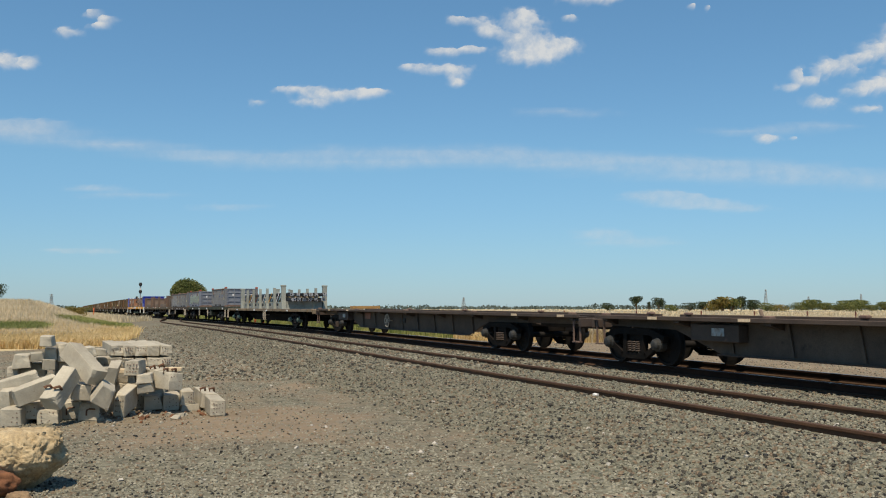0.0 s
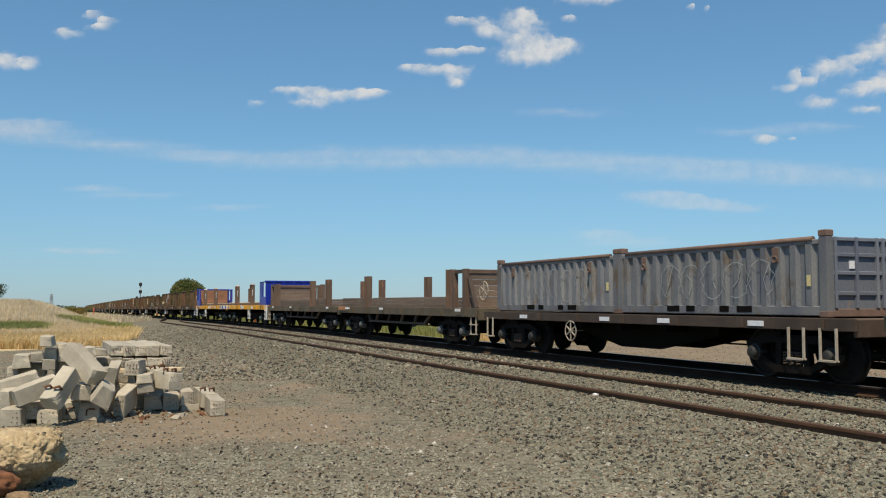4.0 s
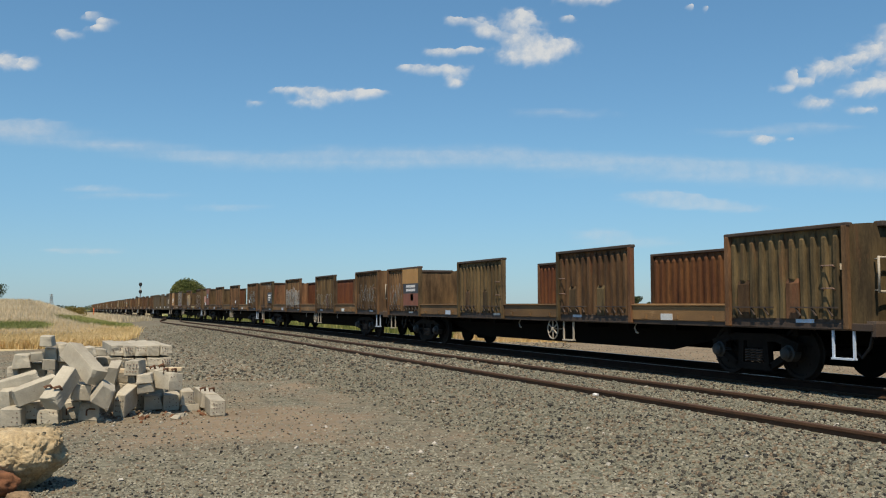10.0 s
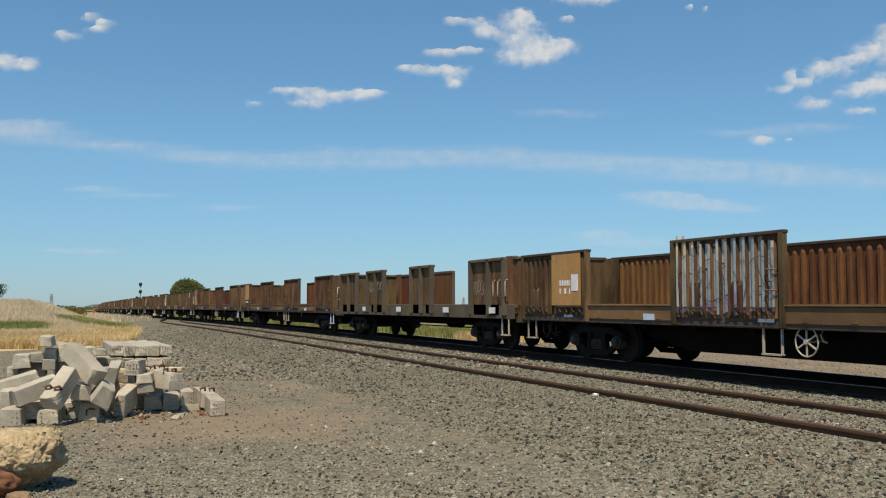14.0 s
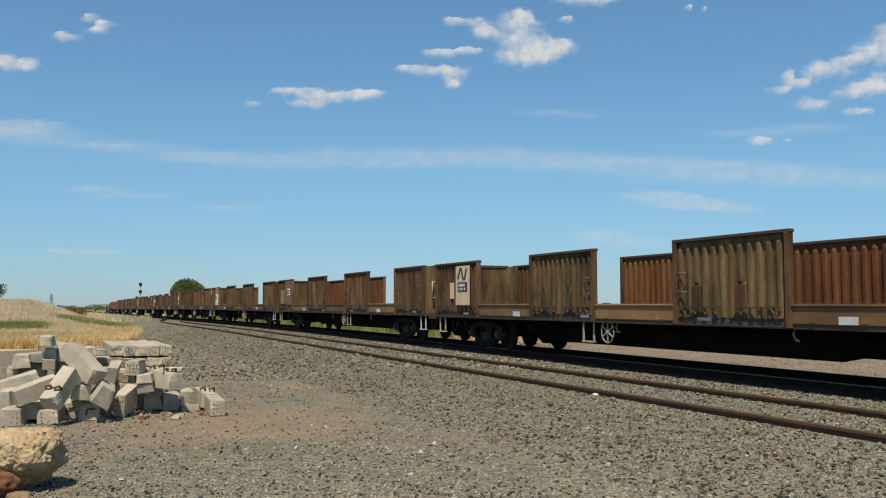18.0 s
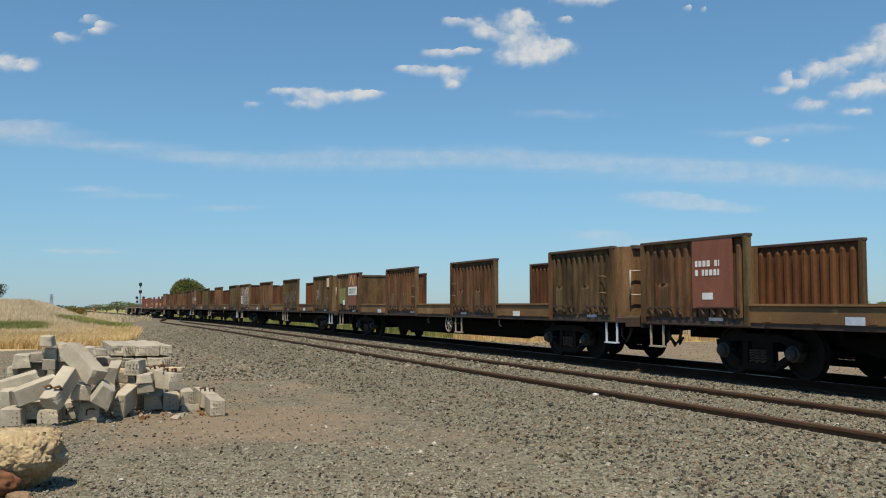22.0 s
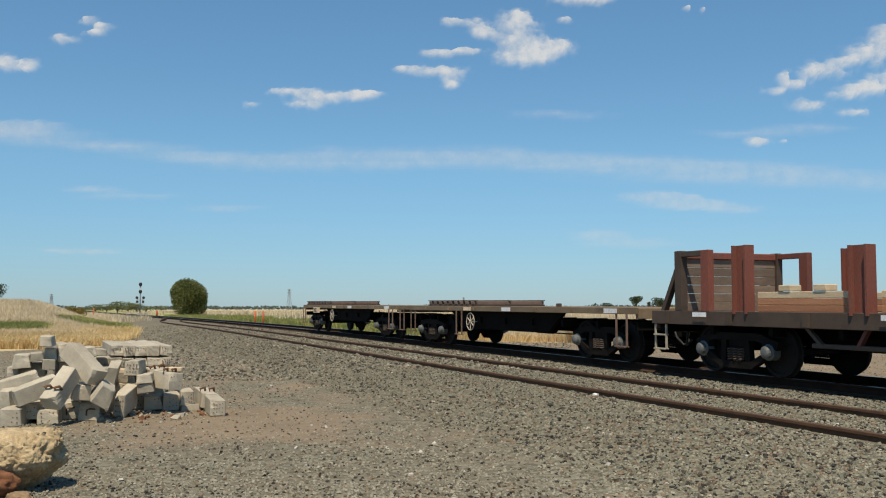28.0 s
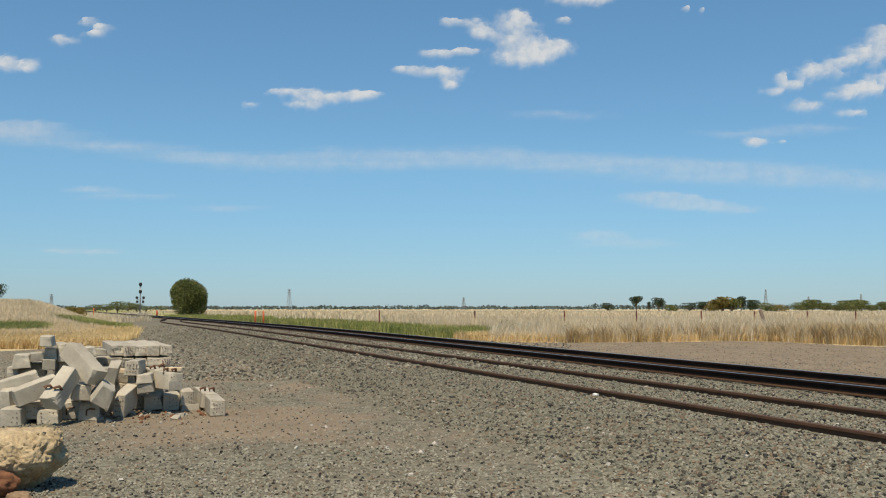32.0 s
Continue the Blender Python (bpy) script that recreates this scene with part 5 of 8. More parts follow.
def bulkhead_flat(u0, u1, bogies, bulk_end, posts, rail_mat, label, hw=False, timbers=(), orange_u=None, pale=False):
    """One half of a bulkhead pair: truss sides, stanchions, plank bulkhead at the outer end."""
    w, y0, y1, mid = flat_deck(u0, u1, bogies, label, OLIVE if rail_mat is POSTBROWN else DARK, 0.96, 1.24, None, "bulkhead_wagon", False, cap=DULLCAP, half=1.34)
    bA, bB = min(bogies) - mid, max(bogies) - mid
    for sx in (-1, 1):
        part("truss_chord", Geo().box(*sorted((sx * 1.16, sx * 1.24)), bA + 2.0, bB - 2.0, 0.62, 0.70, 0.01), DARK, w)
        n = 5
        for k in range(n + 1):
            y = bA + 1.6 + (bB - bA - 3.2) * k / n
            part("truss_strut", Geo().beam((sx * 1.2, y - 0.14, 1.1), (sx * 1.2, y + 0.14 if 0 < k < n else y + (0.6 if k == 0 else -0.6), 0.66), 0.09, 0.06), DARK if k % 2 else rail_mat, w)
        for u in posts:
            h_post(w, u - mid - (0.2 if sx > 0 else 0), sx * 1.27, 1.2, 2.53 if abs(u - 559.6) > 0.1 else 2.38, rail_mat, 0.36)
    sg = 1 if bulk_end == "high" else -1
    ye = y1 if sg > 0 else y0
    yb = ye - sg * 1.70
    yw = yb + sg * 0.82
    wall = part("bulkhead_frame", Geo().box(-1.3, 1.3, yw - 0.07, yw + 0.07, 2.36, 2.50, 0.015), rail_mat, w)
    part("bulkhead_cap", Geo().box(-1.16, 1.16, yw - 0.09, yw - 0.075, 2.36, 2.48, 0.004) if sg > 0 else Geo().box(-1.16, 1.16, yw + 0.075, yw + 0.09, 2.36, 2.48, 0.004), rail_mat, wall)
    for k in range(6):
        z = 1.245 + k * 0.186
        part("plank", Geo().box(-1.18, 1.18, yw - 0.04, yw + 0.04, z, z + 0.18, 0.008), GREYTIMBER, wall)
    for sx in (-1, 1):
        part("bulkhead_post", Geo().box(sx * 1.26 - 0.08, sx * 1.26 + 0.08, yw - 0.1, yw + 0.1, 1.24, 2.52, 0.015), DARK if rail_mat is REDPOST else rail_mat, w)
        part("frame_post", Geo().box(sx * 1.27 - 0.07, sx * 1.27 + 0.07, yb - 0.11, yb + 0.11, 1.24, 2.50, 0.012), rail_mat, w)
        part("frame_rail", Geo().box(sx * 1.27 - 0.06, sx * 1.27 + 0.06, *sorted((yb + sg * 0.11, yw - sg * 0.1)), 2.38, 2.5, 0.012), DARK if sx < 0 else rail_mat, w)
        part("brace", Geo().beam((sx * 1.2, yw + sg * 0.12, 2.2), (sx * 1.2, ye - sg * 0.25, 1.24), 0.12, 0.10), DARK, w)
        if sx > 0:
            for z in (1.28, 1.46):
                part("side_board", Geo().box(sx * 1.27 - 0.03, sx * 1.27 + 0.03, *sorted((yb + sg * 0.11, yw - sg * 0.1)), z, z + 0.11, 0.008), GREYTIMBER, w)
    for a, b in timbers:
        for sx in (-1, 1):
            for k in range(3):
                z = 1.25 + k * 0.125
                part("plank", Geo().box(*sorted((sx * 1.12, sx * 1.2)), a - mid, b - mid, z, z + 0.12, 0.008), TIMBER if pale and k < 2 else (PALETIMBER if pale else GREYTIMBER), w)
        if pale:
            for q in (0.3, 0.68):
                y = a - mid + (b - a) * q
                part("timber_block", Geo().box(-1.22, -0.95, y - 0.13, y + 0.13, 1.63, 1.74, 0.01), PALETIMBER, w, "pale sawn timber block")
    if hw:
        handwheel(w, ye - sg * 0.25, x=-0.95, z=1.8, r=0.3)
    step_iron(w, ye - sg * 0.25, x=-1.3, w=0.36, z0=0.42, z1=1.1, rungs=2)
    plates(w, (y0 + 1.2, y1 - 1.6, (y0 + y1) / 2 + 1.2), 1.13, 1.22, -1.395)
    if orange_u:
        part("panel_patch", Geo().box(-1.405, -1.395, orange_u - mid - 0.5, orange_u - mid + 0.5, 1.1, 1.24), PATCHES["orange_rust_panel"], w)
        bars(w, "sheet", orange_u - mid - 1.2, orange_u - mid - 0.6, 1.12, 1.22, 1, x=-1.41, seed=3)
    return w


bulkhead_flat(102.4, 116.75, (104.6, 114.7), "low", (112.7, 104.4), POSTBROWN, "brown bulkhead wagon with plank bulkhead and stanchions", True, ((104.8, 112.3), (113.1, 116.4)), 115.9)
bulkhead_flat(117.0, 130.9, (118.45, 128.7), "high", (121.16, 118.4, 128.65), POSTBROWN, "brown bulkhead wagon with weathered plank bulkhead", True, ((118.7, 120.8), (121.5, 128.3)), None)
bulkhead_flat(536.6, 550.3, (539.0, 548.4), "low", (542.8, 539.0, 547.9), REDPOST, "red-oxide bulkhead wagon with stanchions and sawn timber", False, ((539.4, 542.4), (543.2, 547.5)), 549.4, True)
bulkhead_flat(550.5, 565.0, (552.1, 562.7), "high", (555.2, 552.5, 562.3, 559.6), REDPOST, "red-oxide bulkhead wagon with plank bulkhead and sawn timber", False, ((552.8, 554.9), (555.6, 559.3), (559.9, 562.0)), 551.2, True)


def yellow_flat(u0, u1, bogies, posts, bulk_end, ladders, label):
    w, y0, y1, mid = flat_deck(u0, u1, bogies, label, YELLOW, 1.02, 1.30, None, "yellow_wagon", True, cap=GREEN_CAP, half=1.36)
    sg = 1 if bulk_end == "high" else -1
    ye = y1 if sg > 0 else y0
    for u in posts:
        for sx in (-1, 1):
            h_post(w, u - mid - (0.28 if sx > 0 else 0), sx * 1.30, 1.30, 2.66, POSTBROWN, 0.54, True)
            part("post_foot", Geo().prism([(u - mid - 0.42, 1.30), (u - mid + 0.42, 1.30), (u - mid + 0.34, 1.05), (u - mid - 0.34, 1.05)], *sorted((sx * 1.365, sx * 1.42)), "x"), YELLOW, w)
            part("grab_iron", Geo().tube([(sx * 1.29 - 0.02, u - mid - 0.28, 2.35), (sx * 1.29 - 0.05, u - mid - 0.33, 2.3), (sx * 1.29 - 0.05, u - mid - 0.33, 1.95), (sx * 1.29 - 0.02, u - mid - 0.28, 1.9)], 0.018, 5), WHITE, w)
    # blue bulkhead: end wall, side returns with a window each, top cap
    wall = part("bulkhead", Geo().box(-1.3, 1.3, *sorted((ye - sg * 0.10, ye - sg * 0.16)), 1.30, 2.76, 0.01), BLUE, w, "deep blue steel bulkhead")
    part("bulkhead_cap", Geo().box(-1.4, 1.4, *sorted((ye - sg * 0.06, ye - sg * 0.24)), 2.72, 2.82, 0.015), BLUE, wall)
    for x in (-0.9, -0.3, 0.3, 0.9):
        part("bulkhead_rib", Geo().box(x - 0.05, x + 0.05, *sorted((ye - sg * 0.02, ye - sg * 0.11)), 1.30, 2.72), BLUE, wall)
    if sg > 0:
        for k in range(6):
            z = 1.42 + k * 0.215
            part("plank", Geo().box(-1.22, 1.22, ye - 0.24, ye - 0.17, z, z + 0.207, 0.008), TIMBER, wall)
    for sx in (-1, 1):
        x0, x1 = sorted((sx * 1.30, sx * 1.37))
        a, b = ye - sg * 0.10, ye - sg * 0.95
        part("return_panel", Geo().box(x0, x1, *sorted((ye - sg * 1.0, ye - sg * 1.82)), 1.30, 2.74, 0.012), BLUE, w)
        part("return_sill", Geo().box(x0, x1, *sorted((a, ye - sg * 1.0)), 1.30, 1.82, 0.012), BLUE, w)
        part("return_head", Geo().box(x0, x1, *sorted((a, ye - sg * 1.82)), 2.70, 2.78, 0.012), BLUE, w)
        part("return_post", Geo().box(x0, x1, *sorted((a, a - sg * 0.10)), 1.82, 2.72, 0.012), BLUE, w)
        for k in range(3):
            part("return_foot", Geo().prism([(ye - sg * (0.45 + 0.55 * k) - 0.2, 1.30), (ye - sg * (0.45 + 0.55 * k) + 0.2, 1.30), (ye - sg * (0.45 + 0.55 * k), 1.06)], *sorted((sx * 1.365, sx * 1.40)), "x"), YELLOW, w)
    for sx in (-1, 1):
        part("dunnage", Geo().box(*sorted((sx * 1.05, sx * 1.22)), min(y0, y1) + (2.0 if sg < 0 else 0.2), max(y0, y1) - (2.0 if sg > 0 else 0.2), 1.31, 1.44, 0.01), GREYTIMBER, w)
        part("dunnage", Geo().box(*sorted((sx * 1.06, sx * 1.2)), min(y0, y1) + (2.0 if sg < 0 else 0.2), max(y0, y1) - (2.0 if sg > 0 else 0.2), 1.441, 1.50, 0.01), PALETIMBER, w)
    for u in ladders:
        step_iron(w, u - mid, x=-1.36, w=0.5, z0=0.42, z1=1.02, mat=WHITE, rungs=2, t=0.05)
    step_iron(w, ye - sg * 0.05, x=-1.36, w=0.42, z0=0.42, z1=1.3, mat=WHITE, rungs=3, t=0.06)
    step_iron(w, ye + sg * 0.1, x=-0.9, w=0.1, z0=0.42, z1=1.3, mat=WHITE, rungs=3, t=0.05)
    plates(w, ((y0 + y1) / 2 - 0.08, (y0 + y1) / 2 - 3.0, (y0 + y1) / 2 + 5.0), 1.06, 1.24, -1.415, "sheet", 0.24)
    bars(w, "black", (y0 + y1) / 2 + 4.8, (y0 + y1) / 2 + 5.2, 1.08, 1.22, 2, x=-1.435, seed=5)
    inner = y0 if sg > 0 else y1
    for k, m in ((0.12, WHITE), (0.45, BLUE), (0.85, WHITE)):
        part("end_block", Geo().box(-1.43, -1.362, *sorted((inner + sg * (k - 0.1), inner + sg * (k + (0.24 if m is BLUE else 0.08)))), 1.03, 1.29, 0.01), m, w)
    return w


wy = yellow_flat(131.25, 145.0, (132.6, 143.1), (135.63, 140.67), "low", (136.3, ), "fresh yellow flat wagon with blue bulkhead and brown stanchions")
wz = yellow_flat(145.25, 159.0, (147.1, 157.1), (149.5, 154.63), "high", (154.1, ), "fresh yellow flat wagon with timber-lined blue bulkhead")


def lettering(parent, text, y, z, x, size):
    """Raised lettering on a side plate."""
    cu = bpy.data.curves.new("lettering", "FONT")
    cu.body, cu.size, cu.extrude = text, size, 0.002
    cu.materials.append(INKS["black"])
    ob = new("lettering", cu)
    ob.parent = parent
    ob.matrix_parent_inverse = Matrix.Identity(4)
    ob.matrix_basis = Matrix(((0, 0, -1, x), (-1, 0, 0, y), (0, 1, 0, z), (0, 0, 0, 1)))
    return ob


lettering(part("notice_plate", Geo().box(-1.43, -1.42, 0.17, 0.70, 1.04, 1.30), INKS["sheet"], wy, "white plate with black letters"), "E-L", 0.66, 1.08, -1.433, 0.20)
lettering(part("notice_plate", Geo().box(-1.43, -1.42, 150.95 - 152.125, 151.4 - 152.125, 1.06, 1.30), INKS["sheet"], wz, "white plate with black letters"), "E-L", 151.36 - 152.125, 1.10, -1.433, 0.18)
part("notice_plate", Geo().box(-1.43, -1.42, 146.4 - 152.125, 147.15 - 152.125, 1.04, 1.28), INKS["sheet"], wz, "white plate of small black lettering")
bars(wz, "black", 146.45 - 152.125, 147.1 - 152.125, 1.08, 1.25, 2, x=-1.436, seed=6)


def post_bin(u0, u1):
    """A wagon with flat-sheeted panels between posts."""
    w, y0, y1, mid = flat_deck(u0, u1, (296.75, 309.05), "olive-brown open wagon with flat sheeted panels between posts", OLIVE, 0.9, 1.3, None, "steel_wagon", False, half=1.4)
    for a, b, posts in ((y0 + 0.4, 297.35 - mid, (0.02, 0.45, 0.98)), (300.35 - mid, 302.30 - mid, (0.03, 0.5, 0.97)), (305.05 - mid, 307.10 - mid, (0.03, 0.5, 0.97)), (309.90 - mid - 2.2 + 0.7, y1 - 0.4, (0.02, 0.5, 0.98))):
        for sx in (-1, 1):
            s = part("side_panel", Geo().box(*sorted((sx * 1.36, sx * 1.40)), a, b, 1.0, TOPZ - 0.03), RUST if sx < 0 else RUST_IN, w)
            for q in posts:
                y = a + (b - a) * q
                part("panel_post", Geo().box(*sorted((sx * 1.38, sx * 1.5)), y - 0.07, y + 0.07, 1.0, TOPZ, 0.012), OLIVE, s)
            part("top_rail", Geo().box(*sorted((sx * 1.33, sx * 1.5)), a, b, TOPZ - 0.06, TOPZ + 0.03, 0.012), OLIVE, s)
    for sg, y in ((-1, y0), (1, y1)):
        e = part("end_wall", Geo().box(-1.25, 1.25, *sorted((y, y - sg * 0.06)), 1.0, TOPZ, 0.012), RUST, w)
        part("end_cap", Geo().box(-1.35, 1.35, *sorted((y + sg * 0.03, y - sg * 0.12)), TOPZ - 0.05, TOPZ + 0.03, 0.012), OLIVE, e)
        for sx in (-1, 1):
            part("corner_sheet", Geo().beam((sx * 1.25, y - sg * 0.03, 1.85), (sx * 1.38, y - sg * 0.42, 1.85), 0.05, TOPZ - 1.0), RUST, e)
    for y in (y0 + 0.75, y0 + 1.05, y0 + 0.3):
        part("grab_iron", Geo().tube([(-1.42, y, 1.5), (-1.5, y, 1.55), (-1.5, y, 1.95), (-1.42, y, 2.0)], 0.018, 5), CREAM, w)
    graffiti(w, "white", 296.45 - mid, 297.15 - mid, 1.6, 2.0, 3, 80, 0.035, x=-1.412)
    graffiti(w, "white", 305.25 - mid, 306.85 - mid, 1.8, 2.2, 5, 81, 0.04, x=-1.412)
    plates(w, (y0 + 1.2, 299.15 - mid, 303.45 - mid, 307.35 - mid), 1.05, 1.22, -1.462, "sheet", 0.22)
    step_iron(w, y0 + 0.5, w=0.4)
    return w


post_bin(294.65, 311.05)


def old_flat(u0, u1, bogies, hw_u, label, box_u, steps):
    w, y0, y1, mid = flat_deck(u0, u1, bogies, label, TANSILL, 1.15, 1.30, None, "flat_wagon", False, cap=DULLCAP)
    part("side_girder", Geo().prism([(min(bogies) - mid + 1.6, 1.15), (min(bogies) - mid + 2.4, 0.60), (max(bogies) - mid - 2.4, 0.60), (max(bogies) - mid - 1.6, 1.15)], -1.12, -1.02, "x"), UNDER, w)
    handwheel(w, hw_u - mid, x=-1.34, z=0.82, r=0.27)
    a, b = box_u[0] - mid, box_u[1] - mid
    box = part("stowed_rack", Geo().box(-1.2, 1.2, a, b, 1.305, 1.36, 0.01), DARK, w, "rusty stowed rack on the deck")
    n = 9
    for k in range(n):
        y = a + (b - a) * (k + 0.5) / n
        part("rack_bar", Geo().box(-1.22, 1.22, y - 0.1, y + 0.06, 1.361, 1.47, 0.012), CASTBROWN, box)
    for k in range(3):
        part("rack_rail", Geo().box(-1.2 + k * 1.17, -1.14 + k * 1.17, a, b, 1.471, 1.50), DARK, box)
    for u in steps:
        step_iron(w, u - mid, x=-1.36, w=0.4, z0=0.40, z1=1.15, mat=CASTBROWN)
    for k in (0, 2, 3):
        y = y0 + 0.9 + (y1 - y0 - 1.8) * k / 5
        part("plate", Geo().box(-1.395, -1.385, y - 0.26, y + 0.26, 1.17, 1.28), INKS["cream"] if k % 2 else INKS["sheet"], w)
    for u in (u0 + 3.4, u0 + 6.2, u1 - 4.3):
        part("deck_fitting", Geo().box(-1.3, -1.2, u - mid - 0.06, u - mid + 0.06, 1.31, 1.40, 0.012), DARK, w)
    return w


old_flat(565.6, 580.3, (567.4, 577.6), 574.1, "dark brown old flat wagon with stowed racks", (574.0, 577.8), (566.1, 574.9, 578.8, 579.9))
wt = old_flat(580.6, 594.0, (582.3, 592.15), 588.9, "rust-brown old flat wagon at the train's tail", (589.6, 593.8), (581.1, 593.7))
part("number_board", Geo().box(-1.40, -1.385, 590.4 - 586.9, 591.5 - 586.9, 0.92, 1.2), INKS["cream"], wt, "cream board of faded marks")
bars(wt, "black", 590.9 - 586.9, 591.4 - 586.9, 0.96, 1.17, 3, x=-1.408, seed=9)


def settle(w, k):
    """Bring a wagon's upper works to their true height over the rail, its bogies staying as they are."""
    bogies = [o for o in w.children if o.name.startswith("bogie")]
    held = set(bogies)
    for b in bogies:
        held.update(b.children_recursive)
    for o in w.children_recursive:
        if o in held:
            continue
        if o.type == "MESH" and o.data.users == 1:
            o.data.transform(Matrix.Diagonal((1.0, 1.0, k, 1.0)))
        o.location.z *= k


for w, u in TRAIN:
    if u < 160 or u > 530:
        settle(w, 0.957)


# ---- loose gravel ----
def eye_frame(a, b):
    """A place a metres to the camera's right and b metres before it, on the plan."""
    c, s = math.cos(PAN), math.sin(PAN)
    return a * c + b * s, -a * s + b * c


def stones_mesh(name, pts, sizes, mats, rng):
    """Crushed stones: jittered blocks, all in one mesh, with several greys."""
    n = len(pts)
    base = np.array([(-1, -1, -1), (1, -1, -1), (1, 1, -1), (-1, 1, -1), (-1, -1, 1), (1, -1, 1), (1, 1, 1), (-1, 1, 1)], dtype=np.float64)
    faces = np.array([(3, 2, 1, 0), (4, 5, 6, 7), (0, 1, 5, 4), (1, 2, 6, 5), (2, 3, 7, 6), (3, 0, 4, 7)])
    v = base[None] * (0.55 + 0.75 * rng.random((n, 8, 3)))
    v[:, 4:, :2] *= 0.35 + 0.6 * rng.random((n, 1, 1))
    v *= np.array([1.0, 0.8, 0.62])[None, None] * sizes[:, None, None]
    ang = rng.random(n) * 6.283
    c, s = np.cos(ang)[:, None], np.sin(ang)[:, None]
    tilt = (rng.random(n) - 0.5) * 1.6
    ct, st = np.cos(tilt)[:, None], np.sin(tilt)[:, None]
    x, y, z = v[..., 0], v[..., 1], v[..., 2]
    y, z = y * ct - z * st, y * st + z * ct
    x, y = x * c - y * s, x * s + y * c
    v = np.stack([x, y, z], -1) + pts[:, None, :]
    f = faces[None] + (np.arange(n) * 8)[:, None, None]
    me = raw_mesh(name, v.reshape(-1, 3), f.reshape(-1, 4), mats[0])
    for m in mats[1:]:
        me.materials.append(m)
    me.polygons.foreach_set("material_index", np.repeat(rng.integers(0, len(mats), n), 6).astype(np.int32))
    return me


# STONE_A is kept very dark to paint the shaded gaps between stones.
STONE_A = material("gap_shade_basalt_stone", (0.028, 0.025, 0.02), (0.07, 0.063, 0.048), 8.0, 0.9, bump=0.3, world_space=True, fine=90)
STONE_B = material("grey_basalt_stone", (0.145, 0.138, 0.10), (0.21, 0.199, 0.145), 8.0, 0.9, bump=0.3, world_space=True, fine=90)
STONE_C = material("brown_stained_stone", (0.21, 0.155, 0.10), (0.15, 0.11, 0.072), 8.0, 0.9, bump=0.3, world_space=True, fine=90)
STONE_E = material("light_grey_stone", (0.245, 0.225, 0.168), (0.315, 0.29, 0.218), 8.0, 0.9, bump=0.3, world_space=True, fine=90)
STONE_D = material("pale_quartz_stone", (0.5, 0.46, 0.40), (0.4, 0.36, 0.3), 8.0, 0.9, bump=0.3, world_space=True, fine=90)


def scatter_gravel():
    rng = np.random.default_rng(5)

    def put(n, f, lo, hi, name, label, mats):
        pts, sz = [], []
        while len(pts) < n:
            x, y = f()
            g, _ = in_grass(x, y)
            if rng.random() < 0.65 * trodden(*site(x, y)):
                continue
            if g > 0.4 or (y < 110 and min(abs(x - q) for q in (MAIN_X - 0.835, MAIN_X + 0.835, siding_x(y) - 0.835, siding_x(y) + 0.835)) < 0.085):
                continue
            s = lo + (hi - lo) * rng.random() ** 2.2
            pts.append((x, y, ground_z(x, y) + s * 0.36))
            sz.append(s)
        me = stones_mesh(name, np.array(pts), np.array(sz), mats, rng)
        tagged(new(name, me), label, "gravel", kind="stuff")

    def near_yard():
        b = 5.5 + 36 * rng.random() ** 2.2
        return eye_frame((rng.random() - 0.5) * 1.05 * b + 0.0, b)

    def shoulder():
        y = 2.0 + 46 * rng.random() ** 1.5
        return 4.9 + 10.0 * rng.random(), y

    put(88000, near_yard, 0.007, 0.020, "yard_gravel", "loose grey crushed stone over the yard", [STONE_A, STONE_B, STONE_E, STONE_E, STONE_E, STONE_C, STONE_E, STONE_E])
    put(88000, shoulder, 0.013, 0.029, "ballast", "grey crushed basalt ballast round the tracks", [STONE_A, STONE_B, STONE_B, STONE_B, STONE_B, STONE_C])

    # Near-black chips stand in for shadowed holes between the stones.
    chip = [paint("gap_shade_chip", (0.012, 0.011, 0.009))]
    put(6500, shoulder, 0.012, 0.024, "dark_gravel", "near-black chips standing for shaded gaps in the ballast", chip)
    put(5000, near_yard, 0.009, 0.018, "dark_gravel", "near-black chips standing for shaded gaps in the yard gravel", chip)

    def further():
        b = 20 + 42 * rng.random() ** 1.3
        return eye_frame((-0.36 + 0.5 * rng.random()) * b, b)

    put(14000, further, 0.02, 0.045, "yard_gravel", "loose grey crushed stone further over the yard", [STONE_A, STONE_B, STONE_E, STONE_C])

    def pale():
        b = 6.0 + 22 * rng.random() ** 1.5
        return eye_frame((rng.random() - 0.4) * 0.95 * b, b)

    put(130, pale, 0.012, 0.034, "pale_pebbles", "scattered pale quartz pebbles", [STONE_D])


scatter_gravel()
tagged(new("white_pebble", stones_mesh("white_pebble", np.array([[7.78, 12.07, 0.27]]), np.array([0.05]), [paint("chalk_stone", (0.75, 0.73, 0.68))], np.random.default_rng(3))), "small white stone lying beside the loop rail", "stone")


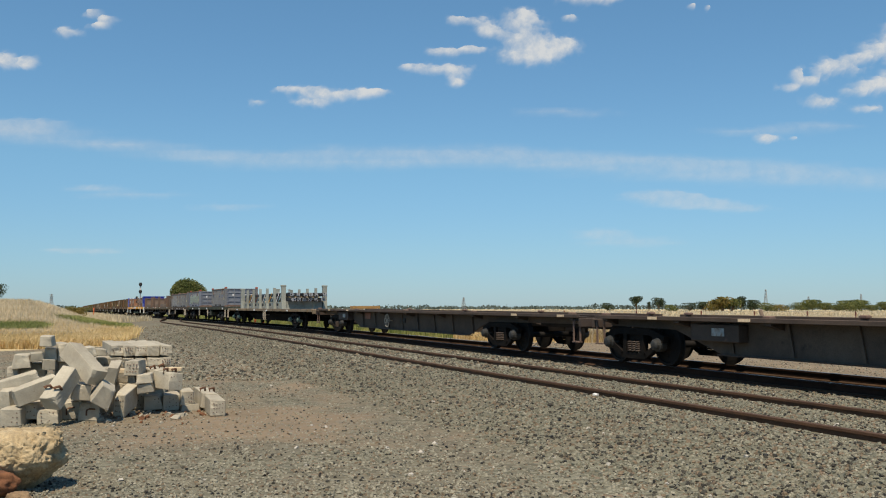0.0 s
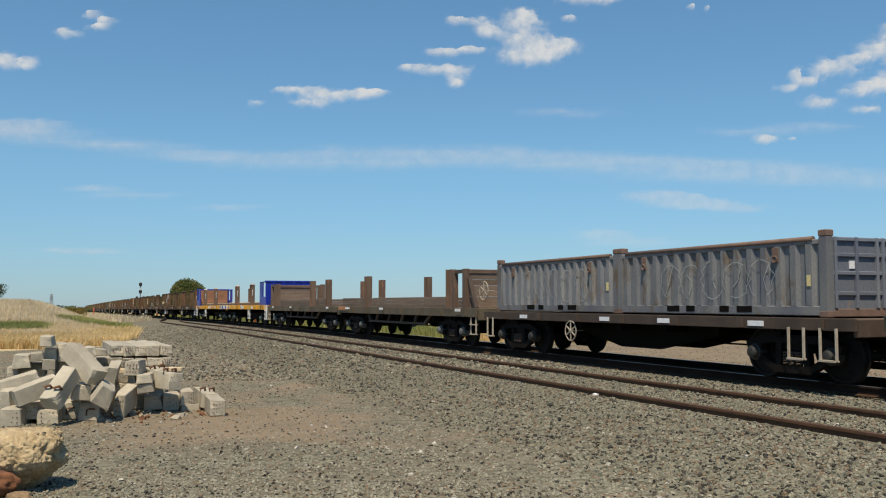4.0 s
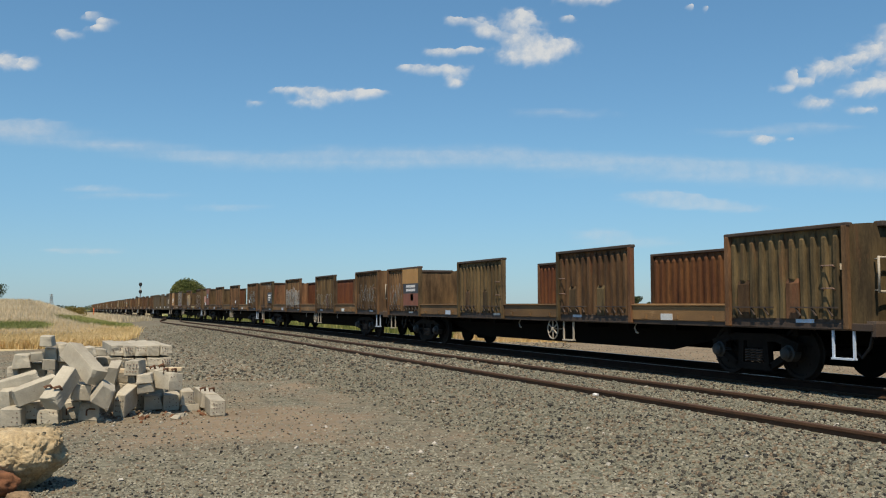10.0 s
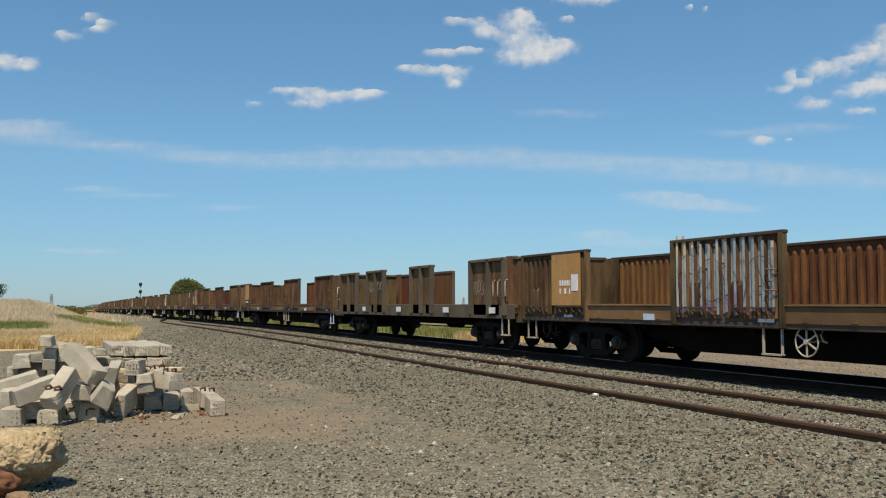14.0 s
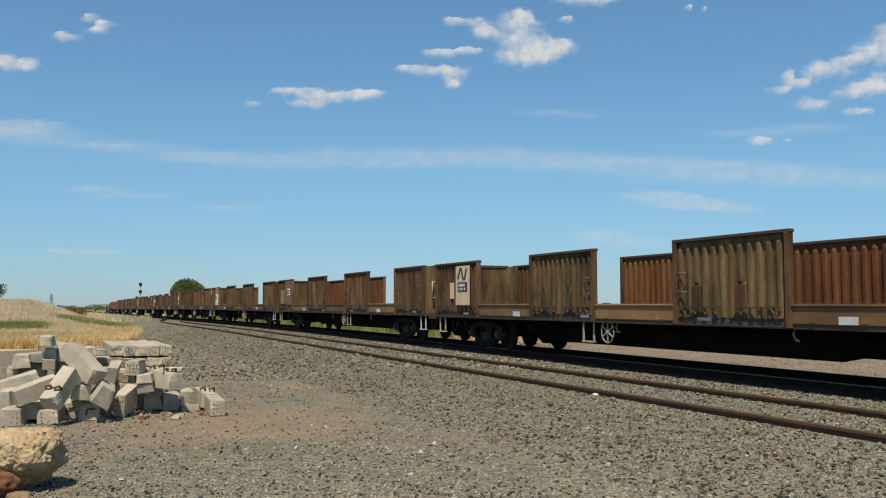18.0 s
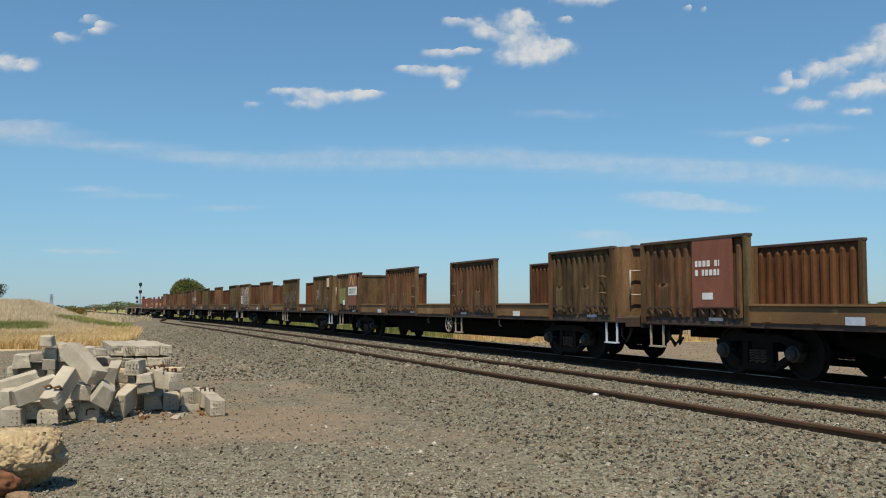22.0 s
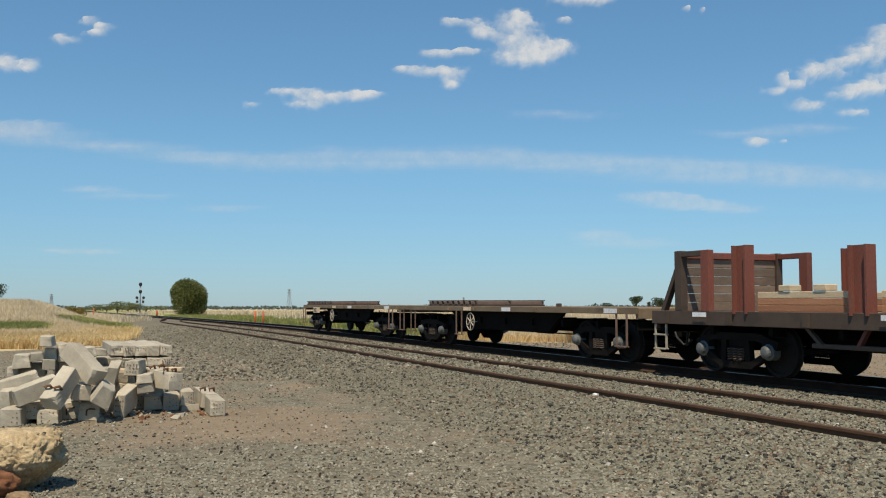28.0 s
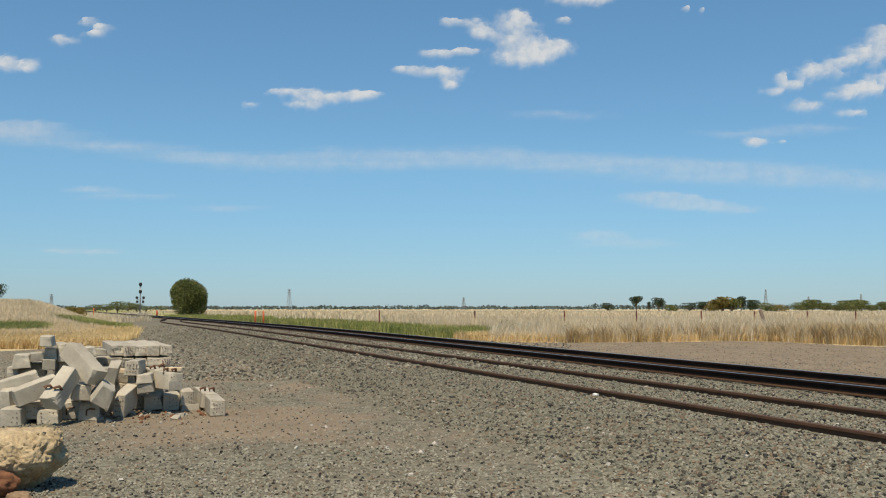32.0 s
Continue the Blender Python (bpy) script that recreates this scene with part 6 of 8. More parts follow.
# ---- the heap of concrete blocks ----
def block_mesh(l, w, h, seed):
    """A chipped, slightly tapered concrete block."""
    rng = random.Random(seed)
    bm = bmesh.new()
    bmesh.ops.create_cube(bm, size=1.0)
    bmesh.ops.scale(bm, vec=(w, l, h), verts=bm.verts)
    for v in bm.verts:
        if v.co.z > 0:
            v.co.x *= rng.uniform(0.84, 0.94) if l < 1 else 0.975
        v.co += Vector((rng.uniform(-0.012, 0.012), rng.uniform(-0.02, 0.02), rng.uniform(-0.012, 0.012)))
    bmesh.ops.subdivide_edges(bm, edges=bm.edges, cuts=3, use_grid_fill=True)
    bmesh.ops.bevel(bm, geom=[e for e in bm.edges if e.calc_face_angle(0) > 0.6], offset=rng.uniform(0.005, 0.012), segments=1, affect="EDGES")
    off = Vector((seed * 1.7, seed * 0.9, 0))
    for v in bm.verts:
        n = noise.noise(v.co * 7 + off)
        v.co += v.co.normalized() * 0.005 * n
        if abs(v.co.y) > l * 0.44:
            v.co.y *= 1 + 0.02 * noise.noise(v.co * 16 + off)
    # knocked-off corner
    k = Vector((rng.choice((-1, 1)) * w / 2, rng.choice((-1, 1)) * l / 2, h / 2))
    for v in bm.verts:
        d = (v.co - k).length
        if d < 0.11:
            v.co -= (k - Vector((0, 0, 0))).normalized() * (0.11 - d) * 0.55
    me = bpy.data.meshes.new("concrete_block")
    bm.to_mesh(me)
    bm.free()
    me.materials.append(CONCRETE)
    return me


BLOCK_SEED = [0]


def block(a, b, z, l, yaw=0.0, tip=0.0, lean=0.0, w=0.34, h=0.33, rod=0, wires=False, label="broken grey concrete block in a heap on the gravel"):
    """A block with its middle a metres to the right of the heap's mark, b metres further back, z up; yaw 0 points its end at the eye. rod: rusty clips on top (1) or a hooked bar in the end (2)."""
    BLOCK_SEED[0] += 1
    s = BLOCK_SEED[0]
    x, y = eye_frame(a, b)
    m = Matrix.Translation((x, y, z + ground_z(x, y))) @ Matrix.Rotation(radians(yaw) - PAN, 4, "Z") @ Matrix.Rotation(radians(tip), 4, "X") @ Matrix.Rotation(radians(lean), 4, "Y")
    ob = thing("concrete_block", label, "concrete block", block_mesh(l, w, h, s), None, m, group="heap of concrete blocks")
    rng = random.Random(s)
    if rod == 1:
        for k in (-0.07, 0.07):
            part("bolt", Geo().tube([(k - 0.03, -l * 0.22, h / 2 - 0.03), (k - 0.04, -l * 0.22, h / 2 + 0.035), (k + 0.035, -l * 0.18, h / 2 + 0.05), (k + 0.045, -l * 0.18, h / 2 - 0.02)], 0.02, 6), RUSTBOLT, ob, "rusty steel clip")
    elif rod == 2:
        k = rng.uniform(-0.02, 0.04)
        part("hooked_bar", Geo().tube([(k - 0.06, -l / 2 - 0.008, -h * 0.2), (k - 0.06, -l / 2 - 0.012, h * 0.12), (k - 0.03, -l / 2 - 0.014, h * 0.17), (k + 0.05, -l / 2 - 0.01, h * 0.17)], 0.012, 6), RUSTBOLT, ob, "rusty bar bent over the block's end")
    if wires:
        g = Geo()
        for r in range(3):
            for c in range(4):
                if rng.random() < 0.85:
                    g.lathe(((c - 1.5) * w * 0.19 + rng.uniform(-0.008, 0.008), -l / 2, (r - 1) * h * 0.25 + rng.uniform(-0.01, 0.01)), [(-0.003, 0.009), (0.03, 0.010)], 6, "y")
        part("wire_ends", g, CASTBROWN, ob, "rusty cut ends of the steel wires")["kind"] = "stuff"
    return ob


def heap():
    lab = "smooth grey concrete block stacked in a neat row"
    block(-5.92, 16.32, 0.91, 2.3, yaw=24, w=0.184, h=0.171, wires=True, label=lab)
    block(-5.72, 16.32, 0.91, 2.3, yaw=24, w=0.189, h=0.171, wires=True, label=lab)
    block(-5.51, 16.32, 0.91, 2.3, yaw=24, w=0.189, h=0.171, wires=True, label=lab)
    block(-5.31, 16.32, 0.91, 2.3, yaw=24, w=0.194, h=0.171, wires=True, label=lab)
    block(-5.10, 16.32, 0.91, 2.3, yaw=24, w=0.189, h=0.171, wires=True, label=lab)
    block(-5.89, 15.72, 0.71, 1.1, yaw=24, w=0.202, h=0.142, wires=True, label=lab)
    block(-5.67, 15.72, 0.71, 1.1, yaw=24, w=0.193, h=0.142, wires=True, label=lab)
    block(-5.46, 15.72, 0.71, 1.1, yaw=24, w=0.198, h=0.142, wires=True, label=lab)
    block(-5.25, 15.72, 0.71, 1.1, yaw=24, w=0.193, h=0.142, wires=True, label=lab)
    block(-5.04, 15.72, 0.71, 1.1, yaw=24, w=0.193, h=0.142, wires=True, label=lab)
    block(-4.84, 15.72, 0.71, 1.1, yaw=24, w=0.184, h=0.142, wires=True, label=lab)
    block(-5.78, 15.72, 0.49, 1.1, yaw=24, w=0.221, h=0.265, label=lab)
    block(-5.54, 15.72, 0.49, 1.1, yaw=24, w=0.221, h=0.265, label=lab)
    block(-5.31, 15.72, 0.49, 1.1, yaw=24, w=0.221, h=0.265, label=lab)
    block(-5.07, 15.72, 0.49, 1.1, yaw=24, w=0.221, h=0.265, label=lab)
    block(-4.84, 15.72, 0.49, 1.1, yaw=24, w=0.221, h=0.265, label=lab)
    block(-5.65, 15.68, 0.23, 1.1, yaw=22, w=0.238, h=0.255, label=lab)
    block(-5.40, 15.68, 0.23, 1.1, yaw=22, w=0.238, h=0.255, label=lab)
    block(-5.15, 15.68, 0.23, 1.1, yaw=22, w=0.238, h=0.255, label=lab)
    block(-4.89, 15.68, 0.23, 1.1, yaw=22, w=0.238, h=0.255, label=lab)
    block(-4.65, 15.68, 0.23, 1.1, yaw=22, w=0.22, h=0.255, label=lab)
    block(-6.03, 12.97, 0.12, 0.62, yaw=9, w=0.275, h=0.244, wires=True)
    block(-5.93, 13.23, 0.17, 0.6, yaw=16, w=0.219, h=0.226, wires=True)
    block(-5.67, 13.26, 0.10, 0.62, yaw=13, w=0.282, h=0.21, wires=True)
    block(-5.52, 13.61, 0.13, 0.6, yaw=20, lean=-4, w=0.258, h=0.257, rod=2)
    block(-5.20, 13.46, 0.13, 0.55, yaw=21, lean=5, w=0.287, h=0.255, rod=2)
    block(-4.75, 13.70, 0.23, 0.5, yaw=-4, tip=14, lean=8, w=0.179, h=0.352, wires=True)
    block(-4.92, 14.72, 0.15, 0.6, yaw=15, lean=3, w=0.288, h=0.261, wires=True)
    block(-4.61, 14.57, 0.12, 0.6, yaw=16, lean=-4, w=0.285, h=0.222, wires=True)
    block(-4.36, 14.64, 0.13, 0.6, yaw=19, w=0.26, h=0.241, wires=True)
    block(-4.10, 14.62, 0.20, 0.5, yaw=20, w=0.2, h=0.224, wires=True)
    block(-4.02, 14.50, 0.05, 0.3, yaw=23, w=0.269, h=0.0894)
    block(-3.56, 14.19, 0.13, 1.1, yaw=21, w=0.223, h=0.247, wires=True)
    block(-3.88, 14.90, 0.16, 1.1, yaw=21, lean=4, w=0.23, h=0.25, rod=1)
    block(-6.61, 14.06, 0.26, 0.7, yaw=21, w=0.282, h=0.291)
    block(-6.32, 14.11, 0.26, 0.7, yaw=20, w=0.266, h=0.275)
    block(-6.04, 14.20, 0.30, 0.7, yaw=19, w=0.268, h=0.276)
    block(-5.90, 14.39, 0.35, 0.7, yaw=18, w=0.289, h=0.28)
    block(-5.27, 14.26, 0.15, 0.7, yaw=16, w=0.303, h=0.295)
    block(-5.00, 14.95, 0.38, 0.7, yaw=15, w=0.265, h=0.273)
    block(-4.70, 15.10, 0.30, 0.7, yaw=13, w=0.267, h=0.276)
    block(-5.49, 14.86, 0.51, 0.7, yaw=16, w=0.281, h=0.262)
    block(-6.22, 13.29, 0.37, 0.6, yaw=-6, tip=8, w=0.235, h=0.251)
    block(-5.77, 12.97, 0.48, 0.6, yaw=-52, tip=18, lean=4, w=0.245, h=0.235)
    block(-6.26, 13.36, 0.52, 0.7, yaw=-52, tip=15, w=0.25, h=0.21)
    block(-5.35, 12.79, 0.52, 0.62, yaw=-14, tip=43, lean=6, w=0.245, h=0.235, rod=1)
    block(-5.27, 13.31, 0.42, 0.6, yaw=24, lean=8, w=0.26, h=0.219)
    block(-4.86, 13.10, 0.40, 0.47, yaw=22, tip=8, lean=30, w=0.27, h=0.28)
    block(-5.05, 13.93, 0.56, 0.5, yaw=14, tip=10, lean=14, w=0.165, h=0.426)
    block(-4.78, 14.17, 0.69, 0.5, yaw=7, w=0.227, h=0.225, wires=True)
    block(-4.78, 14.21, 0.51, 0.4, yaw=1, w=0.11, h=0.122)
    block(-4.56, 13.98, 0.54, 0.5, yaw=14, lean=-7, w=0.257, h=0.128)
    block(-4.55, 14.00, 0.40, 0.5, yaw=14, lean=-9, w=0.249, h=0.137)
    block(-4.29, 14.09, 0.50, 0.62, yaw=46, lean=5, w=0.251, h=0.268, rod=1, wires=True)
    block(-4.53, 14.41, 0.51, 0.62, yaw=35, lean=-8, w=0.222, h=0.3, rod=1)
    block(-5.22, 13.27, 0.82, 0.8, yaw=54, tip=30, lean=10, w=0.27, h=0.235)
    block(-6.37, 13.83, 0.82, 0.6, yaw=21, w=0.237, h=0.194)
    block(-6.49, 13.86, 0.66, 0.55, yaw=17, lean=-8, w=0.164, h=0.186)
    block(-6.21, 13.94, 0.87, 0.55, yaw=26, lean=-6, w=0.19, h=0.128)
    block(-6.03, 13.96, 0.76, 0.6, yaw=25, w=0.19, h=0.145)
    block(-6.06, 14.08, 0.91, 0.55, yaw=23, w=0.175, h=0.189)
    block(-6.01, 13.86, 1.11, 0.45, yaw=16, w=0.189, h=0.17)
    block(-6.45, 14.11, 0.60, 0.6, yaw=21, w=0.2, h=0.181)
    block(-6.27, 14.20, 0.67, 0.6, yaw=20, w=0.202, h=0.191)
    block(-6.04, 14.40, 0.92, 0.7, yaw=33, w=0.204, h=0.29)
    block(-6.03, 14.50, 0.64, 0.7, yaw=30, w=0.223, h=0.256)
    block(-5.79, 14.88, 0.90, 0.7, yaw=29, w=0.194, h=0.145)
    block(-5.82, 14.88, 0.71, 0.7, yaw=27, w=0.282, h=0.209)
    block(-5.70, 15.11, 0.88, 0.6, yaw=29, w=0.179, h=0.102)
    tag = "pale weathered timber bearer under the stacked blocks"
    x, y = eye_frame(-4.72, 15.02)
    thing("timber_bearer", tag, "timber", Geo().box(-0.42, 0.42, -0.06, 0.06, -0.03, 0.03, 0.008), PALETIMBER, Matrix.Translation((x, y, 0.615)) @ Matrix.Rotation(radians(-18), 4, "Z"))
    x, y = eye_frame(-5.27, 14.85)
    thing("timber_bearer", tag, "timber", Geo().box(-0.2, 0.2, -0.06, 0.06, -0.035, 0.035, 0.008), PALETIMBER, Matrix.Translation((x, y, 0.60)) @ Matrix.Rotation(radians(-24), 4, "Z"))


heap()


def rubble():
    rng = np.random.default_rng(9)
    pts, sz = [], []
    for _ in range(260):
        a, b = -5.2 + rng.normal() * 0.8, 13.9 + rng.normal() * 0.42
        x, y = eye_frame(a, b)
        pts.append((x, y, ground_z(x, y) + 0.01))
        sz.append(0.015 + 0.05 * rng.random() ** 3)
    tagged(new("rubble", stones_mesh("rubble", np.array(pts), np.array(sz), [CONCRETE, CONCRETE, STONE_C, REDROCK], rng)), "concrete crumbs and brick chips round the heap", "rubble", kind="stuff")


rubble()


def boulder(name, label, a, b, r, scale, mat, seed, sink=0.25, under=0.0):
    bm = bmesh.new()
    bmesh.ops.create_icosphere(bm, subdivisions=6 if r > 0.3 else 4, radius=1.0)
    off = Vector((seed, seed * 2.1, 0))
    for v in bm.verts:
        d = v.co.normalized()
        q = 1 + 0.20 * noise.noise(d * 1.5 + off) + 0.12 * noise.noise(d * 3.6 + off)
        pit = noise.noise(d * 9 + off)
        q += 0.04 * pit - 0.07 * max(0, noise.noise(d * 14 + off) - 0.15) - 0.03 * max(0, noise.noise(d * 26 + off))
        q -= 0.20 * max(0, noise.noise(d * 5.5 + off) - 0.15) + 0.09 * abs(noise.noise(d * 11 - off)) + 0.06 * abs(noise.noise(d * 23 - off)) + 0.03 * abs(noise.noise(d * 47 + off))
        # flattened planes
        p = d * q
        p.z = min(p.z, 0.72 + 0.05 * noise.noise(d * 5 + off) + 0.03 * noise.noise(d * 13 + off))
        if under and p.z < 0.1:
            p.x *= 1 + under * (p.z - 0.1)
            p.y *= 1 + under * (p.z - 0.1)
        v.co = Vector((p.x * scale[0], p.y * scale[1], p.z * scale[2])) * r
    me = bpy.data.meshes.new(name)
    bm.to_mesh(me)
    bm.free()
    me.polygons.foreach_set("use_smooth", [True] * len(me.polygons))
    me.materials.append(mat)
    x, y = eye_frame(a, b)
    ob = thing(name, label, "rock", me, None, Matrix.Translation((x, y, ground_z(x, y) + r * scale[2] * (1 - sink) - 0.05)) @ Matrix.Rotation(radians(-24), 4, "Z"))
    return ob


boulder("limestone_boulder", "large pitted ochre limestone boulder on the gravel", -3.92, 8.46, 0.465, (1.06, 0.80, 0.84), LIMESTONE, 3.0, 0.22, under=0.85)
boulder("red_stone", "rust-red stone leaning on the boulder", -3.98, 8.05, 0.19, (1.4, 0.7, 0.7), REDROCK, 8.0, -0.4)
boulder("red_stone", "brown stone in front of the boulder", -3.66, 7.94, 0.10, (1.2, 0.9, 0.9), BROWNROCK, 5.0, 0.3)


# ---- grass ----
def grass_material(name, c1, c2, c3):
    ma = bpy.data.materials.new(name)
    ma.use_nodes = True
    nt = ma.node_tree
    N, L = nt.nodes, nt.links
    bsdf = N["Principled BSDF"]
    geo = N.new("ShaderNodeNewGeometry")
    r = N.new("ShaderNodeValToRGB")
    r.color_ramp.elements[0].color, r.color_ramp.elements[1].color = (*c1, 1), (*c2, 1)
    e = r.color_ramp.elements.new(0.55)
    e.color = (*c3, 1)
    no = N.new("ShaderNodeTexNoise")
    no.inputs["Scale"].default_value, no.inputs["Detail"].default_value = 0.35, 3
    L.new(geo.outputs["Position"], no.inputs["Vector"])
    mr = N.new("ShaderNodeMapRange")
    mr.inputs["From Min"].default_value, mr.inputs["From Max"].default_value = 0.3, 0.7
    mr.inputs["To Min"].default_value, mr.inputs["To Max"].default_value = -0.35, 0.35
    L.new(no.outputs["Fac"], mr.inputs["Value"])
    ad = N.new("ShaderNodeMath")
    ad.use_clamp = True
    L.new(geo.outputs["Random Per Island"], ad.inputs[0])
    L.new(mr.outputs[0], ad.inputs[1])
    L.new(ad.outputs[0], r.inputs[0])
    L.new(r.outputs[0], bsdf.inputs["Base Color"])
    bsdf.inputs["Roughness"].default_value = 0.9
    bsdf.inputs["Specular IOR Level"].default_value = 0.1
    tr = N.new("ShaderNodeBsdfTranslucent")
    L.new(r.outputs[0], tr.inputs["Color"])
    mx = N.new("ShaderNodeMixShader")
    mx.inputs[0].default_value = 0.3
    L.new(bsdf.outputs[0], mx.inputs[1])
    L.new(tr.outputs[0], mx.inputs[2])
    L.new(mx.outputs[0], N["Material Output"].inputs["Surface"])
    return ma


STRAW = grass_material("dry_straw_grass", (0.46, 0.375, 0.24), (0.76, 0.66, 0.48), (0.62, 0.525, 0.36))
GOLD = grass_material("golden_dry_grass", (0.54, 0.39, 0.17), (0.78, 0.61, 0.34), (0.67, 0.50, 0.24))
GREEN = grass_material("green_and_drying_grass", (0.15, 0.19, 0.055), (0.42, 0.39, 0.15), (0.26, 0.27, 0.09))
BROWNTUFT = grass_material("dead_brown_tussock", (0.33, 0.23, 0.11), (0.6, 0.46, 0.26), (0.46, 0.34, 0.17))


def blades(name, label, pts, h, w, mat, rng, lean=0.35, clump=1):
    """Bent grass blades, three-sided strips, all in one mesh."""
    pts = np.repeat(np.asarray(pts, dtype=np.float64), clump, axis=0)
    n = len(pts)
    if clump > 1:
        pts[:, :2] += rng.normal(size=(n, 2)) * 0.07
    hh = np.repeat(h, clump) if np.ndim(h) else np.full(n, h)
    hh = hh * (0.55 + 0.6 * rng.random(n))
    ww = (np.repeat(w, clump) if np.ndim(w) else np.full(n, w)) * (0.6 + 0.8 * rng.random(n))
    a = rng.random(n) * 6.283
    d = np.stack([np.cos(a), np.sin(a), np.zeros(n)], -1)
    side = np.stack([-np.sin(a + 0.8), np.cos(a + 0.8), np.zeros(n)], -1)
    ln = lean * (0.3 + rng.random(n))
    p0 = pts - np.array([0, 0, 0.03])
    p1 = pts + d * (ln * hh * 0.25)[:, None] + np.array([0, 0, 1.0]) * (hh * 0.55)[:, None]
    p2 = pts + d * (ln * hh * 0.8)[:, None] + np.array([0, 0, 1.0]) * hh[:, None]
    s = side * (ww / 2)[:, None]
    v = np.stack([p0 - s, p0 + s, p1 + s * 0.8, p1 - s * 0.8, p2 + s * 0.15, p2 - s * 0.15], 1)
    f = (np.array([(0, 1, 2, 3), (3, 2, 4, 5)])[None] + (np.arange(n) * 6)[:, None, None]).reshape(-1, 4)
    return tagged(new(name, raw_mesh(name, v.reshape(-1, 3), f, mat)), label, "grass", kind="stuff")


def sow():
    rng = np.random.default_rng(21)

    def sample(n, fx, keep):
        out = []
        while len(out) < n:
            x, y = fx()
            if keep(x, y):
                out.append((x, y, ground_z(x, y)))
        return out

    def field(x, y):
        return field_edge(x, y) > 0.6 * noise.noise(Vector((x * 0.4, y * 0.4, 0)))

    def greenish(x, y):
        return in_grass(x, y)[1] + 0.55 * noise.noise(Vector((x * 0.16, y * 0.16, 7.0))) + 0.3 * noise.noise(Vector((x * 0.6, y * 0.6, 2.0)))

    # right of the line, front of the field
    def front():
        a = (rng.random() * 1.02 - 0.32)
        b = 30 + 45 * rng.random() ** 1.4
        return eye_frame(a * b * 0.62 + 0.08 * b, b)

    pts = sample(30000, front, lambda x, y: field(x, y) and greenish(x, y) < 0.45)
    hs = np.array([0.72 + 0.45 * noise.noise(Vector((q[0] * 0.16, q[1] * 0.16, 5.0))) + 0.25 * noise.noise(Vector((q[0] * 0.7, q[1] * 0.7, 1.0))) for q in pts])
    blades("straw_grass", "tall pale dry grass of the field", pts, hs, 0.02, STRAW, rng, clump=3)
    pts = sample(5200, front, lambda x, y: field(x, y) and field_edge(x, y) < 3.0 and y < 40)
    blades("golden_grass", "golden dry grass along the field's edge", pts, 0.36, 0.026, GOLD, rng, 0.7, clump=3)
    pts = sample(170, front, lambda x, y: field(x, y) and field_edge(x, y) < 3.7 and y < 34)
    blades("tussock", "brown dead tussocks at the field's edge", pts, 0.8, 0.022, BROWNTUFT, rng, 0.7, clump=30)

    def verge():
        y = 40 + 120 * rng.random() ** 1.3
        return on_line(y).x + 4.5 + (3.5 + 0.09 * y) * rng.random(), y

    pts = sample(20000, verge, lambda x, y: field(x, y) and greenish(x, y) > 0.25)
    blades("green_verge", "green grass strip along the line", pts, 0.42, 0.045, GREEN, rng, 0.5, clump=2)

    def far():
        a = rng.random() * 1.02 - 0.5
        b = 70 + 330 * rng.random() ** 1.3
        return eye_frame(a * b, b)

    pts = sample(42000, far, lambda x, y: field(x, y) and greenish(x, y) < 0.5)
    r = np.hypot(np.array(pts)[:, 0], np.array(pts)[:, 1])
    blades("far_grass", "pale dry grass far over the plain", pts, 0.75, 0.05 + r * 0.0012, STRAW, rng)

    # left of the line
    def left():
        a = -0.50 + 0.20 * rng.random()
        b = 33 + 72 * rng.random() ** 1.2
        return eye_frame(a * b, b)

    def lawn(x, y):
        p, q = site(x, y)
        return p < verge_x(q) + 0.5 * noise.noise(Vector((x * 0.5, y * 0.5, 2))) and q > 38.8 + 0.5 * p + 0.5 * noise.noise(Vector((x * 0.9, y * 0.9, 4)))

    pts = sample(13000, left, lambda x, y: lawn(x, y) and y - 0.5 * x < 41 + 18 * rng.random() ** 1.6 + 4 * noise.noise(Vector((x * 0.3, y * 0.3, 1))))
    blades("golden_grass", "short golden dry grass beyond the heap", pts, 0.36, 0.03, GOLD, rng, 0.7, clump=3)
    pts = sample(15000, left, lambda x, y: lawn(x, y) and in_grass(x, y)[1] + 0.22 * noise.noise(Vector((x * 0.5, y * 0.5, 7.0))) > 0.27 and y > 46)
    blades("green_grass", "green grass patch on the bank", pts, 0.42, 0.04, GREEN, rng, 0.6, clump=2)
    pts = sample(20000, left, lambda x, y: lawn(x, y) and in_grass(x, y)[1] < 0.2 + 0.35 * rng.random() and y > 41)
    hs = np.array([0.38 * min(1.0, 0.3 + max(0.0, verge_x(site(q[0], q[1])[1]) - site(q[0], q[1])[0]) / 3.5) for q in pts])
    blades("straw_grass", "pale dry grass over the mound", pts, hs, 0.028, STRAW, rng, clump=3)
    far_l = sample(16000, lambda: eye_frame((-0.46 + 0.14 * rng.random()) * (b := 90 + 160 * rng.random()), b), lambda x, y: abs(x - on_line(y).x) > 3.4)
    blades("far_grass", "pale dry grass beside the far line", far_l, 0.55, 0.07, STRAW, rng)


sow()


# ---- trees ----
def leaf_material(name, c1, c2, c3):
    m = grass_material(name, c1, c2, c3)
    return m


